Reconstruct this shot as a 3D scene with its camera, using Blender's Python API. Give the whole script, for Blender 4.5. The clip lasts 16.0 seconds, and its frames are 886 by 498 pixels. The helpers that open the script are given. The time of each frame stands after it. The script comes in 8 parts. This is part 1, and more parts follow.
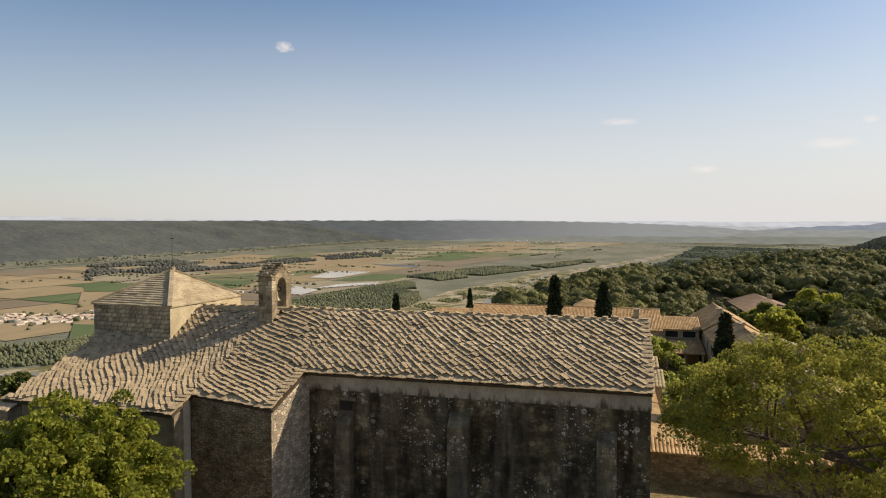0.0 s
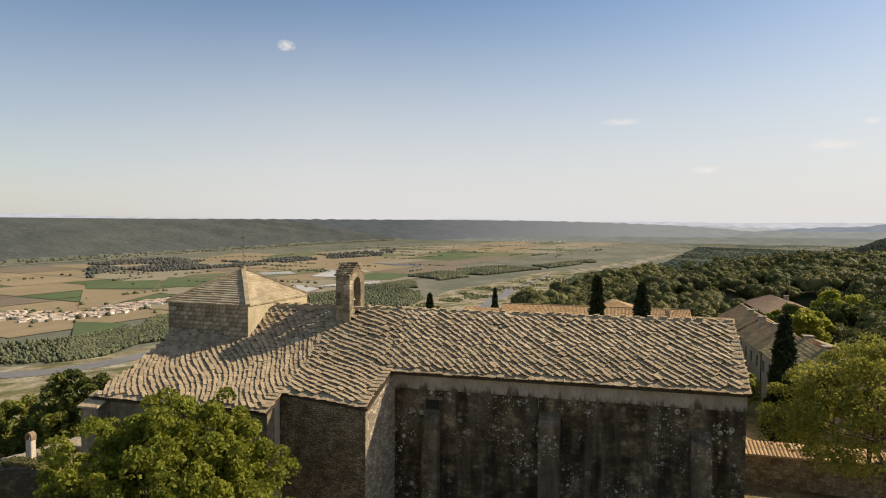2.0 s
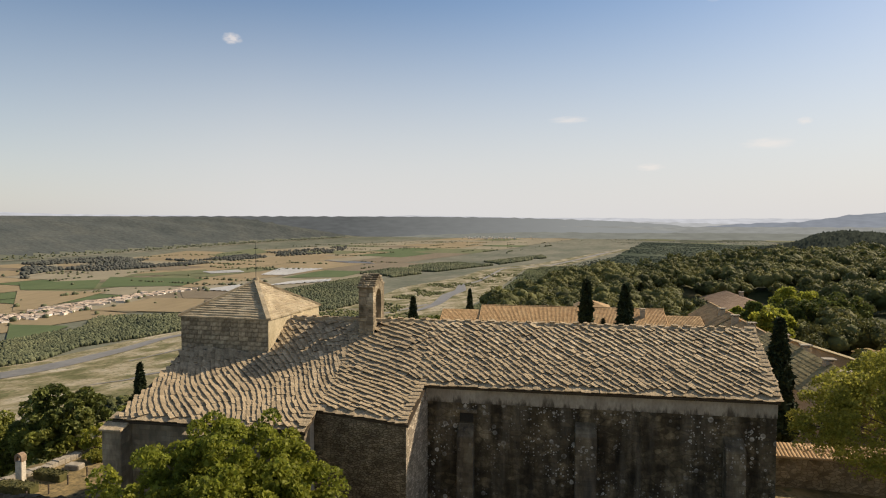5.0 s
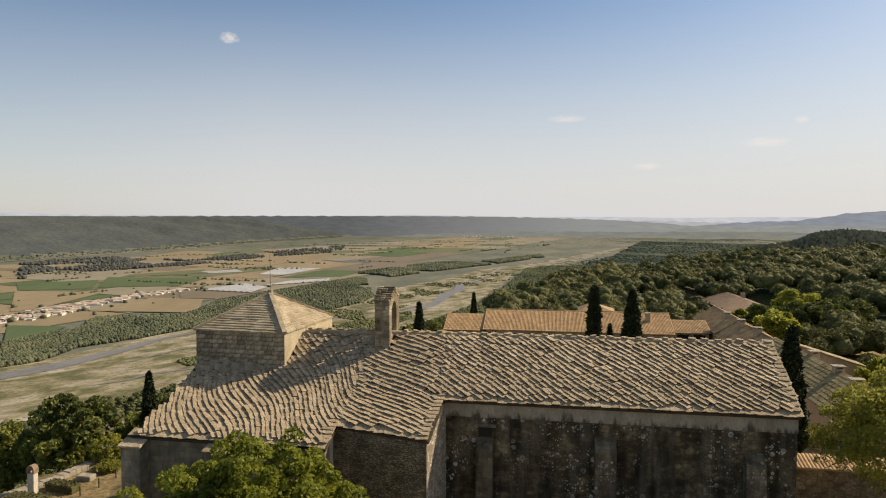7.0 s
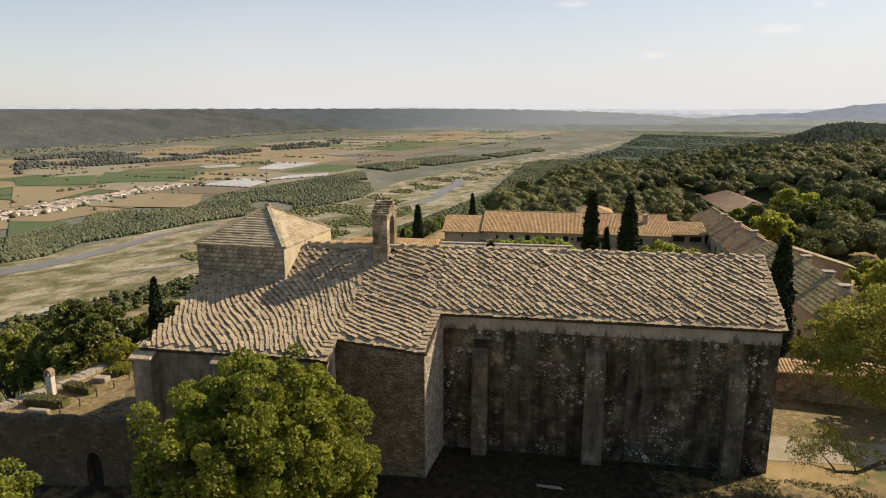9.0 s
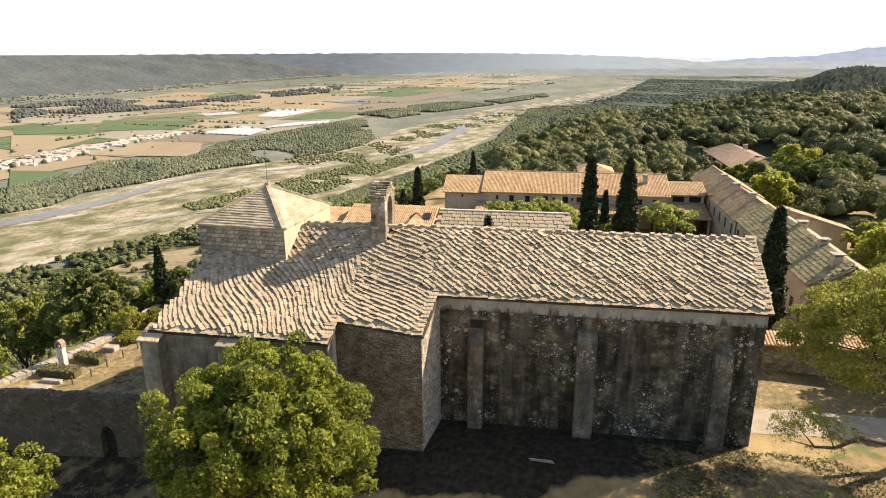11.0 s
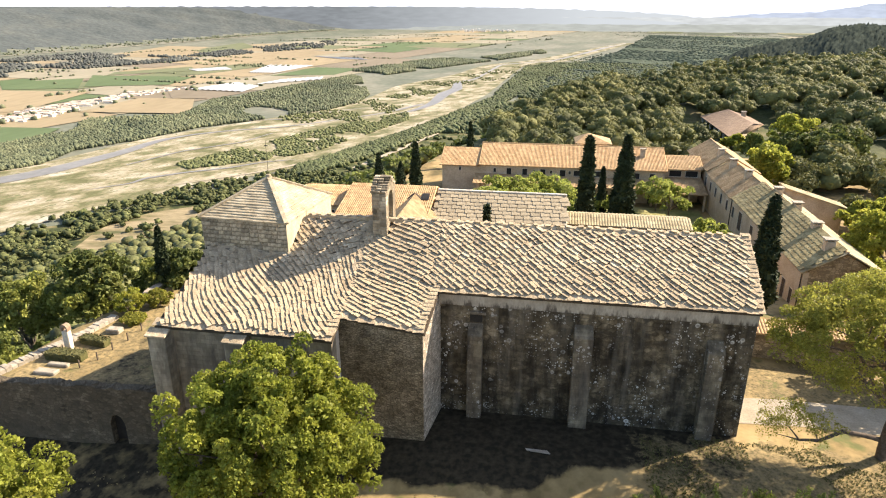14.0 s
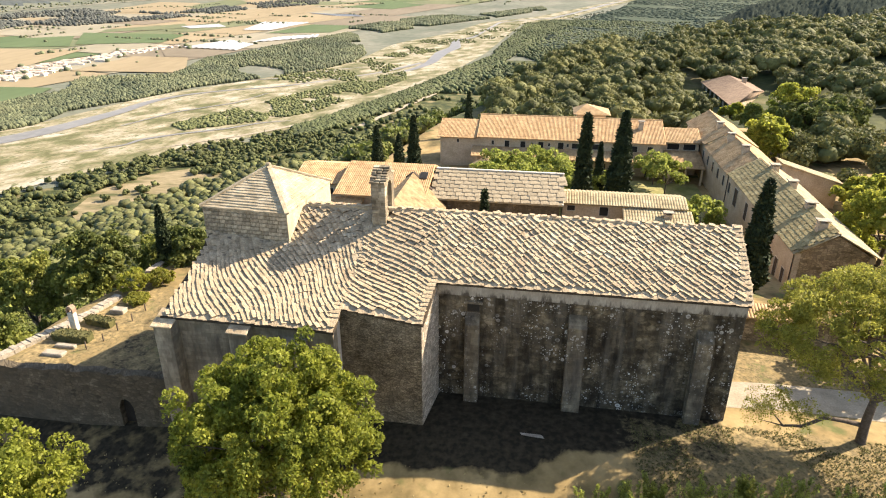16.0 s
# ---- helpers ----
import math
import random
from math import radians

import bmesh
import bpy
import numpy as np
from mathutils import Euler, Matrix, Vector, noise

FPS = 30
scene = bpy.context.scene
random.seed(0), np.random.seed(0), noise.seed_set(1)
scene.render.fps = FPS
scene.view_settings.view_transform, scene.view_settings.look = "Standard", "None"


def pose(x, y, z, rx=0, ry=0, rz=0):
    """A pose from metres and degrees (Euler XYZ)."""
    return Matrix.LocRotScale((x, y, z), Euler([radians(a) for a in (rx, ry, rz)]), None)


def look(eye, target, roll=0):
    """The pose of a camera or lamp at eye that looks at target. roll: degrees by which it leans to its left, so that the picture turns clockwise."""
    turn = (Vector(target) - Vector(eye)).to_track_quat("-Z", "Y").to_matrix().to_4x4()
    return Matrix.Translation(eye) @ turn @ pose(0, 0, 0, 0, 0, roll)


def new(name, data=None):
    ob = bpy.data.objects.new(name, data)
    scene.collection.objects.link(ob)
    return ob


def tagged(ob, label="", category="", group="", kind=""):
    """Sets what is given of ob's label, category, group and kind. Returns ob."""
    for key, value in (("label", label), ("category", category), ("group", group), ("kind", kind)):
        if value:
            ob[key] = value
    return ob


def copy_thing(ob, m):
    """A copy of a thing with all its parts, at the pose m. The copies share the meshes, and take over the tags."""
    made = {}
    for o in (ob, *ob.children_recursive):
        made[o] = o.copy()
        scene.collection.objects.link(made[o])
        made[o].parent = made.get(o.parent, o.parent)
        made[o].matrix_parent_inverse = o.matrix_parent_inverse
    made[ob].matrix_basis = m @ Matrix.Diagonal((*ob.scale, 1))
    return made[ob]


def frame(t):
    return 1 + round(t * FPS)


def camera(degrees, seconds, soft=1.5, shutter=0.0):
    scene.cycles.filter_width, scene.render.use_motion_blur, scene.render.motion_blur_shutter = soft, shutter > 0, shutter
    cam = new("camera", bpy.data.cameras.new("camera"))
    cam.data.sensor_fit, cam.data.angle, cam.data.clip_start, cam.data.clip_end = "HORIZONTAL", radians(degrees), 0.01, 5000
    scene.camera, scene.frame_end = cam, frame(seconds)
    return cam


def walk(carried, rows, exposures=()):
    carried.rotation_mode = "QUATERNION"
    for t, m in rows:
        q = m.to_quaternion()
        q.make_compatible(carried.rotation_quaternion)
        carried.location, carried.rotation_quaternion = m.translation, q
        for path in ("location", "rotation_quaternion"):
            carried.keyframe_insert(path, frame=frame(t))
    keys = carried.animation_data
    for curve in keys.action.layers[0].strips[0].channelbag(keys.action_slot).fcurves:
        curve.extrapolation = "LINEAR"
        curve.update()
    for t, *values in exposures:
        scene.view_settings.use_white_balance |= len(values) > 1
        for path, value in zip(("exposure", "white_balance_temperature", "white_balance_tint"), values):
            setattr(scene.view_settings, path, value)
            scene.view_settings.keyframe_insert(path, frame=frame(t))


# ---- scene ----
cam = camera(69.7, 16.0, soft=1.1)
PATH = [
    (0, (0.498, 1.368, 20.855), (0.002, 3.304, 20.785), 0.0),
    (0.5, (-0.185, 0.822, 20.879), (-0.681, 2.758, 20.81), 0.0),
    (1, (-1.522, 0.344, 20.901), (-2.017, 2.281, 20.831), 0.1),
    (1.5, (-3.457, -0.156, 20.929), (-3.951, 1.78, 20.857), 0.2),
    (2, (-5.236, -0.391, 20.918), (-5.732, 1.546, 20.846), 0.3),
    (2.5, (-6.707, -0.488, 21.087), (-7.204, 1.448, 21.002), 0.2),
    (3, (-8.313, -0.797, 21.171), (-8.81, 1.138, 21.086), 0.2),
    (3.5, (-9.416, -1.021, 21.872), (-9.914, 0.914, 21.788), 0.3),
    (4, (-9.673, -1.191, 21.935), (-10.17, 0.744, 21.851), 0.4),
    (4.5, (-10.287, -1.318, 21.928), (-10.78, 0.619, 21.844), 0.4),
    (4.7, (-10.544, -1.415, 21.903), (-10.954, 0.541, 21.822), 0.3),
    (5.2, (-10.964, -1.449, 22.197), (-11.304, 0.52, 22.114), 0.1),
    (7, (-12.224, -1.552, 23.081), (-12.562, 0.417, 22.996), -0.0),
    (7.5, (-12.198, -1.549, 23.823), (-12.535, 0.42, 23.741), -0.1),
    (8, (-12.159, -1.398, 24.381), (-12.494, 0.567, 24.216), -0.1),
    (8.5, (-12.079, -1.442, 24.392), (-12.413, 0.516, 24.152), -0.1),
    (9, (-12.056, -1.457, 24.665), (-12.386, 0.472, 24.251), -0.1),
    (9.2, (-12.094, -1.462, 24.813), (-12.419, 0.446, 24.311), 0.0),
    (9.7, (-11.975, -1.509, 25.445), (-12.302, 0.382, 24.88), 0.1),
    (11.3, (-11.555, -1.675, 27.686), (-11.886, 0.212, 27.112), -0.4),
    (11.5, (-11.816, -1.661, 27.818), (-12.14, 0.228, 27.248), -0.2),
    (12, (-11.878, -1.66, 28.1), (-12.194, 0.194, 27.419), -0.1),
    (12.5, (-11.8, -1.682, 28.419), (-12.113, 0.163, 27.713), -0.1),
    (13, (-11.814, -1.652, 28.966), (-12.126, 0.194, 28.263), -0.1),
    (13.5, (-11.871, -1.542, 29.702), (-12.181, 0.305, 29.002), -0.0),
    (14, (-11.985, -1.597, 30.377), (-12.295, 0.252, 29.679), 0.0),
    (14.5, (-11.96, -1.703, 30.997), (-12.269, 0.146, 30.3), 0.0),
    (15, (-12.026, -1.689, 31.69), (-12.334, 0.161, 30.994), 0.0),
    (15.5, (-12.018, -1.708, 32.369), (-12.324, 0.141, 31.672), 0.1),
    (16, (-11.987, -1.634, 32.903), (-12.283, 0.17, 32.091), 0.1),
]
EXPOSURES = [(0, 0.16, 6700, 13), (8.0, 0.08, 6700, 13), (8.6, 0.1, 6700, 13), (9.2, 0.36, 6600, 14), (11.4, 1.22, 6360, 15), (12.3, 1.34, 6340, 15), (13.4, 1.46, 6300, 15), (15.4, 1.42, 6240, 14), (16, 1.48, 6340, 14)]
walk(cam, [(t, look(eye, target, roll)) for t, eye, target, roll in PATH], EXPOSURES)

# ---- world, sun, exposure ----
SUN_WAY = Vector((1.6, 1.02, 1.38)).normalized()
world = bpy.data.worlds.new("sky")
scene.world = world
world.use_nodes = True
wn = world.node_tree.nodes
sky = wn.new("ShaderNodeTexSky")
sky.sky_type = "NISHITA"
sky.sun_disc = False
sky.sun_elevation = math.asin(SUN_WAY.z)
sky.sun_rotation = math.atan2(SUN_WAY.x, SUN_WAY.y)
sky.altitude = 600.0
sky.air_density = 1.1
sky.dust_density = 1.5
sky.ozone_density = 1.0
wn["Background"].inputs[1].default_value = 0.1
hazy = wn.new("ShaderNodeHueSaturation")
world.node_tree.links.new(sky.outputs[0], hazy.inputs["Color"])
# a veil of pale haze all round the horizon
wl = world.node_tree.links
view = wn.new("ShaderNodeTexCoord")
split = wn.new("ShaderNodeSeparateXYZ")
veil = wn.new("ShaderNodeMapRange")
veil.interpolation_type = "SMOOTHSTEP"
veil.inputs["From Min"].default_value, veil.inputs["From Max"].default_value = 0.42, -0.03
veil.inputs["To Max"].default_value = 0.8
both = wn.new("ShaderNodeMix")
both.data_type = "RGBA"
both.inputs["B"].default_value = (6.5, 6.65, 6.75, 1)
wl.new(view.outputs["Generated"], split.inputs[0])
wl.new(split.outputs[2], veil.inputs["Value"])
# the sky overhead is desaturated, to keep its fill in shade from turning blue
pale = wn.new("ShaderNodeMapRange")
pale.interpolation_type = "SMOOTHSTEP"
pale.inputs["From Min"].default_value, pale.inputs["From Max"].default_value = 0.3, 0.75
pale.inputs["To Min"].default_value, pale.inputs["To Max"].default_value = 1.3, 0.62
wl.new(split.outputs[2], pale.inputs["Value"])
wl.new(pale.outputs[0], hazy.inputs["Saturation"])
# the haze glows towards the sun and thins away from it
side = wn.new("ShaderNodeVectorMath")
side.operation = "DOT_PRODUCT"
side.inputs[1].default_value = (SUN_WAY.x, SUN_WAY.y, 0)
glow = wn.new("ShaderNodeMapRange")
glow.inputs["From Min"].default_value, glow.inputs["From Max"].default_value = -0.75, 0.1
glow.inputs["To Min"].default_value, glow.inputs["To Max"].default_value = 0.12, 1.2
thick = wn.new("ShaderNodeMath")
thick.operation = "MULTIPLY"
wl.new(view.outputs["Generated"], side.inputs[0])
wl.new(side.outputs["Value"], glow.inputs["Value"])
wl.new(veil.outputs[0], thick.inputs[0])
wl.new(glow.outputs[0], thick.inputs[1])
wl.new(thick.outputs[0], both.inputs["Factor"])
wl.new(hazy.outputs[0], both.inputs["A"])
wl.new(both.outputs["Result"], wn["Background"].inputs[0])
sun_lamp = bpy.data.lights.new("sun", "SUN")
sun_lamp.energy = 5.0
sun_lamp.angle = radians(0.53)
sun_lamp.color = (1.0, 0.85, 0.645)
sun_ob = new("sun", sun_lamp)
sun_ob.matrix_world = look(SUN_WAY * 200, (0, 0, 0))


# ---- materials ----
def material(name, stops, scale=2.0, rough=0.9, bump=0.3, bump_scale=None, detail=8.0, isle=0.0, fine=0.25, metal=0.0, spots=None, coords="Object", stretch=(1, 1, 1), bump_dist=0.05, obj=0.0, thin=0.0):
    """Noise-coloured surface: stops are (place, colour); isle varies each piece of a joined mesh, obj each object; spots: (scale, threshold, colour)."""
    m = bpy.data.materials.new(name)
    m.use_nodes = True
    nt = m.node_tree
    n, l = nt.nodes, nt.links
    bsdf = n["Principled BSDF"]
    bsdf.inputs["Roughness"].default_value = rough
    bsdf.inputs["Metallic"].default_value = metal
    bsdf.inputs["Specular IOR Level"].default_value = 0.25
    tc = n.new("ShaderNodeTexCoord")
    mp = n.new("ShaderNodeMapping")
    mp.inputs["Scale"].default_value = stretch
    l.new(tc.outputs[coords], mp.inputs[0])
    no = n.new("ShaderNodeTexNoise")
    no.inputs["Scale"].default_value = scale
    no.inputs["Detail"].default_value = detail
    no.inputs["Roughness"].default_value = 0.62
    l.new(mp.outputs[0], no.inputs["Vector"])
    ramp = n.new("ShaderNodeValToRGB")
    for k, (place, colour) in enumerate(stops):
        el = ramp.color_ramp.elements[k] if k < 2 else ramp.color_ramp.elements.new(place)
        el.position = place
        el.color = (*colour, 1)
    l.new(no.outputs[0], ramp.inputs[0])
    col = ramp.outputs[0]
    if spots:
        sp = n.new("ShaderNodeTexNoise")
        sp.inputs["Scale"].default_value = spots[0]
        sp.inputs["Detail"].default_value = 4.0
        l.new(mp.outputs[0], sp.inputs["Vector"])
        mr = n.new("ShaderNodeMapRange")
        mr.inputs["From Min"].default_value = spots[1]
        mr.inputs["From Max"].default_value = spots[1] + 0.06
        l.new(sp.outputs[0], mr.inputs["Value"])
        mx = n.new("ShaderNodeMix")
        mx.data_type = "RGBA"
        mx.inputs["B"].default_value = (*spots[2], 1)
        l.new(mr.outputs[0], mx.inputs["Factor"])
        l.new(col, mx.inputs["A"])
        col = mx.outputs["Result"]
    hs = n.new("ShaderNodeHueSaturation")
    l.new(col, hs.inputs["Color"])
    nf = n.new("ShaderNodeTexNoise")
    nf.inputs["Scale"].default_value = scale * 9
    nf.inputs["Detail"].default_value = 4.0
    l.new(mp.outputs[0], nf.inputs["Vector"])
    val = n.new("ShaderNodeMapRange")
    val.inputs["To Min"].default_value = 1 - fine * 1.6
    val.inputs["To Max"].default_value = 1 + fine * 1.6
    l.new(nf.outputs[0], val.inputs["Value"])
    out = val.outputs[0]
    for amount, kind, socket in ((isle, "ShaderNodeNewGeometry", "Random Per Island"), (obj, "ShaderNodeObjectInfo", "Random")):
        if amount:
            g = n.new(kind)
            r = n.new("ShaderNodeMapRange")
            r.inputs["To Min"].default_value = 1 - amount
            r.inputs["To Max"].default_value = 1 + amount
            l.new(g.outputs[socket], r.inputs["Value"])
            mu = n.new("ShaderNodeMath")
            mu.operation = "MULTIPLY"
            l.new(out, mu.inputs[0])
            l.new(r.outputs[0], mu.inputs[1])
            out = mu.outputs[0]
    l.new(out, hs.inputs["Value"])
    l.new(hs.outputs[0], bsdf.inputs["Base Color"])
    if bump:
        bn = n.new("ShaderNodeTexNoise")
        bn.inputs["Scale"].default_value = bump_scale or scale * 4
        bn.inputs["Detail"].default_value = 6.0
        l.new(mp.outputs[0], bn.inputs["Vector"])
        b = n.new("ShaderNodeBump")
        b.inputs["Strength"].default_value = bump
        b.inputs["Distance"].default_value = bump_dist
        l.new(bn.outputs[0], b.inputs["Height"])
        l.new(b.outputs[0], bsdf.inputs["Normal"])
    if thin:
        tl = n.new("ShaderNodeBsdfTranslucent")
        l.new(hs.outputs[0], tl.inputs[0])
        ms = n.new("ShaderNodeMixShader")
        ms.inputs[0].default_value = thin
        l.new(bsdf.outputs[0], ms.inputs[1])
        l.new(tl.outputs[0], ms.inputs[2])
        l.new(ms.outputs[0], n["Material Output"].inputs[0])
    return m


def masonry(name, stops, mortar, block=(0.5, 0.3), scale=1.2, lichen=None, bump=0.6, joint=0.03, wobble=0.12, stain=None, axis="XZ", soft=0.6, rubble=0.0):
    """Coursed rubble: brick-laid cells, wobbled, with noise colour, pale lichen discs and long runs of dark stain."""
    m = bpy.data.materials.new(name)
    m.use_nodes = True
    nt = m.node_tree
    n, l = nt.nodes, nt.links
    bsdf = n["Principled BSDF"]
    bsdf.inputs["Roughness"].default_value = 0.95
    bsdf.inputs["Specular IOR Level"].default_value = 0.15
    tc = n.new("ShaderNodeTexCoord")
    sep = n.new("ShaderNodeSeparateXYZ")
    l.new(tc.outputs["Object"], sep.inputs[0])
    add = n.new("ShaderNodeMath")
    l.new(sep.outputs[0], add.inputs[0])
    l.new(sep.outputs[1], add.inputs[1])
    com = n.new("ShaderNodeCombineXYZ")
    l.new(add.outputs[0], com.inputs[0])
    l.new(sep.outputs[2], com.inputs[1])
    wob = n.new("ShaderNodeTexNoise")
    wob.inputs["Scale"].default_value = 1.7
    wob.inputs["Detail"].default_value = 3.0
    l.new(com.outputs[0], wob.inputs["Vector"])
    sc = n.new("ShaderNodeVectorMath")
    sc.operation = "SCALE"
    sc.inputs["Scale"].default_value = wobble
    l.new(wob.outputs["Color"], sc.inputs[0])
    ad = n.new("ShaderNodeVectorMath")
    l.new(com.outputs[0], ad.inputs[0])
    l.new(sc.outputs[0], ad.inputs[1])
    br = n.new("ShaderNodeTexBrick")
    br.inputs["Scale"].default_value = 1.0
    br.inputs["Brick Width"].default_value = block[0]
    br.inputs["Row Height"].default_value = block[1]
    br.inputs["Mortar Size"].default_value = joint
    br.inputs["Mortar Smooth"].default_value = soft
    br.inputs["Color1"].default_value = (0.75, 0.75, 0.75, 1)
    br.inputs["Color2"].default_value = (1.2, 1.2, 1.2, 1)
    br.inputs["Mortar"].default_value = (*[mortar] * 3, 1)
    l.new(ad.outputs[0], br.inputs["Vector"])
    stone, gap = br.outputs[0], br.outputs["Fac"]
    if rubble:
        sq = n.new("ShaderNodeMapping")
        sq.inputs["Scale"].default_value = (rubble, rubble * 1.9, rubble)
        l.new(ad.outputs[0], sq.inputs[0])
        cells = []
        for feature in ("F1", "DISTANCE_TO_EDGE"):
            vo = n.new("ShaderNodeTexVoronoi")
            vo.feature = feature
            vo.voronoi_dimensions = "2D"
            vo.inputs["Scale"].default_value = 1.0
            l.new(sq.outputs[0], vo.inputs["Vector"])
            cells.append(vo)
        sx0 = n.new("ShaderNodeSeparateXYZ")
        l.new(cells[0].outputs["Color"], sx0.inputs[0])
        tone = n.new("ShaderNodeMapRange")
        tone.inputs["To Min"].default_value, tone.inputs["To Max"].default_value = 0.62, 1.38
        l.new(sx0.outputs[0], tone.inputs["Value"])
        gp_ = n.new("ShaderNodeMapRange")
        gp_.inputs["From Min"].default_value, gp_.inputs["From Max"].default_value = 0.12, 0.02
        l.new(cells[1].outputs["Distance"], gp_.inputs["Value"])
        mj = n.new("ShaderNodeMix")
        mj.data_type = "RGBA"
        mj.inputs["B"].default_value = (*[mortar] * 3, 1)
        l.new(gp_.outputs[0], mj.inputs["Factor"])
        l.new(tone.outputs[0], mj.inputs["A"])
        stone, gap = mj.outputs["Result"], gp_.outputs[0]
    no = n.new("ShaderNodeTexNoise")
    no.inputs["Scale"].default_value = scale
    no.inputs["Detail"].default_value = 9.0
    no.inputs["Roughness"].default_value = 0.65
    l.new(tc.outputs["Object"], no.inputs["Vector"])
    ramp = n.new("ShaderNodeValToRGB")
    for k, (place, colour) in enumerate(stops):
        el = ramp.color_ramp.elements[k] if k < 2 else ramp.color_ramp.elements.new(place)
        el.position = place
        el.color = (*colour, 1)
    l.new(no.outputs[0], ramp.inputs[0])
    mul = n.new("ShaderNodeMix")
    mul.data_type, mul.blend_type = "RGBA", "MULTIPLY"
    mul.inputs["Factor"].default_value = 1.0
    l.new(ramp.outputs[0], mul.inputs["A"])
    l.new(stone, mul.inputs["B"])
    col = mul.outputs["Result"]
    if stain:
        st = n.new("ShaderNodeTexNoise")
        mp = n.new("ShaderNodeMapping")
        mp.inputs["Scale"].default_value = (0.8, 0.8, 0.22)
        l.new(tc.outputs["Object"], mp.inputs[0])
        l.new(mp.outputs[0], st.inputs["Vector"])
        st.inputs["Scale"].default_value = 1.0
        st.inputs["Detail"].default_value = 7.0
        st.inputs["Roughness"].default_value = 0.7
        mr = n.new("ShaderNodeMapRange")
        mr.inputs["From Min"].default_value, mr.inputs["From Max"].default_value = 0.40, 0.66
        l.new(st.outputs[0], mr.inputs["Value"])
        mx = n.new("ShaderNodeMix")
        mx.data_type = "RGBA"
        mx.inputs["B"].default_value = (*stain, 1)
        l.new(mr.outputs[0], mx.inputs["Factor"])
        l.new(col, mx.inputs["A"])
        col = mx.outputs["Result"]
    if lichen:
        sk = n.new("ShaderNodeTexNoise")
        sm = n.new("ShaderNodeMapping")
        sm.inputs["Scale"].default_value = (1.5, 1.5, 0.2)
        l.new(tc.outputs["Object"], sm.inputs[0])
        l.new(sm.outputs[0], sk.inputs["Vector"])
        sk.inputs["Scale"].default_value = 1.0
        sk.inputs["Detail"].default_value = 6.0
        sr_ = n.new("ShaderNodeMapRange")
        sr_.inputs["From Min"].default_value, sr_.inputs["From Max"].default_value = 0.5, 0.75
        sr_.inputs["To Max"].default_value = 0.3
        l.new(sk.outputs[0], sr_.inputs["Value"])
        sx_ = n.new("ShaderNodeMix")
        sx_.data_type = "RGBA"
        sx_.inputs["B"].default_value = (0.30, 0.265, 0.20, 1)
        l.new(sr_.outputs[0], sx_.inputs["Factor"])
        l.new(col, sx_.inputs["A"])
        col = sx_.outputs["Result"]
        where = n.new("ShaderNodeTexNoise")
        where.inputs["Scale"].default_value = 0.33
        where.inputs["Detail"].default_value = 3.0
        l.new(tc.outputs["Object"], where.inputs["Vector"])
        patchy = n.new("ShaderNodeMapRange")
        patchy.inputs["From Min"].default_value, patchy.inputs["From Max"].default_value = 0.43, 0.60
        l.new(where.outputs[0], patchy.inputs["Value"])
        for sc_l, reach, share in ((1.5, 0.3, 0.72), (2.6, 0.3, 0.6), (6.0, 0.34, 0.5)):
            vo = n.new("ShaderNodeTexVoronoi")
            vo.inputs["Scale"].default_value = sc_l
            vo.inputs["Randomness"].default_value = 1.0
            wv = n.new("ShaderNodeVectorMath")
            w2 = n.new("ShaderNodeVectorMath")
            w2.operation = "SCALE"
            w2.inputs["Scale"].default_value = 0.09
            wn2 = n.new("ShaderNodeTexNoise")
            wn2.inputs["Scale"].default_value = 4.0
            l.new(tc.outputs["Object"], wn2.inputs["Vector"])
            l.new(wn2.outputs["Color"], w2.inputs[0])
            l.new(tc.outputs["Object"], wv.inputs[0])
            l.new(w2.outputs[0], wv.inputs[1])
            l.new(wv.outputs[0], vo.inputs["Vector"])
            mr = n.new("ShaderNodeMapRange")
            mr.inputs["From Min"].default_value, mr.inputs["From Max"].default_value = reach, reach - 0.07
            l.new(vo.outputs["Distance"], mr.inputs["Value"])
            ring = n.new("ShaderNodeMapRange")
            ring.inputs["From Min"].default_value, ring.inputs["From Max"].default_value = reach * 0.25, reach * 0.75
            ring.inputs["To Min"].default_value, ring.inputs["To Max"].default_value = 0.3, 0.9
            l.new(vo.outputs["Distance"], ring.inputs["Value"])
            rim = n.new("ShaderNodeMath")
            rim.operation = "MULTIPLY"
            l.new(mr.outputs[0], rim.inputs[0])
            l.new(ring.outputs[0], rim.inputs[1])
            sx = n.new("ShaderNodeSeparateXYZ")
            l.new(vo.outputs["Color"], sx.inputs[0])
            gt = n.new("ShaderNodeMath")
            gt.operation = "GREATER_THAN"
            gt.inputs[1].default_value = share
            l.new(sx.outputs[0], gt.inputs[0])
            mu = n.new("ShaderNodeMath")
            mu.operation = "MULTIPLY"
            l.new(rim.outputs[0], mu.inputs[0])
            l.new(gt.outputs[0], mu.inputs[1])
            mp2 = n.new("ShaderNodeMath")
            mp2.operation = "MULTIPLY"
            l.new(mu.outputs[0], mp2.inputs[0])
            l.new(patchy.outputs[0], mp2.inputs[1])
            mu = mp2
            m3 = n.new("ShaderNodeMath")
            m3.operation = "MULTIPLY"
            l.new(mu.outputs[0], m3.inputs[0])
            cl = n.new("ShaderNodeTexNoise")
            cl.inputs["Scale"].default_value = 0.45 + 0.1 * sc_l
            cl.inputs["Detail"].default_value = 5.0
            l.new(tc.outputs["Object"], cl.inputs["Vector"])
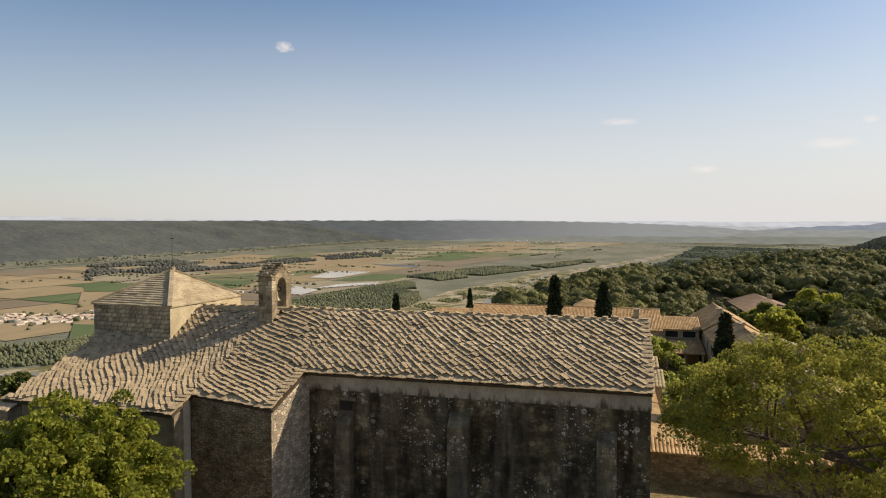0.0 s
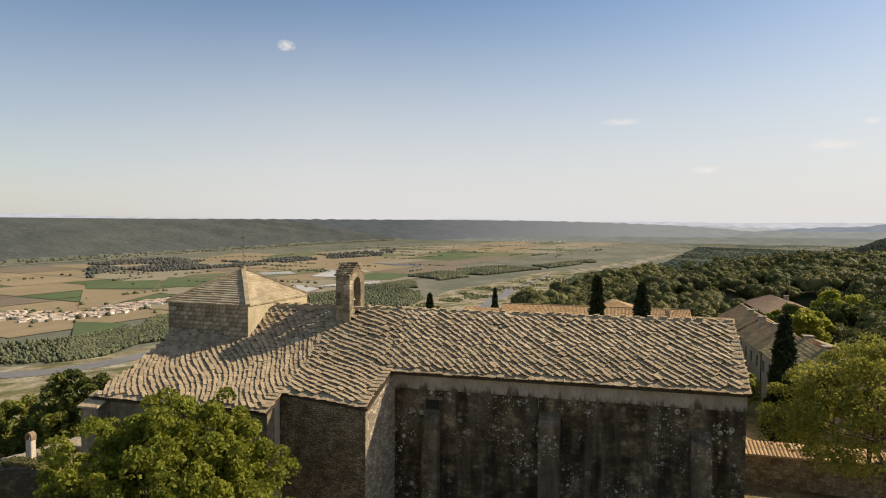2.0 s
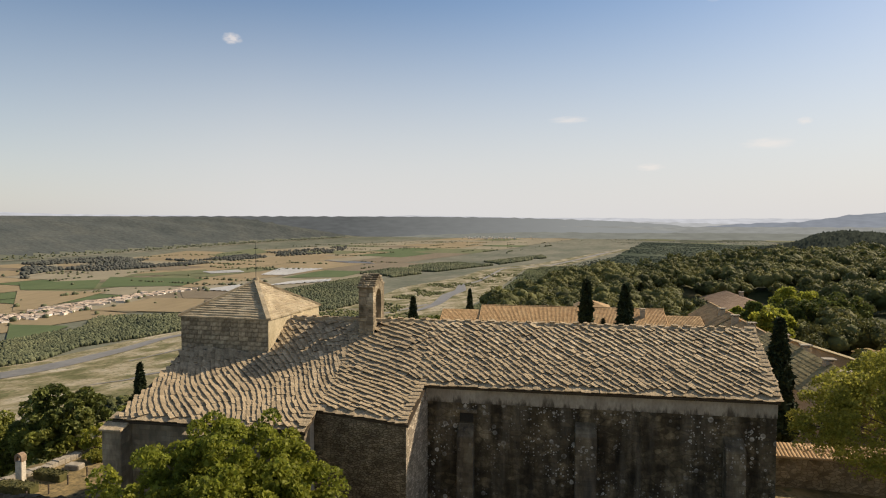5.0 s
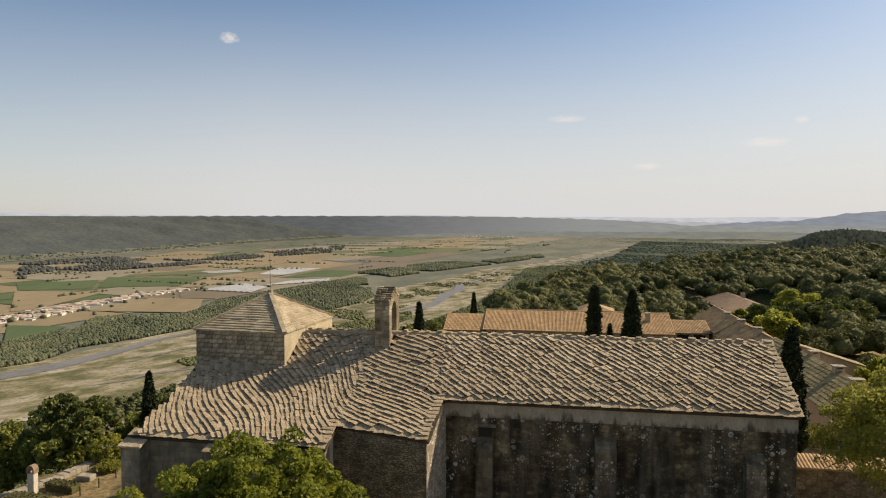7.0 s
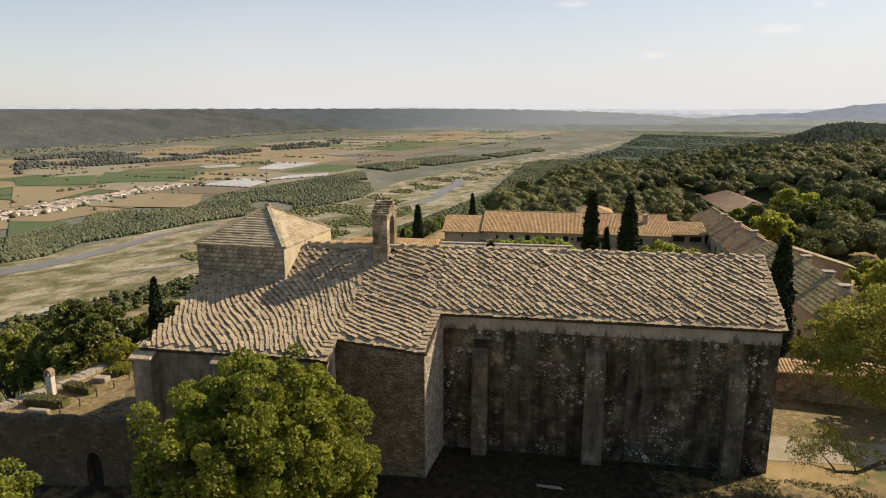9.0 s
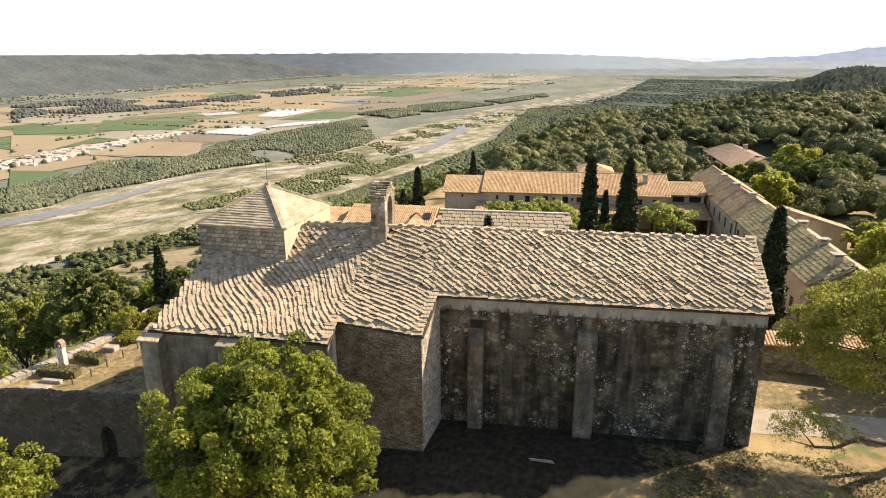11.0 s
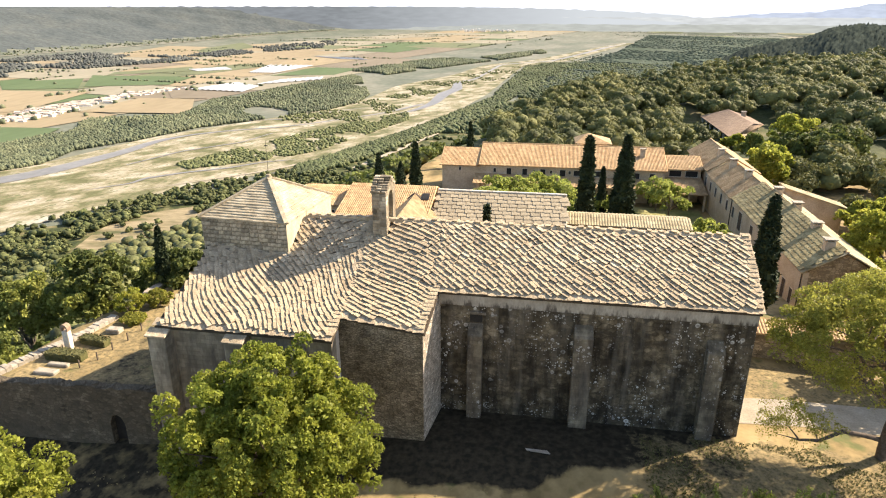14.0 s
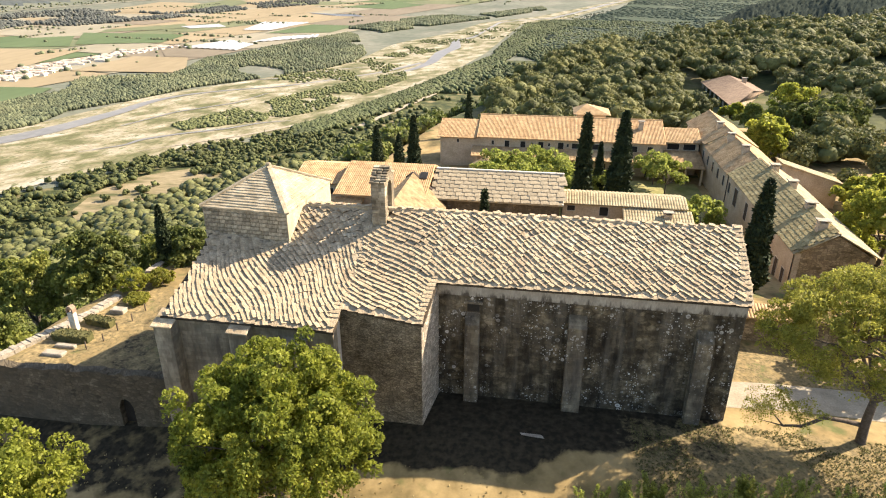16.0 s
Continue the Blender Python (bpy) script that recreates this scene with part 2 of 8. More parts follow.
            cr_ = n.new("ShaderNodeMapRange")
            cr_.inputs["From Min"].default_value, cr_.inputs["From Max"].default_value = 0.42, 0.58
            l.new(cl.outputs[0], cr_.inputs["Value"])
            l.new(cr_.outputs[0], m3.inputs[1])
            mx = n.new("ShaderNodeMix")
            mx.data_type = "RGBA"
            mx.inputs["B"].default_value = (*lichen, 1)
            l.new(m3.outputs[0], mx.inputs["Factor"])
            l.new(col, mx.inputs["A"])
            col = mx.outputs["Result"]
    l.new(col, bsdf.inputs["Base Color"])
    hb = n.new("ShaderNodeMath")
    hb.operation = "MULTIPLY_ADD"
    hb.inputs[1].default_value = 0.5
    l.new(no.outputs[0], hb.inputs[0])
    rg = n.new("ShaderNodeMath")
    rg.operation = "SUBTRACT"
    rg.inputs[0].default_value = 1.0
    l.new(gap, rg.inputs[1])
    l.new(rg.outputs[0], hb.inputs[2])
    b = n.new("ShaderNodeBump")
    b.inputs["Strength"].default_value = bump
    b.inputs["Distance"].default_value = 0.05
    l.new(hb.outputs[0], b.inputs["Height"])
    l.new(b.outputs[0], bsdf.inputs["Normal"])
    return m


M_SLAB = material("roof_stone", [(0.28, (0.25, 0.192, 0.115)), (0.5, (0.415, 0.33, 0.208)), (0.72, (0.545, 0.45, 0.305))], 1.3, 0.9, 0.8, bump_scale=7.0, fine=0.42, isle=0.17, obj=0.17, spots=(2.5, 0.62, (0.19, 0.152, 0.108)), coords="Object")
M_SLABT = material("roof_stone_pale", [(0.3, (0.25, 0.202, 0.125)), (0.55, (0.37, 0.31, 0.205)), (0.75, (0.47, 0.405, 0.285))], 0.9, 0.9, 0.4, isle=0.12, obj=0.12)
M_BED = material("roof_bedding", [(0.3, (0.045, 0.034, 0.022)), (0.7, (0.09, 0.07, 0.046))], 1.5)
M_NAVE = masonry("nave_stone", [(0.3, (0.042, 0.033, 0.02)), (0.5, (0.105, 0.083, 0.049)), (0.72, (0.30, 0.242, 0.148))], 0.8, (0.7, 0.32), 0.9, lichen=(0.74, 0.71, 0.62), rubble=1.5, wobble=0.3, stain=(0.02, 0.017, 0.012))
M_BAND = material("eave_render", [(0.3, (0.27, 0.235, 0.18)), (0.6, (0.40, 0.355, 0.275)), (0.8, (0.46, 0.41, 0.33))], 0.8, 0.95, 0.3, stretch=(1, 1, 0.5))
# damp has crept unevenly up the lower edge of the render
bn_, bl_ = M_BAND.node_tree.nodes, M_BAND.node_tree.links
bt_ = bn_.new("ShaderNodeTexCoord")
bm_ = bn_.new("ShaderNodeMapping")
bm_.inputs["Scale"].default_value = (1.3, 1.3, 0.3)
bl_.new(bt_.outputs["Object"], bm_.inputs[0])
bx_ = bn_.new("ShaderNodeTexNoise")
bx_.inputs["Scale"].default_value, bx_.inputs["Detail"].default_value, bx_.inputs["Roughness"].default_value = 1.0, 8.0, 0.68
bl_.new(bm_.outputs[0], bx_.inputs["Vector"])
br1_ = bn_.new("ShaderNodeMapRange")
br1_.inputs["From Min"].default_value, br1_.inputs["From Max"].default_value = 0.36, 0.66
br1_.inputs["To Min"].default_value, br1_.inputs["To Max"].default_value = 9.2, 10.35
bl_.new(bx_.outputs[0], br1_.inputs["Value"])
bs_ = bn_.new("ShaderNodeSeparateXYZ")
bl_.new(bt_.outputs["Object"], bs_.inputs[0])
bd_ = bn_.new("ShaderNodeMath")
bd_.operation = "SUBTRACT"
bl_.new(br1_.outputs[0], bd_.inputs[0])
bl_.new(bs_.outputs[2], bd_.inputs[1])
br2_ = bn_.new("ShaderNodeMapRange")
br2_.inputs["From Min"].default_value, br2_.inputs["From Max"].default_value = -0.15, 0.3
bl_.new(bd_.outputs[0], br2_.inputs["Value"])
bc_ = bn_.new("ShaderNodeMix")
bc_.data_type = "RGBA"
bp_ = bn_["Principled BSDF"]
bl_.new(br2_.outputs[0], bc_.inputs["Factor"])
bl_.new(bp_.inputs["Base Color"].links[0].from_socket, bc_.inputs["A"])
bc_.inputs["B"].default_value = (0.105, 0.088, 0.065, 1)
bl_.new(bc_.outputs["Result"], bp_.inputs["Base Color"])
M_RUBBLE = masonry("rubble_stone", [(0.3, (0.14, 0.112, 0.07)), (0.55, (0.265, 0.217, 0.142)), (0.75, (0.41, 0.34, 0.232))], 0.4, (0.36, 0.17), 1.1, joint=0.025, wobble=0.3, bump=1.2, rubble=4.2)
M_QUOIN = material("pale_limestone", [(0.3, (0.42, 0.37, 0.29)), (0.6, (0.58, 0.53, 0.43)), (0.8, (0.66, 0.61, 0.51))], 1.0, 0.9, 0.35, obj=0.12)
M_APSE = masonry("smooth_ashlar", [(0.3, (0.22, 0.182, 0.122)), (0.55, (0.385, 0.325, 0.225)), (0.78, (0.52, 0.45, 0.325))], 0.85, (0.8, 0.36), 0.7, joint=0.015, wobble=0.05, stain=(0.13, 0.11, 0.08))
M_TOWER = masonry("tower_stone", [(0.3, (0.17, 0.135, 0.085)), (0.55, (0.33, 0.272, 0.178)), (0.78, (0.49, 0.415, 0.285))], 0.55, (0.62, 0.32), 1.1, joint=0.014, wobble=0.14, lichen=(0.66, 0.6, 0.48), stain=(0.11, 0.093, 0.065))
M_TOWERBLOCK = material("tower_block", [(0.36, (0.11, 0.088, 0.054)), (0.55, (0.28, 0.232, 0.155)), (0.7, (0.47, 0.4, 0.28))], 0.8, 0.95, 0.5, obj=0.36, isle=0.2)
M_OLDWALL = masonry("old_wall_stone", [(0.3, (0.07, 0.056, 0.036)), (0.55, (0.135, 0.11, 0.072)), (0.78, (0.25, 0.207, 0.14))], 0.65, (0.42, 0.2), 0.8, wobble=0.3, stain=(0.085, 0.07, 0.047), rubble=2.4)
M_PLASTER = material("ochre_plaster", [(0.3, (0.40, 0.30, 0.19)), (0.6, (0.52, 0.41, 0.275)), (0.8, (0.58, 0.47, 0.33))], 0.6, 0.95, 0.25)
M_OCHRE = material("ochre_slabs", [(0.34, (0.16, 0.115, 0.056)), (0.55, (0.3, 0.215, 0.108)), (0.72, (0.4, 0.3, 0.165))], 1.2, 0.9, 0.6, fine=0.4, bump_scale=4.0)
M_TILE = material("terracotta_tile", [(0.3, (0.35, 0.215, 0.098)), (0.55, (0.49, 0.325, 0.162)), (0.78, (0.61, 0.44, 0.24))], 0.9, 0.9, 0.4, isle=0.12)
M_TILEOLD = material("old_tile", [(0.3, (0.29, 0.19, 0.09)), (0.55, (0.46, 0.315, 0.16)), (0.78, (0.58, 0.43, 0.24))], 0.7, 0.9, 0.4, isle=0.12)
M_TILEMOSS = material("mossy_tile", [(0.3, (0.25, 0.205, 0.115)), (0.55, (0.39, 0.325, 0.19)), (0.78, (0.50, 0.43, 0.28))], 0.7, 0.9, 0.4, isle=0.12)
M_TILEBROWN = material("brown_tile", [(0.3, (0.17, 0.115, 0.075)), (0.55, (0.25, 0.18, 0.12)), (0.78, (0.33, 0.25, 0.175))], 0.5, 0.9, 0.4, isle=0.12)
M_RANGE = material("mossy_slab", [(0.3, (0.16, 0.128, 0.055)), (0.55, (0.3, 0.247, 0.115)), (0.78, (0.44, 0.375, 0.195))], 0.7, 0.9, 0.4, isle=0.16)
M_DARK = material("dark_opening", [(0.3, (0.012, 0.011, 0.01)), (0.7, (0.03, 0.027, 0.022))], 1.0, 0.6, 0.0)
M_WOODWORK = material("dark_wood", [(0.3, (0.05, 0.035, 0.022)), (0.7, (0.10, 0.07, 0.045))], 3.0, 0.8, 0.2)
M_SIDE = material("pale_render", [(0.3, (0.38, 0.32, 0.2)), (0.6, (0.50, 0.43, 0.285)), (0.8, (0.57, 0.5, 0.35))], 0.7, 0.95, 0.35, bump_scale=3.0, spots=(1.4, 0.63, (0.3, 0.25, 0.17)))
M_BRONZE = material("old_bronze", [(0.3, (0.10, 0.085, 0.05)), (0.7, (0.2, 0.17, 0.11))], 3.0, 0.5, 0.2, metal=0.6)
M_METAL = material("dark_iron", [(0.3, (0.05, 0.05, 0.05)), (0.7, (0.09, 0.085, 0.08))], 6.0, 0.5, 0.0, metal=0.8)
M_BARK = material("bark", [(0.3, (0.06, 0.045, 0.032)), (0.7, (0.15, 0.12, 0.09))], 4.0, 0.95, 0.6)
M_LEAF = material("broad_leaves", [(0.3, (0.12, 0.15, 0.022)), (0.55, (0.255, 0.28, 0.038)), (0.75, (0.40, 0.385, 0.065))], 0.35, 0.6, 0.0, isle=0.35, fine=0.2, thin=0.5)
M_TUFT = material("dry_tufts", [(0.3, (0.22, 0.175, 0.075)), (0.7, (0.42, 0.33, 0.16))], 0.3, 0.9, 0.0, isle=0.2, thin=0.4)
M_BUSH = material("light_leaves", [(0.3, (0.21, 0.24, 0.035)), (0.55, (0.35, 0.36, 0.055)), (0.75, (0.45, 0.42, 0.085))], 0.4, 0.6, 0.0, isle=0.3, fine=0.2, thin=0.6)
M_FEATHER = material("young_leaves", [(0.3, (0.20, 0.24, 0.05)), (0.55, (0.31, 0.34, 0.075)), (0.75, (0.40, 0.40, 0.11))], 0.4, 0.6, 0.0, isle=0.3, fine=0.2, thin=0.6)
M_FINE = material("fine_oak_leaves", [(0.3, (0.185, 0.192, 0.033)), (0.55, (0.31, 0.305, 0.054)), (0.75, (0.41, 0.385, 0.083))], 0.4, 0.6, 0.0, isle=0.3, fine=0.2, thin=0.5)
M_OAK = material("oak_crowns", [(0.3, (0.05, 0.058, 0.022)), (0.5, (0.1, 0.106, 0.036)), (0.72, (0.165, 0.16, 0.056))], 0.045, 0.75, 0.8, bump_scale=1.6, isle=0.38, fine=0.5, bump_dist=0.5)
M_SLOPE = material("slope_crowns", [(0.3, (0.036, 0.046, 0.013)), (0.5, (0.072, 0.083, 0.024)), (0.72, (0.12, 0.124, 0.04))], 0.03, 0.75, 0.8, bump_scale=1.6, isle=0.38, fine=0.5, bump_dist=0.5)
M_HOLM = material("holm_crowns", [(0.32, (0.06, 0.068, 0.023)), (0.5, (0.125, 0.13, 0.04)), (0.68, (0.225, 0.212, 0.068))], 0.05, 0.75, 0.8, bump_scale=1.6, isle=0.17, fine=0.35, bump_dist=0.5, thin=0.25)
# crown cores tinted dark to paint shade between the leaf sprays
M_CORE = material("shaded_inner_crown", [(0.3, (0.06, 0.072, 0.025)), (0.7, (0.135, 0.142, 0.05))], 0.2, 0.9, 0.6, bump_scale=1.6, isle=0.3, bump_dist=0.4)
M_OAKLEAF = material("oak_leaves", [(0.3, (0.065, 0.085, 0.02)), (0.55, (0.14, 0.16, 0.038)), (0.75, (0.24, 0.24, 0.062))], 0.35, 0.65, 0.0, isle=0.35, fine=0.2, thin=0.3)
# lighter copy of the oak leaves, sunlight painted into the colour
M_SUNLIT_OAK = material("sunlit_leaves", [(0.3, (0.13, 0.15, 0.028)), (0.55, (0.235, 0.25, 0.05)), (0.75, (0.33, 0.325, 0.08))], 0.35, 0.65, 0.0, isle=0.35, fine=0.2, thin=0.35)
M_SLOPELEAF = material("slope_leaves", [(0.3, (0.085, 0.11, 0.022)), (0.55, (0.17, 0.195, 0.042)), (0.75, (0.26, 0.265, 0.07))], 0.35, 0.65, 0.0, isle=0.35, fine=0.2, thin=0.35)
# far, hill and valley woods have distance haze mixed into their greens
M_FARWOOD = material("hazed_far_woods", [(0.3, (0.075, 0.087, 0.057)), (0.5, (0.108, 0.12, 0.078)), (0.72, (0.145, 0.152, 0.097))], 0.006, 0.8, 0.4, bump_scale=0.3, isle=0.25, fine=0.3, bump_dist=1.0)
M_HILLWOOD = material("hazed_hill_crowns", [(0.36, (0.03, 0.038, 0.032)), (0.5, (0.041, 0.05, 0.041)), (0.66, (0.054, 0.065, 0.052))], 0.03, 0.9, 0.35, bump_scale=0.12, fine=0.35, bump_dist=3.0)
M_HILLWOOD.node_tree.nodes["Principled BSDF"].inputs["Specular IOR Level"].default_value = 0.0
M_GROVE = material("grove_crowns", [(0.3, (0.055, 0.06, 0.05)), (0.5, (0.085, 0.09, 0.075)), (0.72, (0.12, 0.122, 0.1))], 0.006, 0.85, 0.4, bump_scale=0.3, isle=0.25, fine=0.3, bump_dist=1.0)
M_VALLEYWOOD = material("hazed_valley_crowns", [(0.3, (0.07, 0.087, 0.063)), (0.5, (0.088, 0.105, 0.076)), (0.72, (0.115, 0.13, 0.093))], 0.004, 0.9, 0.2, bump_scale=0.3, isle=0.12, fine=0.2, bump_dist=1.0)
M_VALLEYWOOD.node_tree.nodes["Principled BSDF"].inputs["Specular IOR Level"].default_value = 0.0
M_BANKWOOD = material("bank_crowns", [(0.3, (0.055, 0.068, 0.03)), (0.5, (0.085, 0.1, 0.042)), (0.72, (0.125, 0.135, 0.06))], 0.006, 0.85, 0.4, bump_scale=0.3, isle=0.3, fine=0.3, bump_dist=1.0)
M_POPLAR = material("river_woods", [(0.3, (0.065, 0.08, 0.045)), (0.5, (0.11, 0.122, 0.064)), (0.72, (0.165, 0.17, 0.088))], 0.006, 0.8, 0.5, bump_scale=0.3, isle=0.3, fine=0.4, bump_dist=1.0)
M_HEDGE = material("hedge_leaves", [(0.3, (0.05, 0.055, 0.018)), (0.7, (0.135, 0.125, 0.045))], 1.2, 0.8, 0.5, isle=0.3, bump_scale=6)
M_CYPRESS = material("cypress_leaves", [(0.3, (0.018, 0.03, 0.012)), (0.7, (0.05, 0.065, 0.022))], 1.2, 0.8, 0.7, isle=0.3, bump_scale=6)
M_GROUND = material("dry_grass_ground", [(0.32, (0.1, 0.08, 0.032)), (0.43, (0.235, 0.172, 0.073)), (0.55, (0.33, 0.245, 0.11)), (0.74, (0.41, 0.315, 0.158))], 0.14, 0.95, 0.5, bump_scale=2.5, spots=(0.3, 0.60, (0.115, 0.12, 0.04)))
M_PATH = material("pale_gravel", [(0.3, (0.28, 0.238, 0.165)), (0.7, (0.39, 0.338, 0.25))], 0.8, 0.95, 0.3)
M_GRAVEL = material("river_gravel", [(0.40, (0.11, 0.11, 0.045)), (0.47, (0.205, 0.183, 0.1)), (0.53, (0.275, 0.242, 0.152)), (0.59, (0.34, 0.304, 0.215)), (0.68, (0.42, 0.385, 0.3))], 0.03, 0.95, 0.0, spots=(0.12, 0.58, (0.13, 0.135, 0.06)), fine=0.35, stretch=(1.6, 0.7, 1), detail=10)
gm_ = M_GRAVEL.node_tree.nodes["Mapping"]
gm_.vector_type = "TEXTURE"
gm_.inputs["Rotation"].default_value = (0, 0, -0.46)
gm_.inputs["Scale"].default_value = (1.0, 1.7, 1.0)
M_WILLOW = material("willow_scrub", [(0.3, (0.075, 0.088, 0.03)), (0.5, (0.115, 0.125, 0.046)), (0.72, (0.165, 0.168, 0.066))], 0.02, 0.8, 0.5, bump_scale=0.3, isle=0.3, fine=0.4, bump_dist=1.0)
M_WATER = material("river_water", [(0.3, (0.165, 0.155, 0.13)), (0.7, (0.215, 0.203, 0.172))], 0.01, 0.4, 0.0)
# ridge forest greyed and blued, with distance haze painted in
M_RIDGE = material("hazed_ridge", [(0.3, (0.055, 0.066, 0.063)), (0.5, (0.076, 0.087, 0.08)), (0.7, (0.10, 0.108, 0.094))], 0.006, 0.9, 0.8, bump_scale=0.03, bump_dist=8)
M_HOUSE = material("pale_house", [(0.3, (0.6, 0.55, 0.47)), (0.7, (0.8, 0.74, 0.65))], 0.02, 0.9, 0.0, isle=0.2)
M_HOUSEROOF = material("village_roof", [(0.3, (0.44, 0.34, 0.25)), (0.7, (0.58, 0.48, 0.38))], 0.02, 0.9, 0.0, isle=0.2)
M_WHITE = material("greenhouse_sheet", [(0.3, (0.30, 0.31, 0.305)), (0.7, (0.40, 0.41, 0.405))], 0.02, 0.6, 0.0)
M_STONEPALE = material("pale_rock", [(0.3, (0.24, 0.205, 0.15)), (0.7, (0.43, 0.385, 0.30))], 1.5, 0.95, 0.5)


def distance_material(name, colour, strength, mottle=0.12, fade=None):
    """Far distance whose glow paints haze and daylight into its colour, a little uneven."""
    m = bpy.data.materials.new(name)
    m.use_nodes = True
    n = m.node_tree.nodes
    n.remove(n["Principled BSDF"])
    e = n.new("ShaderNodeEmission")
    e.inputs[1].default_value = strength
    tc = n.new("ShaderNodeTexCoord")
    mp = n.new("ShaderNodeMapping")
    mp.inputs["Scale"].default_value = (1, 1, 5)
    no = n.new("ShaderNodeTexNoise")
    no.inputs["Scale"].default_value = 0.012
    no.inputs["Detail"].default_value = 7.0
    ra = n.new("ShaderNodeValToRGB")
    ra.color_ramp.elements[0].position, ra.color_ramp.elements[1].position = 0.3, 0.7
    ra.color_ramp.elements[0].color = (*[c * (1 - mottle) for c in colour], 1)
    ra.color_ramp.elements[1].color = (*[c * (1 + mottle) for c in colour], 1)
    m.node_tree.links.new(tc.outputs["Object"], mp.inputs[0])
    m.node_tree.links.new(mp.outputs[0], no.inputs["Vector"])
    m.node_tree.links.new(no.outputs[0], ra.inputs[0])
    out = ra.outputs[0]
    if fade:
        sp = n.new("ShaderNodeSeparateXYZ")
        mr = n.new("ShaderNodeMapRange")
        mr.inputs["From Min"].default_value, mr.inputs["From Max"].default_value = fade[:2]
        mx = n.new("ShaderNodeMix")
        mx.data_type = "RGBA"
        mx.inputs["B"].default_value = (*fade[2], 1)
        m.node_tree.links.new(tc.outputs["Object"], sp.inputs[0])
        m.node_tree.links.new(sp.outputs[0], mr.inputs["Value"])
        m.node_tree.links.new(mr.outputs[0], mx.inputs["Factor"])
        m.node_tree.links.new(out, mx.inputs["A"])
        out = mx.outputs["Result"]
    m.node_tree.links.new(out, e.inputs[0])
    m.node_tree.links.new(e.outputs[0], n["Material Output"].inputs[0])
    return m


# ---- shared builders ----


def data_mesh(name, verts, faces, mat, smooth=False):
    me = bpy.data.meshes.new(name)
    me.from_pydata([tuple(v) for v in verts], [], [tuple(f) for f in faces])
    me.materials.append(mat)
    if smooth:
        me.shade_smooth()
    me.update()
    return me


def array_mesh(name, verts, polys, mat, smooth=False):
    """A mesh from numpy arrays whose polygons all have the same number of corners."""
    me = bpy.data.meshes.new(name)
    k = polys.shape[1]
    me.vertices.add(len(verts))
    me.vertices.foreach_set("co", np.ascontiguousarray(verts, dtype=np.float32).ravel())
    me.loops.add(polys.size)
    me.loops.foreach_set("vertex_index", polys.ravel().astype(np.int32))
    me.polygons.add(len(polys))
    me.polygons.foreach_set("loop_start", np.arange(0, polys.size, k, dtype=np.int32))
    me.polygons.foreach_set("loop_total", np.full(len(polys), k, dtype=np.int32))
    me.materials.append(mat)
    me.update(calc_edges=True)
    if smooth:
        me.shade_smooth()
    me.validate()
    return me


def empty(name, place=(0, 0, 0), label="", category="", group="", kind=""):
    ob = new(name)
    ob.location = place
    return tagged(ob, label, category, group, kind)


def world_of(ob):
    return ob.matrix_basis.copy() if ob.parent is None else world_of(ob.parent) @ ob.matrix_parent_inverse @ ob.matrix_basis


def child(ob, parent):
    """Hangs ob under parent; its own pose stays in world metres."""
    ob.parent = parent
    ob.matrix_parent_inverse = world_of(parent).inverted()
    return ob


def part(name, bm, mat, parent, label="", smooth=False):
    """Links a bmesh, in world metres, as one mesh under a thing or a part."""
    me = bpy.data.meshes.new(name)
    bm.normal_update()
    bm.to_mesh(me)
    bm.free()
    me.materials.append(mat)
    if smooth:
        me.shade_smooth()
    ob = new(name, me)
    if parent is not None:
        child(ob, parent)
    return tagged(ob, label)


def mpart(name, me, parent, label="", kind=""):
    ob = new(name, me)
    if parent is not None:
        child(ob, parent)
    return tagged(ob, label, kind=kind)


def block(bm, x0, x1, y0, y1, z0, z1, cut=0.0):
    v = [bm.verts.new((x, y, z)) for x in (x0, x1) for y in (y0, y1) for z in (z0, z1)]
    fs = [bm.faces.new([v[i] for i in q]) for q in ((0, 1, 3, 2), (4, 6, 7, 5), (0, 4, 5, 1), (2, 3, 7, 6), (0, 2, 6, 4), (1, 5, 7, 3))]
    if cut:
        es = list({e for f in fs for e in f.edges})
        bmesh.ops.bevel(bm, geom=es, offset=cut, segments=1, affect="EDGES")
    return bm


def prism(bm, outline, axis, a, b):
    """A prism over an outline of (u, v): along x (u=y, v=z), along y (u=x, v=z) or along z (u=x, v=y)."""
    at = {"x": lambda w, u, v: (w, u, v), "y": lambda w, u, v: (u, w, v), "z": lambda w, u, v: (u, v, w)}[axis]
    p = [bm.verts.new(at(a, u, v)) for u, v in outline]
    q = [bm.verts.new(at(b, u, v)) for u, v in outline]
    bm.faces.new(p)
    bm.faces.new(q[::-1])
    k = len(outline)
    for i in range(k):
        bm.faces.new((p[i], q[i], q[(i + 1) % k], p[(i + 1) % k]))
    bmesh.ops.recalc_face_normals(bm, faces=bm.faces)
    return bm


def box_part(name, mat, parent, x0, x1, y0, y1, z0, z1, cut=0.0, label=""):
    return part(name, block(bmesh.new(), x0, x1, y0, y1, z0, z1, cut), mat, parent, label)


def smooth01(a):
    a = np.clip(a, 0, 1)
    return a * a * (3 - 2 * a)


# ---- the lie of the land ----
HUB = (-11.5, -1.5, 27.0)
VALLEY = -215.0


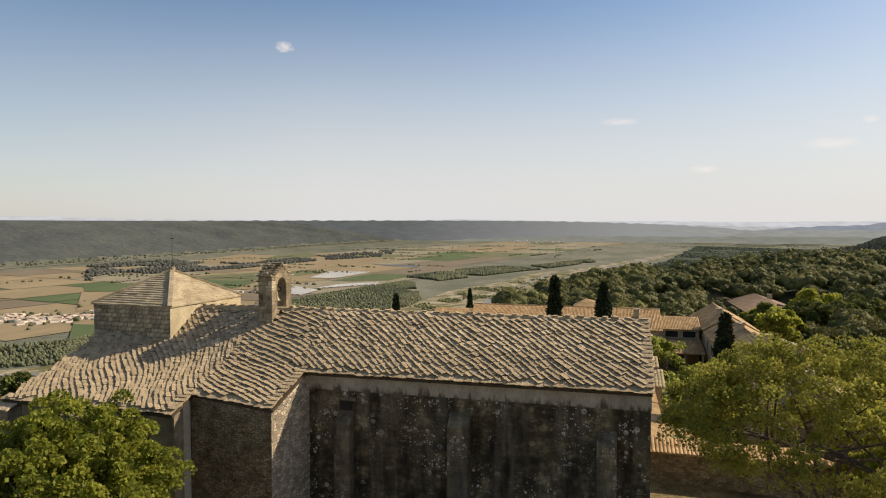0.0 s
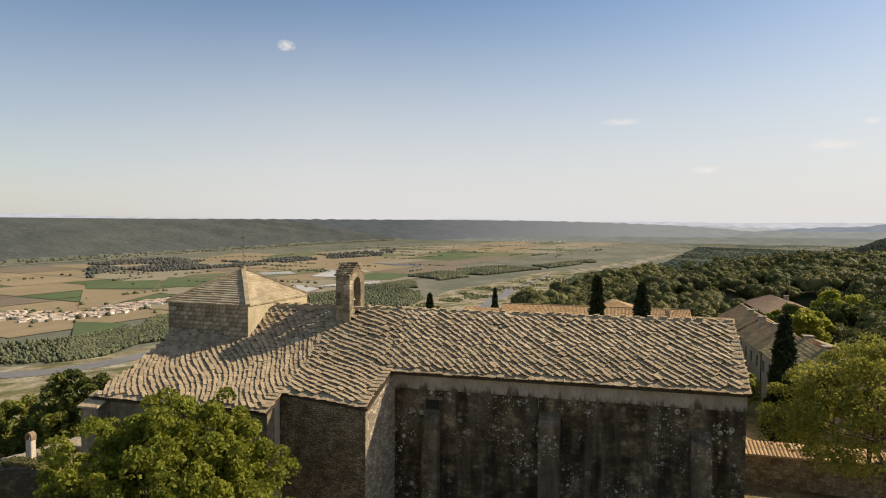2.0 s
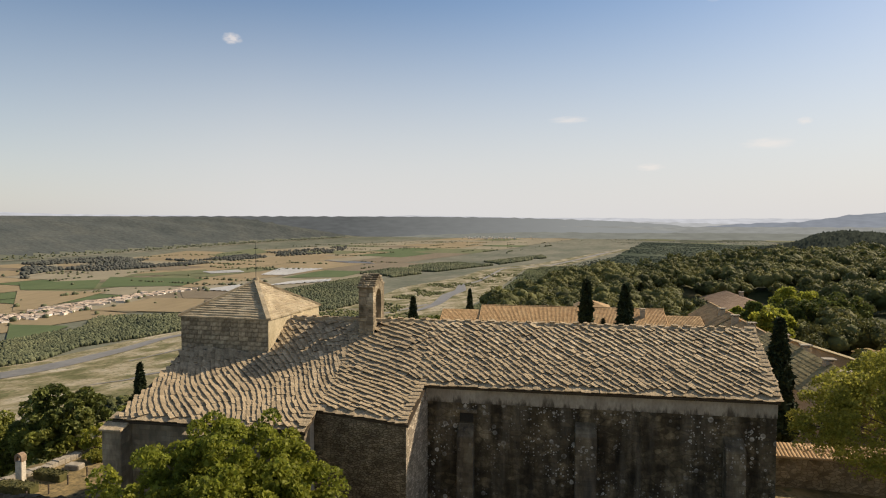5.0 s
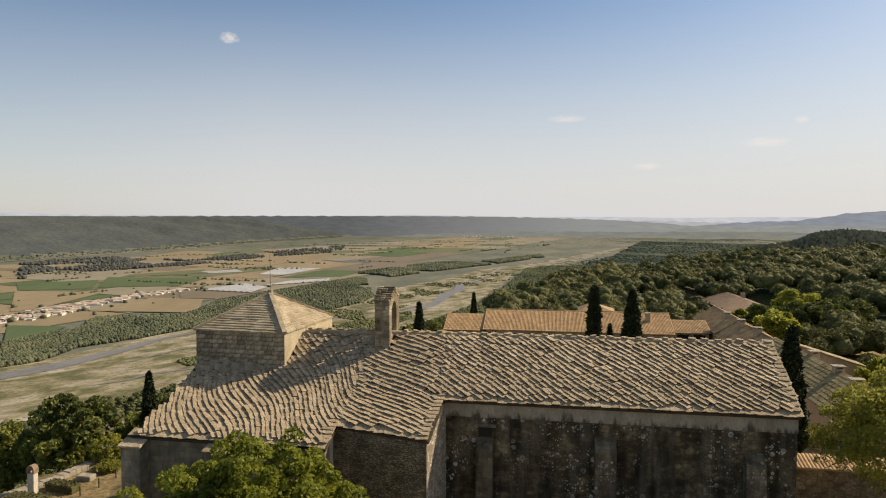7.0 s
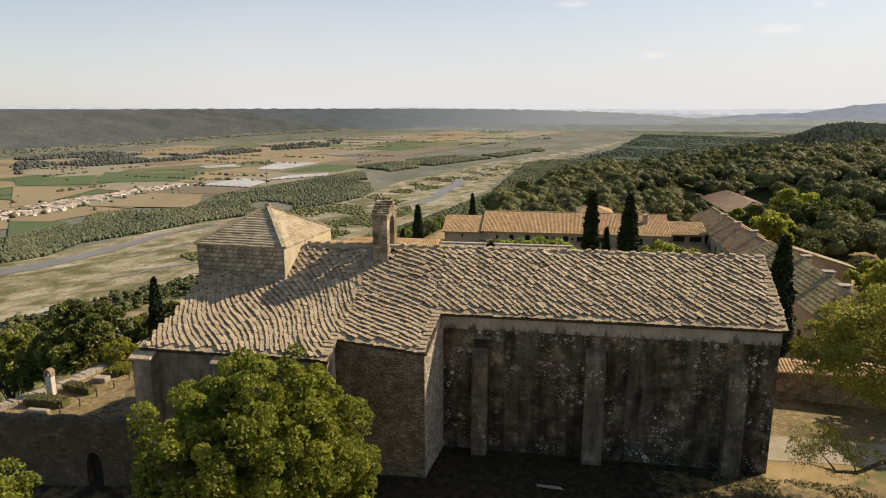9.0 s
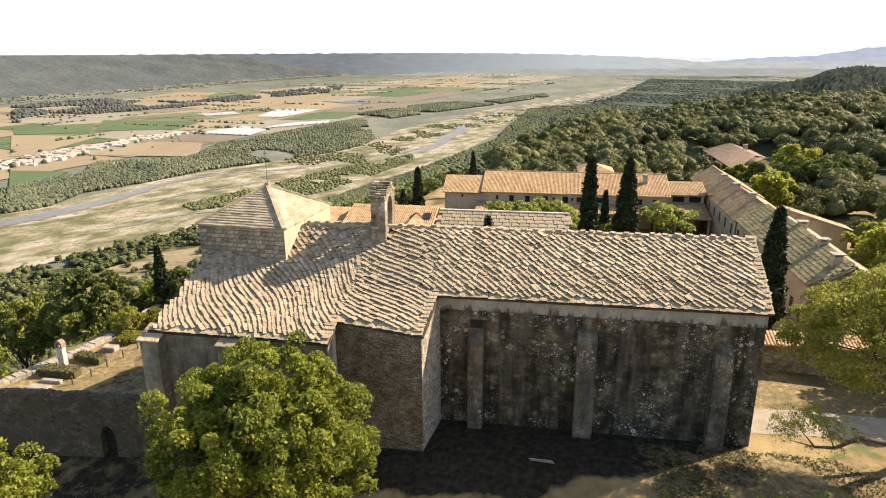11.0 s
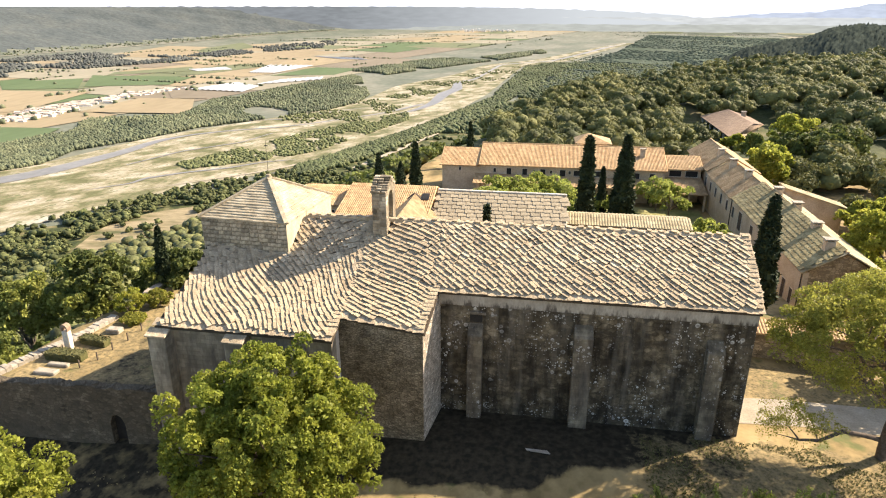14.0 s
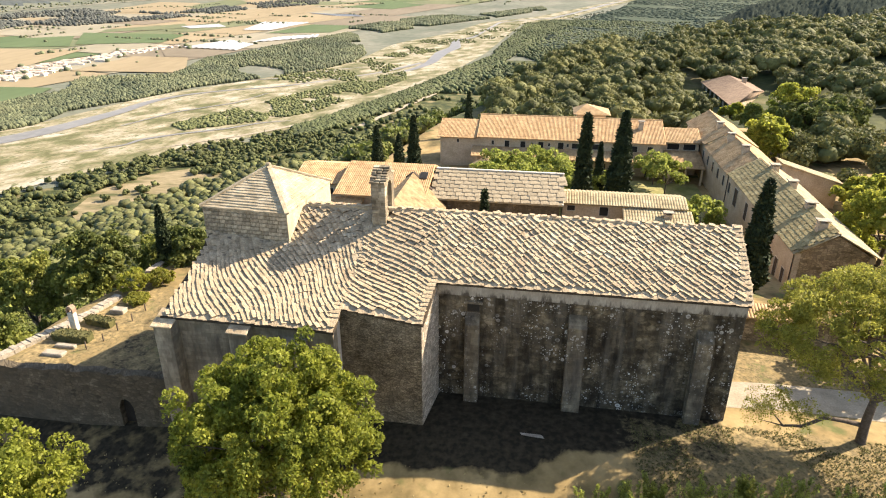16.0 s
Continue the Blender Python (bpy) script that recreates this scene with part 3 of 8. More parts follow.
def draw_in(x, y, z):
    """The plain beyond 1.5 km is drawn together, so that all of it lies within 4.8 km."""
    d = np.hypot(x - HUB[0], y - HUB[1]) + 1e-6
    k = np.where(d < 1500, d, 1500 + 3250 * (1 - np.exp(-np.maximum(d - 1500, 0) / 3250))) / d
    return HUB[0] + (x - HUB[0]) * k, HUB[1] + (y - HUB[1]) * k, HUB[2] + (z - HUB[2]) * k


def edge_x(y):
    """Where the plateau breaks off to the west."""
    return np.interp(y, [-400, 0, 36, 56, 90, 130, 170, 300, 420, 700, 1500], [-190, -78, -65, -62.5, -54, -44, -38, -2, 34, 150, 480])


def wave(x, y, size, seed):
    """Cheap rolling relief."""
    return (np.sin(x / size + seed) * np.cos(y / size * 1.13 - seed * 2) + 0.5 * np.sin(x / size * 2.3 + y / size * 1.7 + seed * 3)) / 1.5


def land(x, y):
    """Height of the ground before the far plain is drawn together."""
    near = 0.3 - 0.095 * np.clip(-x - 19, 0, 30) - 0.17 * np.clip(37 - y, 0, 6) - 0.05 * np.clip(31 - y, 0, 40)
    near = np.where(x > 4, near - 0.04 * np.clip(x - 8, 0, 40), near)
    back = -4.2 + 0.008 * np.clip(y - 160, 0, 400) + 0.02 * np.clip(x - 30, 0, 300) - 2.2 * smooth01((y - 150) / 60) * smooth01((60 - x) / 60)
    w = smooth01((y - 52) / 40)
    top = near * (1 - w) + back * w + 0.08 * wave(x, y, 4.1, 1.0) * smooth01(np.hypot(x + 9, y - 45) / 40)
    top = top + wave(x, y, 60, 2.0) * 1.8 * smooth01((y - 170) / 150)
    top = top - 4.6 * smooth01((38 - np.hypot(x - 50, (y - 222) * 0.75)) / 16)
    out = np.maximum(edge_x(y) - x, (y - (340 + 0.6 * x)) * 0.9)
    out = np.maximum(out, -400 - y)
    drop = 1 - np.exp(-(np.clip(out, 0, None) / 215.0) ** 1.12)
    rough = wave(x, y, 38, 3.0) * 5 * smooth01(out / 90) * (1 - smooth01((out - 420) / 200))
    z = top + (VALLEY - top) * np.minimum(drop * 1.02, 1.0) + rough
    d = np.hypot(x - HUB[0], y - HUB[1])
    foot = np.interp(y, [-6000, 0, 3384, 5050, 6928, 9341, 11737, 14000, 20000], [-3500, -3330, -3330, -3300, -3380, -3180, -2800, -2760, -2760])
    rise = smooth01((foot - x) / (1500 + 0.22 * d)) ** 0.7
    crest = 27 + d * (0.0067 + 0.0004 * np.sin(x / 700.0))
    folds = 1 - 0.13 * rise * (1 - rise) * 4 * (0.5 + 0.5 * np.sin(y / 230 + x / 500))
    return z + (crest - z) * rise * folds


def ground_at(x, y):
    return float(land(np.float64(x), np.float64(y)))


def sheet(name, u, v, mat, lift=0.0, parent=None, smooth=True):
    """A strip of land cover on grids u, v of true places, laid on the drawn-in ground."""
    z = land(u, v)
    d = np.hypot(u - HUB[0], v - HUB[1])
    x, y, z = draw_in(u, v, z + lift + d * 0.00025 * (lift > 0))
    h, w = u.shape
    verts = np.stack([x, y, z], -1).reshape(-1, 3)
    i = np.arange(h * w).reshape(h, w)
    polys = np.stack([i[:-1, :-1], i[:-1, 1:], i[1:, 1:], i[1:, :-1]], -1).reshape(-1, 4)
    return array_mesh(name, verts, polys, mat, smooth)


def ribbon(points, widths, n):
    """Grids u, v of a band along a polyline."""
    p = np.array(points, float)
    s = np.concatenate([[0], np.cumsum(np.hypot(*np.diff(p, axis=0).T))])
    q = np.linspace(0, s[-1], n)
    x, y = np.interp(q, s, p[:, 0]), np.interp(q, s, p[:, 1])
    for _ in range(6):
        x[1:-1] = (x[:-2] + 2 * x[1:-1] + x[2:]) / 4
        y[1:-1] = (y[:-2] + 2 * y[1:-1] + y[2:]) / 4
    tx, ty = np.gradient(x), np.gradient(y)
    k = np.hypot(tx, ty)
    w = np.interp(q, s, widths)
    side = np.linspace(-0.5, 0.5, 5)[None, :]
    return x[:, None] - (ty / k * w)[:, None] * side, y[:, None] + (tx / k * w)[:, None] * side


# the ground: rings round the hill, closer together near the church
radii = np.concatenate([[0.02, 1.5], 3.0 * 1.0342 ** np.arange(280)])
turns = np.radians(np.concatenate([np.linspace(-75, 45, 280), np.linspace(49, 281, 60)]))
turns = np.append(turns, turns[0] + 2 * np.pi)
gx = HUB[0] + radii[:, None] * np.sin(turns)[None, :]
gy = HUB[1] + radii[:, None] * np.cos(turns)[None, :]
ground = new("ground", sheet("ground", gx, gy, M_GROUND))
litter = 0.55 * smooth01((gx + 7) / 4) * (gx < 24) * (gy > 27) * (gy < 41.3) + 0.55 * (gx > 3) * (gx < 26) * (gy > 46.5) * (gy < 54) + 0.5 * (gx > -76) * (gx < -40) * (gy > 37) * (gy < 62)
# church shade painted into the ground colour, before the nave and in the garden
wall_shade = smooth01((gy - (33.3 - 4.0 * smooth01((-gx - 22) / 10) + 3.2 * smooth01((gx + 13.5) / 6))) / 1.2 + 0.35) * (gx > -66) * smooth01((3.6 - gx) / 1.5) * (gy < 44) * (1 - 0.4 * smooth01((-gx - 24) / 6))
shade_attr = ground.data.attributes.new("painted_shade", "FLOAT", "POINT")
shade_attr.data.foreach_set("value", np.maximum(wall_shade, 0.5 * (gx > -54) * (gx < -39) * (gy > 37) * (gy < 60)).ravel().astype(np.float32))
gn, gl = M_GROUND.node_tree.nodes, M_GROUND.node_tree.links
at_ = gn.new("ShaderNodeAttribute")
at_.attribute_name = "painted_shade"
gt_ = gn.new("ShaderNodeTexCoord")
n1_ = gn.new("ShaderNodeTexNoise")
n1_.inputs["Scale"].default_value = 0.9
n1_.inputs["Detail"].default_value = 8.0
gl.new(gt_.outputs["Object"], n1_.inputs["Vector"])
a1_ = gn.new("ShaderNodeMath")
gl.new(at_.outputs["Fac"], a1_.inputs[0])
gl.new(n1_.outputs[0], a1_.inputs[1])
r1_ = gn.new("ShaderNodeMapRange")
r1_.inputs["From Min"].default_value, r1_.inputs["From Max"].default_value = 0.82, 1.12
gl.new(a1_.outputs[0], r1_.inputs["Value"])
# near-black tones of the painted church shade
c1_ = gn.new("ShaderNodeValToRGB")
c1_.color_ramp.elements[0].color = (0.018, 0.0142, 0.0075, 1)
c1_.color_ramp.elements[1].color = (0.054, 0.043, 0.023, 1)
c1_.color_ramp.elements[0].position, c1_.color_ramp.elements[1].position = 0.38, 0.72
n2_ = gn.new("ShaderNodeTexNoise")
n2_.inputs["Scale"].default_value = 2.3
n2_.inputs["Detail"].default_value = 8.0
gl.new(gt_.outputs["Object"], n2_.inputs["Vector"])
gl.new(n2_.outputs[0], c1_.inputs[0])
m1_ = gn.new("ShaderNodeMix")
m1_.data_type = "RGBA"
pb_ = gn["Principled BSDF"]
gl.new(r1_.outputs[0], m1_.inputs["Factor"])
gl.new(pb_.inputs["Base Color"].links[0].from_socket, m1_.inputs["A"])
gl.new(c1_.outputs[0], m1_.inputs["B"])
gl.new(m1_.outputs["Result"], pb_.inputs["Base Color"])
lit_ = ground.data.attributes.new("litter", "FLOAT", "POINT")
lit_.data.foreach_set("value", litter.ravel().astype(np.float32))
at2_ = gn.new("ShaderNodeAttribute")
at2_.attribute_name = "litter"
a2_ = gn.new("ShaderNodeMath")
gl.new(at2_.outputs["Fac"], a2_.inputs[0])
gl.new(n2_.outputs[0], a2_.inputs[1])
r2_ = gn.new("ShaderNodeMapRange")
r2_.inputs["From Min"].default_value, r2_.inputs["From Max"].default_value = 0.86, 1.12
gl.new(a2_.outputs[0], r2_.inputs["Value"])
n3_ = gn.new("ShaderNodeTexNoise")
n3_.inputs["Scale"].default_value = 5.5
n3_.inputs["Detail"].default_value = 8.0
gl.new(gt_.outputs["Object"], n3_.inputs["Vector"])
c2_ = gn.new("ShaderNodeValToRGB")
c2_.color_ramp.elements[0].color = (0.105, 0.088, 0.038, 1)
c2_.color_ramp.elements[1].color = (0.24, 0.18, 0.09, 1)
c2_.color_ramp.elements[0].position, c2_.color_ramp.elements[1].position = 0.38, 0.66
gl.new(n3_.outputs[0], c2_.inputs[0])
m2_ = gn.new("ShaderNodeMix")
m2_.data_type = "RGBA"
gl.new(r2_.outputs[0], m2_.inputs["Factor"])
gl.new(m1_.outputs["Result"], m2_.inputs["A"])
gl.new(c2_.outputs[0], m2_.inputs["B"])
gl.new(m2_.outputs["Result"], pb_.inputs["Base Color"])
tagged(ground, "dry grassy hilltop falling to a broad river plain", "ground", kind="structure")
M_SCRUB = material("scrub_slope", [(0.38, (0.032, 0.042, 0.012)), (0.52, (0.07, 0.078, 0.024)), (0.62, (0.14, 0.125, 0.055)), (0.74, (0.27, 0.21, 0.11))], 0.055, 0.95, 0.6, bump_scale=0.5, bump_dist=0.5)
# the plain is greyed to paint some haze into its colour
M_PLAIN = material("hazed_plain", [(0.32, (0.1, 0.112, 0.078)), (0.5, (0.14, 0.148, 0.106)), (0.68, (0.195, 0.19, 0.14))], 0.005, 0.95, 0.0)
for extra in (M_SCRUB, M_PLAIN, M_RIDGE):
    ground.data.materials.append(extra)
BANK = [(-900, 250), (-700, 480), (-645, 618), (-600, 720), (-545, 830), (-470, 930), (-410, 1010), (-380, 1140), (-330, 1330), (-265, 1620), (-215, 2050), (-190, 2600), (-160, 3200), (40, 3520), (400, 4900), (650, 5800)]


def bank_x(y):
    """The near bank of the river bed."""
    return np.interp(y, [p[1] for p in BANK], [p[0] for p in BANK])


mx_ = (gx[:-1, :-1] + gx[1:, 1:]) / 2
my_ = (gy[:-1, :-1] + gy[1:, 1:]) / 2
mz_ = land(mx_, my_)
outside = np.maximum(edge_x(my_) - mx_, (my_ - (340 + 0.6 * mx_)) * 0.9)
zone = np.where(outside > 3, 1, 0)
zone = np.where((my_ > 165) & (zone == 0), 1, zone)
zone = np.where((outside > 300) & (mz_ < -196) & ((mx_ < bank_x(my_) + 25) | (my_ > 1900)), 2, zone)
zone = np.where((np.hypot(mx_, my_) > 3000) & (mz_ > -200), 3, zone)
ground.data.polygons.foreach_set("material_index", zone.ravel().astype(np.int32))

TERRACE = [(-545, 580), (-505, 748), (-396, 695), (-392, 520)]


def on_terrace(x, y):
    q = TERRACE
    return all((q[(k + 1) % 4][0] - q[k][0]) * (y - q[k][1]) - (q[(k + 1) % 4][1] - q[k][1]) * (x - q[k][0]) < 0 for k in range(4))


# ---- the river plain ----
nearb = ribbon(BANK, [1] * len(BANK), 170)
farb = ribbon([(-1500, 380), (-1400, 500), (-1330, 620), (-900, 850), (-860, 1000), (-840, 1190), (-735, 1400), (-590, 1680), (-560, 1900), (-560, 2250), (-420, 2700), (-350, 3250), (-120, 3640), (290, 5000), (560, 5850)], [1] * 15, 170)
mixing = np.linspace(0, 1, 9)[None, :]
bu = nearb[0][:, 2:3] * (1 - mixing) + farb[0][:, 2:3] * mixing
bv = nearb[1][:, 2:3] * (1 - mixing) + farb[1][:, 2:3] * mixing
river_bed = new("river_bed", sheet("river_bed", bu, bv, M_GRAVEL, 0.6))
tagged(river_bed, "braided pale gravel river bed with grassy bars", "river bed", kind="structure")
for pts, wid in (
    ([(-1250, 560), (-850, 815), (-813, 914), (-802, 998), (-790, 1076), (-798, 1146), (-773, 1230), (-707, 1305), (-609, 1364), (-529, 1471), (-430, 1620), (-370, 1800)], [54, 48, 44, 36, 30, 24, 13, 9, 8, 8, 10, 14]),
    ([(-760, 1420), (-640, 1480), (-560, 1640), (-500, 1700)], [4, 7, 6, 3]),
    ([(-420, 1560), (-365, 1680), (-345, 1820), (-352, 2041), (-330, 2186), (-360, 2400), (-309, 2531), (-290, 2900)], [6, 18, 30, 42, 40, 26, 16, 10]),
    ([(-680, 800), (-635, 850), (-634, 880), (-594, 926), (-537, 971), (-500, 1020), (-452, 1049)], [1, 6, 9, 8, 7, 6, 1]),
    ([(-720, 960), (-690, 1080), (-620, 1180), (-600, 1290)], [4, 6, 5, 3]),
    ([(-290, 2900), (-268, 3293), (-27, 3558), (150, 4200), (336, 4944), (578, 5768)], [12, 16, 24, 24, 34, 10]),
):
    u, v = ribbon(pts, wid, 90)
    tagged(new("river", sheet("river", u, v, M_WATER, 1.3)), "grey-brown shallow river arm among gravel bars", "river", kind="structure")
for pts, wid in (
    ([(-330, 1000), (-250, 1350), (-180, 1700), (-160, 2100), (-130, 2700), (-90, 3200)], [12, 12, 14, 16, 18, 22]),
    ([(-600, 815), (-470, 955), (-418, 1041), (-370, 1181), (-336, 1311), (-304, 1516)], [1, 7, 11, 11, 10, 9]),
):
    u, v = ribbon(pts, wid, 90)
    tagged(new("road", sheet("road", u, v, M_PATH, 1.4)), "pale unpaved road along the river bank", "road", kind="structure")


def patch(points, mat, name, label, category, lift=1.2, n=10):
    """A field over four true corners."""
    p = np.array(points, float)
    a, b = np.meshgrid(np.linspace(0, 1, n), np.linspace(0, 1, n), indexing="ij")
    f = [(1 - a) * (1 - b), a * (1 - b), a * b, (1 - a) * b]
    u = sum(f[k] * p[k, 0] for k in range(4))
    v = sum(f[k] * p[k, 1] for k in range(4))
    return tagged(new(name, sheet(name, u, v, mat, lift)), label, category, kind="structure")


FIELD_KINDS = {
    "stubble": ("ochre stubble field of the river plain", [(0.3, (0.238, 0.19, 0.108)), (0.7, (0.3, 0.242, 0.142))]),
    "plough": ("bare brown ploughed field of the plain", [(0.3, (0.165, 0.138, 0.092)), (0.7, (0.21, 0.175, 0.12))]),
    "green": ("green crop field of the river plain", [(0.3, (0.078, 0.113, 0.045)), (0.7, (0.104, 0.138, 0.058))]),
    "dull": ("dull green meadow of the river plain", [(0.3, (0.115, 0.13, 0.065)), (0.7, (0.16, 0.17, 0.085))]),
    "copse": ("low dark green woods of the far plain", [(0.3, (0.066, 0.08, 0.048)), (0.7, (0.092, 0.105, 0.064))]),
    "straw": ("pale straw field of the river plain", [(0.3, (0.225, 0.203, 0.137)), (0.7, (0.285, 0.257, 0.178))]),
}
FIELDS = {k: material("field_" + k, st, 0.006, 0.95, 0.0, stretch=(1, 0.3, 1), fine=0.12) for k, (_, st) in FIELD_KINDS.items()}


def field(kind, points, lift=1.2):
    patch(points, FIELDS[kind], "field", FIELD_KINDS[kind][0], "field", lift)


def along(u, v):
    """Places in the plain: u across from the river woods, v along the valley."""
    a = np.array((0.21, 0.978))
    o = np.array((-1100.0, 1000.0))
    return tuple(o + v * a + u * np.array((-0.978, 0.21)))


frnd = random.Random(11)


def split_fields(u0, u1, v0, v1):
    wide, long = u1 - u0, v1 - v0
    limit = 250 + 0.07 * (v0 + 1500)
    if wide < limit and long < limit * 1.35:
        kind = frnd.choice(["stubble", "stubble", "stubble", "plough", "green", "dull", "dull", "straw", "straw", "straw"])
        g = 5
        field(kind, [along(u0 + g, v0 + g), along(u1 - g, v0 + g), along(u1 - g, v1 - g), along(u0 + g, v1 - g)])
        return
    f = frnd.uniform(0.36, 0.64)
    if wide * 1.3 > long:
        split_fields(u0, u0 + wide * f, v0, v1)
        split_fields(u0 + wide * f, u1, v0, v1)
    else:
        split_fields(u0, u1, v0, v0 + long * f)
        split_fields(u0, u1, v0 + long * f, v1)


split_fields(90, 2250, -450, 2600)
split_fields(330, 2150, 2600, 5600)
split_fields(380, 2100, 5600, 9000)
far_side = random.Random(23)
for v in range(700, 9000, 560):
    for u in range(-4600, -300, 520):
        u0, v0 = u + far_side.uniform(-70, 70), v + far_side.uniform(-90, 90)
        cs = [along(u0, v0), along(u0 + far_side.uniform(330, 505), v0), along(u0 + far_side.uniform(330, 505), v0 + far_side.uniform(340, 600)), along(u0, v0 + far_side.uniform(340, 600))]
        if min(x - bank_x(y) for x, y in cs) > 260 and min(max(edge_x(y) - x, (y - (340 + 0.6 * x)) * 0.9) for x, y in cs) > 400 and far_side.random() < 0.8:
            field(far_side.choice(["stubble", "dull", "dull", "copse", "copse", "copse", "straw"]), cs)
M_TERRACE = material("dry_terrace", [(0.36, (0.08, 0.085, 0.03)), (0.48, (0.20, 0.165, 0.085)), (0.62, (0.29, 0.235, 0.135))], 0.03, 0.95, 0.4, stretch=(0.5, 1.4, 1))
u, v = ribbon([(-452, 530), (-466, 580), (-468, 640), (-456, 700), (-450, 745)], [30, 100, 135, 120, 40], 40)
tagged(new("field", sheet("field", u, v, M_TERRACE, 0.5)), "dry terraced field on the slope", "field", kind="structure")
for kind, pts in (
    ("stubble", [(-1817, 1882), (-1490, 1900), (-1384, 1495), (-1410, 1440)]),
    ("green", [(-2038, 2121), (-1831, 2309), (-1605, 1985), (-1817, 1895)]),
    ("green", [(-1879, 2422), (-1428, 2424), (-1362, 2136), (-1622, 2036)]),
    ("dull", [(-1883, 2554), (-1708, 2890), (-1568, 2693), (-1822, 2440)]),
    ("stubble", [(-1223, 1492), (-1240, 1784), (-1065, 1786), (-918, 1513)]),
    ("plough", [(-1237, 1931), (-1198, 2010), (-1030, 1800), (-1140, 1790)]),
    ("green", [(-1236, 1252), (-1088, 1262), (-1043, 1127), (-1077, 1080)]),
    ("stubble", [(-2635, 3481), (-2938, 4706), (-2553, 4600), (-2187, 3661)]),
    ("straw", [(-1945, 2178), (-2093, 2727), (-1895, 2650), (-1785, 2320)]),
    ("dull", [(-2440, 4166), (-2648, 5346), (-2201, 4659), (-2103, 3843)]),
    ("stubble", [(-1955, 3103), (-1874, 4261), (-1343, 4217), (-1582, 2980)]),
    ("green", [(-1148, 2521), (-1115, 2957), (-887, 2930), (-906, 2600)]),
    ("green", [(-1421, 4338), (-1226, 4996), (-908, 4717), (-1021, 4145)]),
    ("straw", [(-2479, 2599), (-2731, 3094), (-2323, 2688), (-2217, 2315)]),
):
    field(kind, pts, 2.4)
for pts in (
    [(-1217, 2016), (-1160, 2249), (-1020, 2137), (-1002, 1971)],
    [(-1064, 2186), (-1038, 2375), (-916, 2511), (-888, 2400)],
    [(-1300, 2640), (-1390, 3050), (-1160, 3060), (-1185, 2640)],
    [(-1637, 2741), (-1533, 2886), (-1443, 2774), (-1553, 2666)],
    [(-1391, 3691), (-1083, 3595), (-1015, 3490), (-1179, 3520)],
):
    p = np.array(pts, float)
    vs, fs = [], []
    rows_n = 9
    for k in range(rows_n):
        a0, a1 = k / rows_n, (k + 0.9) / rows_n
        q = [p[0] * (1 - a0) + p[3] * a0, p[1] * (1 - a0) + p[2] * a0, p[1] * (1 - a1) + p[2] * a1, p[0] * (1 - a1) + p[3] * a1]
        q = q + [(q[0] + q[3]) / 2, (q[1] + q[2]) / 2]
        b = len(vs)
        for j, pt in enumerate(q):
            vs.append(np.array(draw_in(pt[0], pt[1], VALLEY + 3.5 + (2.5 if j > 3 else 0))))
        fs += [(b, b + 1, b + 5, b + 4), (b + 4, b + 5, b + 2, b + 3)]
    tagged(new("greenhouse", data_mesh("greenhouse", vs, fs, M_WHITE)), "white plastic-covered greenhouse tunnels among the fields", "greenhouse", kind="stuff")

# ---- far tree cover and village ----
def ico(sub):
    bm = bmesh.new()
    bmesh.ops.create_icosphere(bm, subdivisions=sub, radius=1.0)
    bm.verts.ensure_lookup_table()
    v = np.array([tuple(q.co) for q in bm.verts])
    f = np.array([[q.index for q in face.verts] for face in bm.faces])
    bm.free()
    return v, f


def blobs(name, centres, sizes, mat, sub, flat=0.85, bumpy=0.25, smooth=False, far=True, tall=None):
    """Many lumpy crowns joined into one mesh: centres are true places of their feet."""
    v, f = ico(sub)
    n = len(centres)
    r = np.random.default_rng(len(centres) + sub)
    ang = r.uniform(0, 2 * np.pi, n)
    c, s = np.cos(ang)[:, None], np.sin(ang)[:, None]
    ph = r.uniform(0, 6.28, (n, 6))
    lump = 1 + bumpy * (np.sin(3.1 * v[None, :, 0] + ph[:, :1]) * np.sin(2.7 * v[None, :, 1] + ph[:, 1:2]) + 0.7 * np.sin(6.3 * v[None, :, 2] + ph[:, 2:3]) * np.sin(5.7 * v[None, :, 0] + ph[:, 3:4]) + 0.6 * r.uniform(-1, 1, (n, len(v))))
    x = (v[None, :, 0] * c - v[None, :, 1] * s) * lump
    y = (v[None, :, 0] * s + v[None, :, 1] * c) * lump
    z = v[None, :, 2] * lump * flat
    sz = np.asarray(sizes)[:, None]
    th = sz if tall is None else np.asarray(tall)[:, None]
    cx, cy, cz = centres[:, 0], centres[:, 1], centres[:, 2]
    if far:
        k = np.hypot(cx - HUB[0], cy - HUB[1])
        cx, cy, cz = draw_in(cx, cy, cz)
        k = (np.hypot(cx - HUB[0], cy - HUB[1]) / k)[:, None]
        sz, th = sz * k, th * k
    verts = np.stack([cx[:, None] + x * sz, cy[:, None] + y * sz, cz[:, None] + (z + flat * 0.75) * th], -1).reshape(-1, 3)
    polys = (f[None] + (np.arange(n) * len(v))[:, None, None]).reshape(-1, 3)
    return array_mesh(name, verts, polys, mat, smooth)


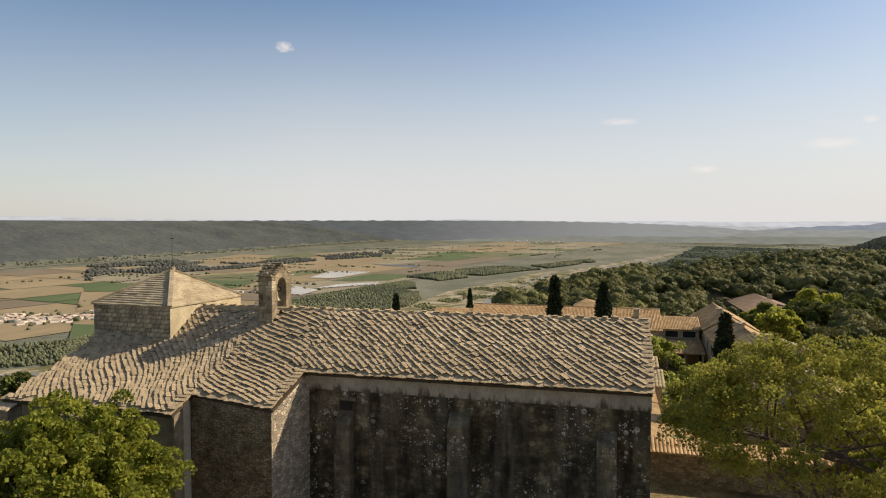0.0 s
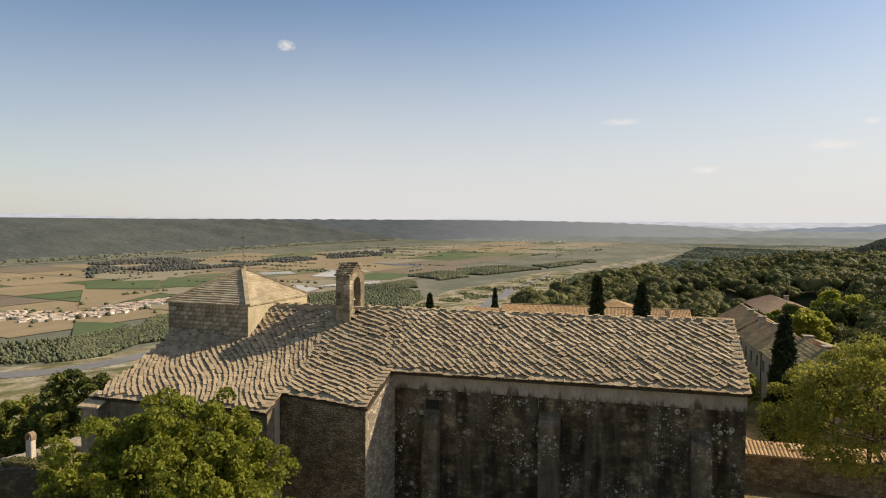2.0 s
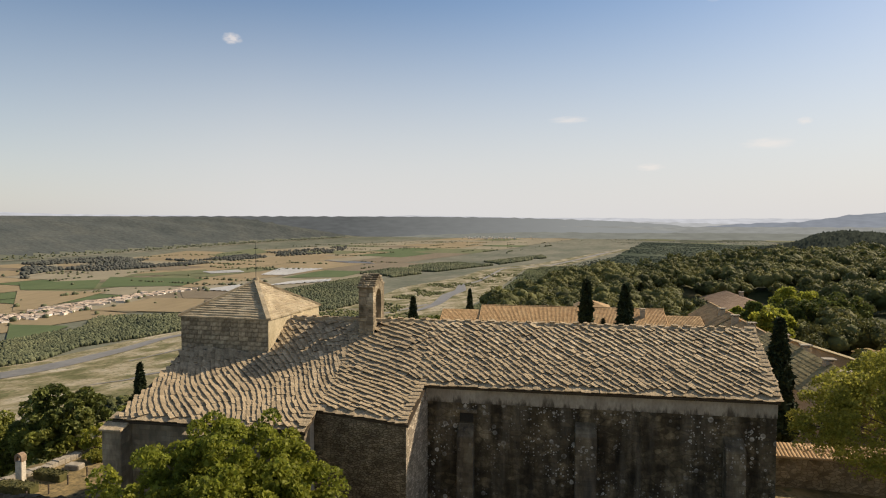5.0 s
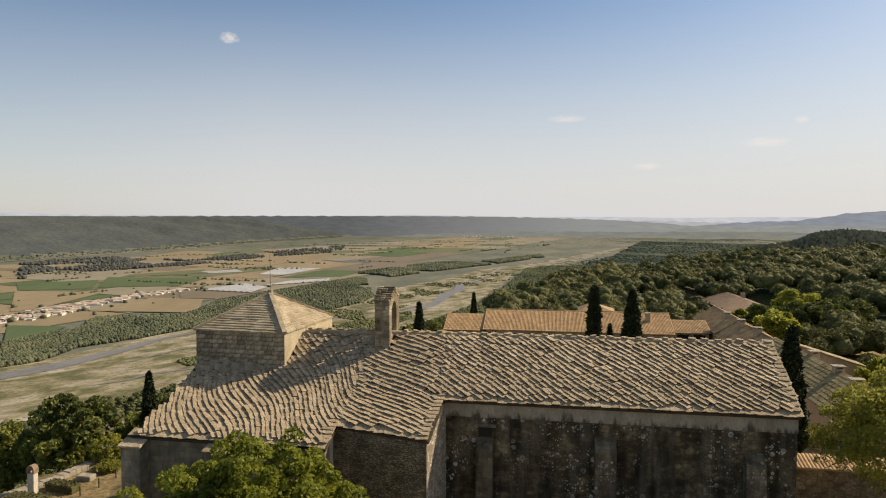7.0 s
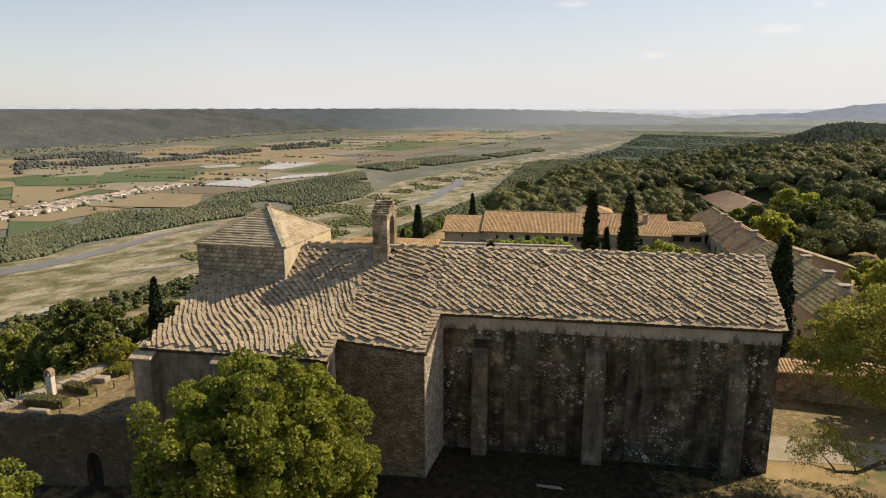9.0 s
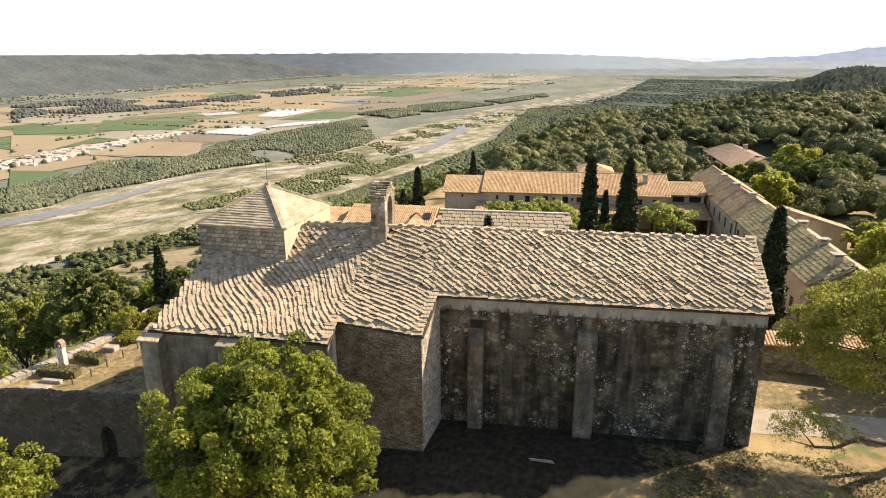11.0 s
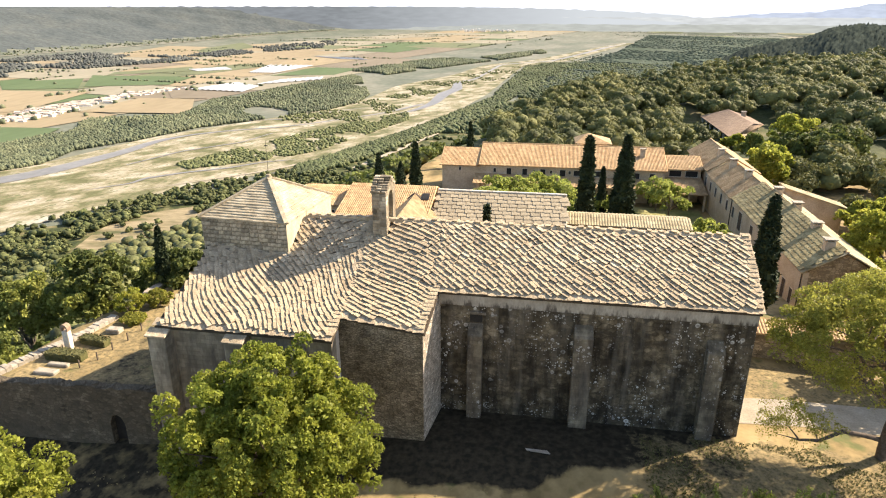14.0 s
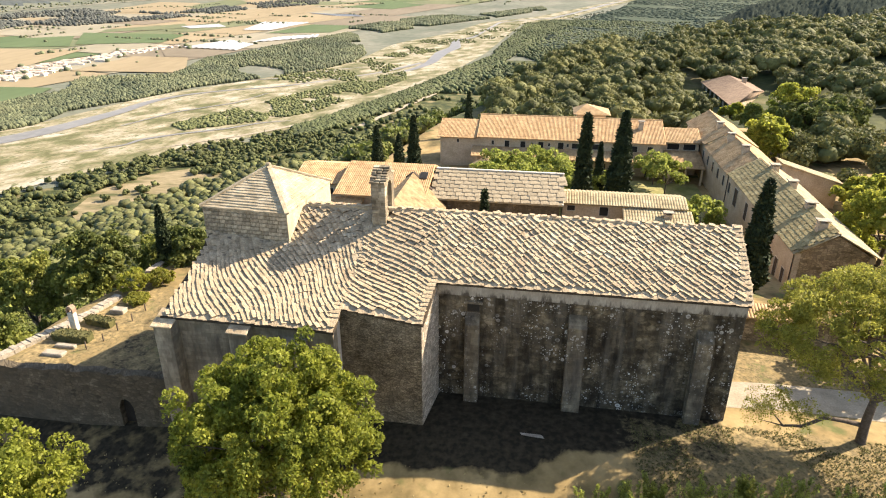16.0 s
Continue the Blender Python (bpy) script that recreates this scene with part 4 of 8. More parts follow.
def scatter_band(pa, pb, count, seed, noise_size=90, keep=0.0):
    """Random true places between two matching polylines."""
    r = np.random.default_rng(seed)
    a, b = np.array(pa, float), np.array(pb, float)
    seg = r.uniform(0, len(a) - 1, count)
    i = seg.astype(int)
    f = (seg - i)[:, None]
    p = (a[i] * (1 - f) + a[i + 1] * f)
    q = (b[i] * (1 - f) + b[i + 1] * f)
    w = r.uniform(0, 1, count)[:, None]
    xy = p * (1 - w) + q * w
    ok = wave(xy[:, 0], xy[:, 1], noise_size, 5.0) > keep
    xy = xy[ok]
    return np.column_stack([xy, land(xy[:, 0], xy[:, 1])])


def woods(name, places, size, mat, sub, label, tall=1.0, **kw):
    r = np.random.default_rng(len(places))
    sz = size * r.uniform(0.65, 1.35, len(places))
    ob = new(name, blobs(name, places, sz, mat, sub, tall=sz * tall, **kw))
    return tagged(ob, label, "woods", kind="stuff")


far_edge = [(-1700, 560), (-1064, 1065), (-1052, 1138), (-1073, 1280), (-1110, 1395), (-930, 1480), (-1000, 1780), (-948, 1980), (-900, 2280), (-850, 2480), (-829, 2600)]
bed_edge = [(-1340, 640), (-900, 880), (-870, 940), (-896, 1055), (-836, 1175), (-797, 1327), (-698, 1467), (-600, 1640), (-560, 1790), (-580, 1980), (-760, 2500)]
woods("riverside_woods", scatter_band(bed_edge, far_edge, 22000, 1, 110, -0.62), 3.1, M_POPLAR, 1, "dense grey-green poplar woods along the river", 1.6)
thin_a = [(-902, 2806), (-780, 3250), (-691, 3569), (-405, 3807), (-100, 4600)]
thin_b = [(-700, 2640), (-600, 2900), (-480, 3200), (-344, 3500), (-60, 4300)]
woods("riverside_woods", scatter_band(thin_a, thin_b, 5200, 61, 130, -0.35), 5.4, M_POPLAR, 1, "thin belt of trees up the river", 1.3)
valley_a = [(-60, 2250), (0, 2760), (130, 3480), (400, 4500), (760, 6400), (1060, 8000)]
valley_b = [(330, 1900), (560, 2300), (900, 2900), (1300, 3900), (1900, 5200), (2400, 6800)]
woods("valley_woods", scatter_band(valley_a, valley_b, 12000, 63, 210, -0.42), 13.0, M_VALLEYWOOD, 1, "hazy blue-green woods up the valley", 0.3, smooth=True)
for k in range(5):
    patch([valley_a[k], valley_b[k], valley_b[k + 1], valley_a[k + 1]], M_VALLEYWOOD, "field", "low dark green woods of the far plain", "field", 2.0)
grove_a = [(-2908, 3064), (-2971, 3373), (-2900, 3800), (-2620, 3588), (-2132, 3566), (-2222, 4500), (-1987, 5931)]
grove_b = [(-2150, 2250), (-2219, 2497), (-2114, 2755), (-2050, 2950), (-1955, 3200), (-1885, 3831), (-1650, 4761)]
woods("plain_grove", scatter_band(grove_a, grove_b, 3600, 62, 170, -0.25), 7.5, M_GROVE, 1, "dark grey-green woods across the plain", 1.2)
near_a = [(-400, 930), (-340, 1060), (-300, 1200), (-200, 1500), (-140, 1900), (-60, 2400), (0, 3000), (140, 3500)]
near_b = [(-425, 985), (-400, 1060), (-375, 1150), (-320, 1340), (-255, 1640), (-170, 2050), (-150, 2700), (-130, 3200)]
woods("riverside_woods", scatter_band(near_b, near_a, 8000, 2, 120, -0.75), 3.8, M_BANKWOOD, 1, "dark woods on the near river bank", 1.3)
bar_a = [(-640, 980), (-585, 1147), (-543, 1278), (-470, 1450), (-381, 1641)]
bar_b = [(-600, 950), (-500, 1040), (-442, 1122), (-395, 1320), (-351, 1520)]
woods("river_scrub", scatter_band(bar_a, bar_b, 3400, 3, 45, -0.35), 2.9, M_WILLOW, 1, "low willow scrub on the gravel bars")
isl = [(-700, 1480), (-600, 1600), (-500, 2000), (-480, 2400), (-300, 2900), (100, 3900)]
isr = [(-450, 1300), (-420, 1600), (-400, 2000), (-300, 2300), (-150, 2700), (160, 3500)]
woods("river_scrub", scatter_band(isl, isr, 3200, 4, 60, 0.05), 3.2, M_WILLOW, 1, "low willow scrub on the gravel bars")
rg = np.random.default_rng(5)
hed = []
for _ in range(70):
    u0, v0 = rg.uniform(100, 2200), rg.uniform(-300, 6500)
    long = rg.uniform(80, 420)
    across = rg.random() < 0.6
    m = int(long / 16)
    for q in rg.uniform(0, long, m):
        hed.append(along(u0 + (q if across else rg.normal(0, 4)), v0 + (rg.normal(0, 4) if across else q)))
for _ in range(110):
    hed.append(along(rg.uniform(80, 2300), rg.uniform(-300, 8000)))
for _ in range(700):
    q = rg.uniform(0, 1)
    hed.append((rg.uniform(250, 1500) + 900 * q, 1500 + 5200 * q + rg.normal(0, 300)))
for _ in range(700):
    y_ = rg.uniform(1200, 9500)
    hed.append((np.interp(y_, [0, 3384, 5050, 6928, 9341], [-3330, -3330, -3300, -3380, -3180]) - 60 + rg.normal(0, 55), y_))
hed = np.array(hed)
woods("hedgerow_trees", np.column_stack([hed, land(hed[:, 0], hed[:, 1])]), 6.0, M_POPLAR, 1, "rows of trees between the fields")

rg2 = np.random.default_rng(15)
q_ = np.column_stack([rg2.uniform(-2.5, 26, 30000), 1300 * (9.0 ** rg2.uniform(0, 1, 30000))])
fx, fy = HUB[0] + q_[:, 1] * np.sin(np.radians(q_[:, 0])), HUB[1] + q_[:, 1] * np.cos(np.radians(q_[:, 0]))
ok_ = (wave(fx, fy, 260, 4.0) + 0.6 * wave(fx, fy, 90, 7.0) > 0.12) & (np.maximum(edge_x(fy) - fx, (fy - (340 + 0.6 * fx)) * 0.9) > 380) & (fx > bank_x(fy) + 30)
woods("plain_woods", np.column_stack([fx, fy, land(fx, fy)])[ok_], 3.6, M_FARWOOD, 1, "scattered grey-green woods of the far plain", 0.8)

rg3 = np.random.default_rng(27)
ny_ = rg3.uniform(1350, 3400, 9000)
nx_ = bank_x(ny_) + 25 + rg3.uniform(0, 1, 9000) ** 1.4 * 650
okn = (np.maximum(edge_x(ny_) - nx_, (ny_ - (340 + 0.6 * nx_)) * 0.9) > 350) & (wave(nx_, ny_, 120, 6.0) > -0.5)
woods("plain_woods", np.column_stack([nx_, ny_, land(nx_, ny_)])[okn], 5.2, M_BANKWOOD, 1, "dense green woods on the near river bank", 1.1)

vr = np.random.default_rng(9)
vline = np.array([(-1530, 1300), (-1420, 1262), (-1325, 1320), (-1290, 1404), (-1318, 1540), (-1321, 1660), (-1302, 1845), (-1263, 2043)], float)
vv, vf, rv, rf = [], [], [], []
for k in range(310):
    s = vr.uniform(0, 7)
    i = int(s)
    c = vline[i] * (1 - s + i) + vline[i + 1] * (s - i) + vr.normal(0, 18, 2) * (1.8 if i < 4 else 0.9)
    a = vr.uniform(0, 3.14)
    w, d, h = vr.uniform(5, 9), vr.uniform(6, 13), vr.uniform(4.5, 8)
    ca, sa = math.cos(a), math.sin(a)
    q = [(c[0] + ca * p * w - sa * t * d, c[1] + sa * p * w + ca * t * d) for p, t in ((-1, -1), (1, -1), (1, 1), (-1, 1))]
    b = len(vv)
    for zz in (0, h):
        for x, y in q:
            vv.append(np.array(draw_in(x, y, VALLEY + zz)))
    vf += [(b + j, b + (j + 1) % 4, b + 4 + (j + 1) % 4, b + 4 + j) for j in range(4)]
    b = len(rv)
    for x, y in q:
        rv.append(np.array(draw_in(c[0] + (x - c[0]) * 1.08, c[1] + (y - c[1]) * 1.08, VALLEY + h)))
    for j in (0, 2):
        rv.append(np.array(draw_in((q[j][0] + q[j + 1][0]) / 2, (q[j][1] + q[j + 1][1]) / 2, VALLEY + h + 1.7)))
    rf += [(b, b + 4, b + 5, b + 3), (b + 1, b + 2, b + 5, b + 4)]
tagged(new("village_houses", data_mesh("village_houses", vv, vf, M_HOUSE)), "pale small village houses strung along a road", "village", kind="stuff")
tagged(new("village_roofs", data_mesh("village_roofs", rv, rf, M_HOUSEROOF)), "pale terracotta pitched roofs of the village", "village", kind="stuff")
vt = np.column_stack([vline[vr.integers(0, 8, 70)] + vr.normal(0, 60, (70, 2)), np.full(70, VALLEY)])
woods("village_trees", vt, 7.0, M_POPLAR, 1, "garden trees among the village houses")

# the small town far up the plain
tv, tf = [], []
for _ in range(90):
    az_, d_ = math.radians(vr.normal(-5.2, 1.3)), vr.uniform(8800, 11000)
    c = (HUB[0] + d_ * math.sin(az_), HUB[1] + d_ * math.cos(az_))
    w, d, h = vr.uniform(9, 17), vr.uniform(9, 20), vr.uniform(9, 17)
    b = len(tv)
    for zz in (0, h):
        for p, t in ((-1, -1), (1, -1), (1, 1), (-1, 1)):
            tv.append(np.array(draw_in(c[0] + p * w, c[1] + t * d, VALLEY + 6 + zz)))
    tf += [(b + j, b + (j + 1) % 4, b + 4 + (j + 1) % 4, b + 4 + j) for j in range(4)] + [(b + 4, b + 5, b + 6, b + 7)]
tagged(new("far_town", data_mesh("far_town", tv, tf, M_HOUSE)), "pale houses of a small town far up the plain", "town", kind="stuff")

u, v = ribbon([(-3230, 2400), (-3225, 3384), (-3190, 5050), (-3290, 6928), (-3100, 9341)], [26, 30, 34, 40, 46], 160)
tagged(new("road", sheet("road", u, v, FIELDS["straw"], 3.0)), "pale embankment along the foot of the ridge", "road", kind="structure")

# far hills on the horizon, their haze painted as a glow
def far_ridge(name, points, dist, label, mat, foot=-2.6):
    az = np.linspace(points[0][0], points[-1][0], 90)
    el = np.interp(az, [p[0] for p in points], [p[1] for p in points])
    el = el + 0.03 * np.sin(az * 5.1) + 0.02 * np.sin(az * 13.7)
    u = np.radians(az)
    vs = []
    back = dist + (260 if 4000 < dist < 4500 else 0)
    for row, far_ in ((np.full_like(el, foot), dist), (el, back)):
        vs.append(np.stack([HUB[0] + far_ * np.sin(u), HUB[1] + far_ * np.cos(u), HUB[2] + far_ * np.tan(np.radians(row))], -1))
    vs = np.concatenate(vs)
    i = np.arange(89)
    polys = np.stack([i, i + 1, i + 91, i + 90], -1)
    return tagged(new(name, array_mesh(name, vs, polys, mat)), label, "backdrop", kind="structure")


far_ridge("backdrop", [(-60, 0.62), (-47, 0.70), (-43, 0.62), (-34, 0.5), (-20, 0.45), (-13, 0.62), (-9, 0.5), (5, 0.36), (18, 0.3), (40, 0.3)], 4930, "far hills on the horizon in painted pale blue haze", distance_material("far_haze", (0.52, 0.54, 0.57), 1.0))
# this ridge fades paler along x, as haze painted into the glow
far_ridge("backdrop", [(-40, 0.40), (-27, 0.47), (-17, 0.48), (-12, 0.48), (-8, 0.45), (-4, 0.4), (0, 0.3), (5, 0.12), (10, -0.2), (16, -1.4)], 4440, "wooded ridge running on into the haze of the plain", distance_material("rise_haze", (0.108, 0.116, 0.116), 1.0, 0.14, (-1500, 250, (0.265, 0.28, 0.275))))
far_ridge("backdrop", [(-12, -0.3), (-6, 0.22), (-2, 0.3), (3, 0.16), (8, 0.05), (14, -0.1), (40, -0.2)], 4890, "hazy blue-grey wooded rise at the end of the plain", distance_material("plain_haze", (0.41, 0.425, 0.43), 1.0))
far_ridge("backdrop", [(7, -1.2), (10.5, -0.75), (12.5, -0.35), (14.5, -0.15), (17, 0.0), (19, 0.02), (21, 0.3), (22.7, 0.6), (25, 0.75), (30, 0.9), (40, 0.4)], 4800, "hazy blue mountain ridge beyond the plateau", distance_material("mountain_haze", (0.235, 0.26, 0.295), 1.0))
# the wooded hill beyond the plateau: crest shaped to fit the camera's view, rough with crowns
hz = np.radians(np.linspace(9, 46, 420))[None, :]
hf = np.linspace(0, 1, 80)[:, None]
crest = np.interp(np.degrees(hz), [9, 11, 15, 17.5, 19, 20.5, 22, 23.5, 25, 28, 34, 46], [-6.5, -4.6, -2.5, -1.95, -1.65, -1.0, -0.72, -0.8, -0.92, -0.6, -0.9, -1.6])
hd_ = 900 + 900 * hf + 0 * hz
base = np.degrees(np.arctan2(-240.0, hd_))
hel = base + (crest - base) * np.sin(hf * math.pi / 2) ** 1.3 + 0.10 * np.sin(hz * 90 + hf * 9) * hf * (1 - hf) * 2
hx, hy = HUB[0] + hd_ * np.sin(hz), HUB[1] + hd_ * np.cos(hz)
hh = HUB[2] + hd_ * np.tan(np.radians(hel)) + np.random.default_rng(71).normal(0, 2.1, hel.shape)
hill_v = np.stack([hx, hy, hh], -1).reshape(-1, 3)
hi_ = np.arange(80 * 420).reshape(80, 420)
hill_f = np.stack([hi_[:-1, :-1], hi_[:-1, 1:], hi_[1:, 1:], hi_[1:, :-1]], -1).reshape(-1, 4)
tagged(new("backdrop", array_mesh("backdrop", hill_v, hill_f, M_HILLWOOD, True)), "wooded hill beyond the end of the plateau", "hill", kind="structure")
# upright glowing sheets added to hide the dark far edge of the ground
far_ridge("backdrop", [(-26, -2.1), (-20, -1.5), (-14, -1.22), (-9, -1.08), (-6.5, -1.0), (-2, -0.88), (6, -0.92), (14, -0.86), (24, -0.9), (44, -0.9)], 4300, "haze sheet hiding the dark far edge of the plain", distance_material("field_haze", (0.21, 0.218, 0.19), 1.0))
far_ridge("backdrop", [(-9, -0.8), (-6.5, -0.42), (-2, -0.36), (6, -0.35), (14, -0.36), (24, -0.34), (44, -0.36)], 4640, "haze sheet hiding the dark far edge of the plain", distance_material("field_haze_far", (0.27, 0.28, 0.265), 1.0))


def cloud(az, el, wide, tall, seed, cover=0.4):
    """A thin far cloud: a sheet of sky whose cover fades out unevenly."""
    m = bpy.data.materials.new("cloud_vapour")
    m.use_nodes = True
    n, l = m.node_tree.nodes, m.node_tree.links
    n.remove(n["Principled BSDF"])
    tc = n.new("ShaderNodeTexCoord")
    gr = n.new("ShaderNodeTexGradient")
    gr.gradient_type = "SPHERICAL"
    l.new(tc.outputs["Object"], gr.inputs[0])
    no = n.new("ShaderNodeTexNoise")
    no.inputs["Scale"].default_value = 2.2
    no.inputs["Detail"].default_value = 7.0
    mp = n.new("ShaderNodeMapping")
    mp.inputs["Location"].default_value = (seed * 3.1, 0, seed)
    l.new(tc.outputs["Object"], mp.inputs[0])
    l.new(mp.outputs[0], no.inputs["Vector"])
    mu = n.new("ShaderNodeMath")
    mu.operation = "MULTIPLY"
    l.new(gr.outputs["Fac"], mu.inputs[0])
    l.new(no.outputs[0], mu.inputs[1])
    mr = n.new("ShaderNodeMapRange")
    mr.inputs["From Min"].default_value, mr.inputs["From Max"].default_value = 0.12, 0.42
    mr.inputs["To Max"].default_value = cover
    l.new(mu.outputs[0], mr.inputs["Value"])
    em = n.new("ShaderNodeEmission")
    em.inputs[0].default_value = (0.86, 0.80, 0.74, 1)
    tr = n.new("ShaderNodeBsdfTransparent")
    mx = n.new("ShaderNodeMixShader")
    l.new(mr.outputs[0], mx.inputs[0])
    l.new(tr.outputs[0], mx.inputs[1])
    l.new(em.outputs[0], mx.inputs[2])
    l.new(mx.outputs[0], n["Material Output"].inputs[0])
    u, d = math.radians(az), 4900.0
    ob = new("backdrop", data_mesh("backdrop", [(-1, 0, -1), (1, 0, -1), (1, 0, 1), (-1, 0, 1)], [(0, 1, 2, 3)], m))
    ob.matrix_basis = Matrix.Translation((HUB[0] + d * math.sin(u), HUB[1] + d * math.cos(u), HUB[2] + d * math.tan(math.radians(el)))) @ Matrix.Rotation(-u, 4, "Z") @ Matrix.Diagonal((wide, 1, tall, 1))
    tagged(ob, "small thin white cloud in a hazy sky", "cloud", kind="structure")


for q in ((-28.1, 15.1, 100, 62, 1, 0.6), (1.2, 8.9, 210, 42, 2), (17.0, 6.3, 240, 60, 3), (8.0, 4.7, 150, 40, 4), (19.5, 7.9, 70, 40, 5), (13.0, 18.2, 150, 90, 6)):
    cloud(*q)

M_YARD = masonry("ochre_rubble", [(0.3, (0.2, 0.14, 0.07)), (0.55, (0.33, 0.24, 0.135)), (0.78, (0.44, 0.34, 0.21))], 0.6, (0.42, 0.2), 0.8, wobble=0.3, rubble=2.4)
M_BUTT = masonry("stained_ashlar", [(0.3, (0.075, 0.06, 0.038)), (0.5, (0.19, 0.155, 0.098)), (0.72, (0.36, 0.296, 0.195))], 0.8, (0.8, 0.34), 0.8, joint=0.015, wobble=0.05, lichen=(0.6, 0.57, 0.5), stain=(0.06, 0.05, 0.038))

# flank stone made paler than the front rubble, with some sunlight painted in
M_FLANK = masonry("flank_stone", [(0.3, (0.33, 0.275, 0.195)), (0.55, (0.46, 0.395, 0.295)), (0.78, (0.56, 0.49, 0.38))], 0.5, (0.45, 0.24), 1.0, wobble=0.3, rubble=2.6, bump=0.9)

# ---- the church ----
church = empty("church", (-9, 45, 0), "old limestone priory church with stone-slab roofs", "church")
RIDGE_Y, EAVE_Y = 47.2, 41.05


def roof_z(x, y):
    n = 10.91 + (0.58 if y > 41.35 else 0.40) * (y - 41.35)
    a = 8.95 + 0.335 * (y - 35.85) + 1.45 * min(max((y - 42.0) / 5.2, 0.0), 1.0) ** 1.5
    w = smooth01((x + 30) / 10.0)
    return float(a * (1 - w) + n * w)


nave_wall = box_part("nave_wall", M_NAVE, church, -19.5, 3.25, 41.65, 42.6, -2.0, 9.62, label="dark stained limestone wall with pale lichen")
box_part("eave_band", M_BAND, church, -19.5, 3.28, 41.6, 42.6, 9.62, 10.78, label="beige rendered band under the eave")
g = prism(bmesh.new(), [(42.6, -2), (42.6, 11.3), (47.2, 14.0), (51.8, 11.3), (51.8, -2)], "x", 2.3, 3.24)
part("gable_wall", g, M_NAVE, church)
box_part("back_wall", M_NAVE, church, -32.0, 3.24, 51.8, 52.7, -4.0, 11.0)
for x0, x1, top, z0 in ((-17.25, -16.12, 8.25, -1), (-9.35, -7.95, 8.75, -1), (0.05, 1.25, 8.3, -1)):
    b = bmesh.new()
    prism(b, [(41.65, z0), (40.72, z0), (40.78, top - 0.75), (41.65, top)], "x", x0, x1)
    bmesh.ops.bevel(b, geom=b.edges[:], offset=0.05, segments=1, affect="EDGES")
    part("buttress", b, M_BUTT, church, "weathered ashlar buttress with a sloping top")

# a near-black panel paints a shaded recess over the first buttress, under a lintel
hollow = box_part("hollow", M_DARK, church, -17.15, -16.2, 41.63, 41.7, 8.3, 8.95, label="near-black panel painting a shaded recess under a stone lintel")
part("lintel", block(bmesh.new(), -17.4, -15.95, 41.5, 41.75, 8.95, 9.2, 0.03), M_BUTT, hollow)

# the transept arm stands a little askew to the nave
ARM = [(-26.35, 38.1), (-19.95, 37.35), (-19.42, 41.62)]


def wall_between(p, q, thick, z0, top, steps=8):
    """A wall from p to q with a sloping top that follows the roof; its thickness lies to the left of the way."""
    bm = bmesh.new()
    n = Vector((-(q[1] - p[1]), q[0] - p[0], 0)).normalized() * thick
    rows = []
    for k in range(steps + 1):
        f = k / steps
        x, y = p[0] + (q[0] - p[0]) * f, p[1] + (q[1] - p[1]) * f
        z = top(x, y)
        rows.append([bm.verts.new(c) for c in ((x, y, z0), (x, y, z), (x + n.x, y + n.y, z), (x + n.x, y + n.y, z0))])
    for a, b in zip(rows[:-1], rows[1:]):
        for i in range(4):
            bm.faces.new((a[i], a[(i + 1) % 4], b[(i + 1) % 4], b[i]))
    bm.faces.new(rows[0])
    bm.faces.new(rows[-1][::-1])
    bmesh.ops.recalc_face_normals(bm, faces=bm.faces)
    return bm


under = lambda x, y: roof_z(x, y) - 0.14
part("transept_wall", wall_between(ARM[0], (ARM[1][0] - 0.02, ARM[1][1]), 0.9, -2.5, under), M_RUBBLE, church, "rough grey rubble wall")
part("transept_flank", wall_between((ARM[1][0], ARM[1][1] + 0.01), ARM[2], 0.9, -2.5, under), M_FLANK, church, "limestone flank wall, its pale tone partly painted sun")
# the east arm with buttresses
b = prism(bmesh.new(), [(-39.4, -4.5), (-26.35, -4.5), (-26.35, 8.75), (-39.4, 8.75)], "y", 36.35, 37.3)
part("apse_wall", b, M_APSE, church, "smooth grey ashlar wall streaked by rain")
b = prism(bmesh.new(), [(37.3, -4.5), (37.3, 9.15), (43.7, 11.4), (43.7, -4.5)], "x", -39.4, -38.4)
part("end_wall", b, M_APSE, church)
b = prism(bmesh.new(), [(37.3, -2.5), (37.3, 9.0), (38.05, 9.3), (38.05, -2.5)], "x", -27.2, -26.37)
part("return_wall", b, M_QUOIN, church)
for x0, x1, y0, top in ((-39.9, -38.5, 35.2, 8.6), (-33.95, -32.55, 35.2, 8.6), (-30.1, -28.3, 35.55, 7.85)):
    b = bmesh.new()
    prism(b, [(36.35, -4.5), (y0 - 0.25, -4.5), (y0, 5.0), (y0, top - 0.15), (36.35, top)], "x", x0, x1)
    bmesh.ops.bevel(b, geom=b.edges[:], offset=0.05, segments=1, affect="EDGES")
    part("buttress", b, M_APSE, church, "tall ashlar buttress with a stone cap")
    if x1 < -30:
        b = block(bmesh.new(), x0 - 0.12, x1 + 0.12, y0 - 0.2, 36.0, top + 0.1, top + 0.24, 0.03)
        bmesh.ops.rotate(b, verts=b.verts, cent=(x0, 36.0, top + 0.1), matrix=Matrix.Rotation(radians(17), 3, "X"))
        part("buttress_cap", b, M_SLAB, church)

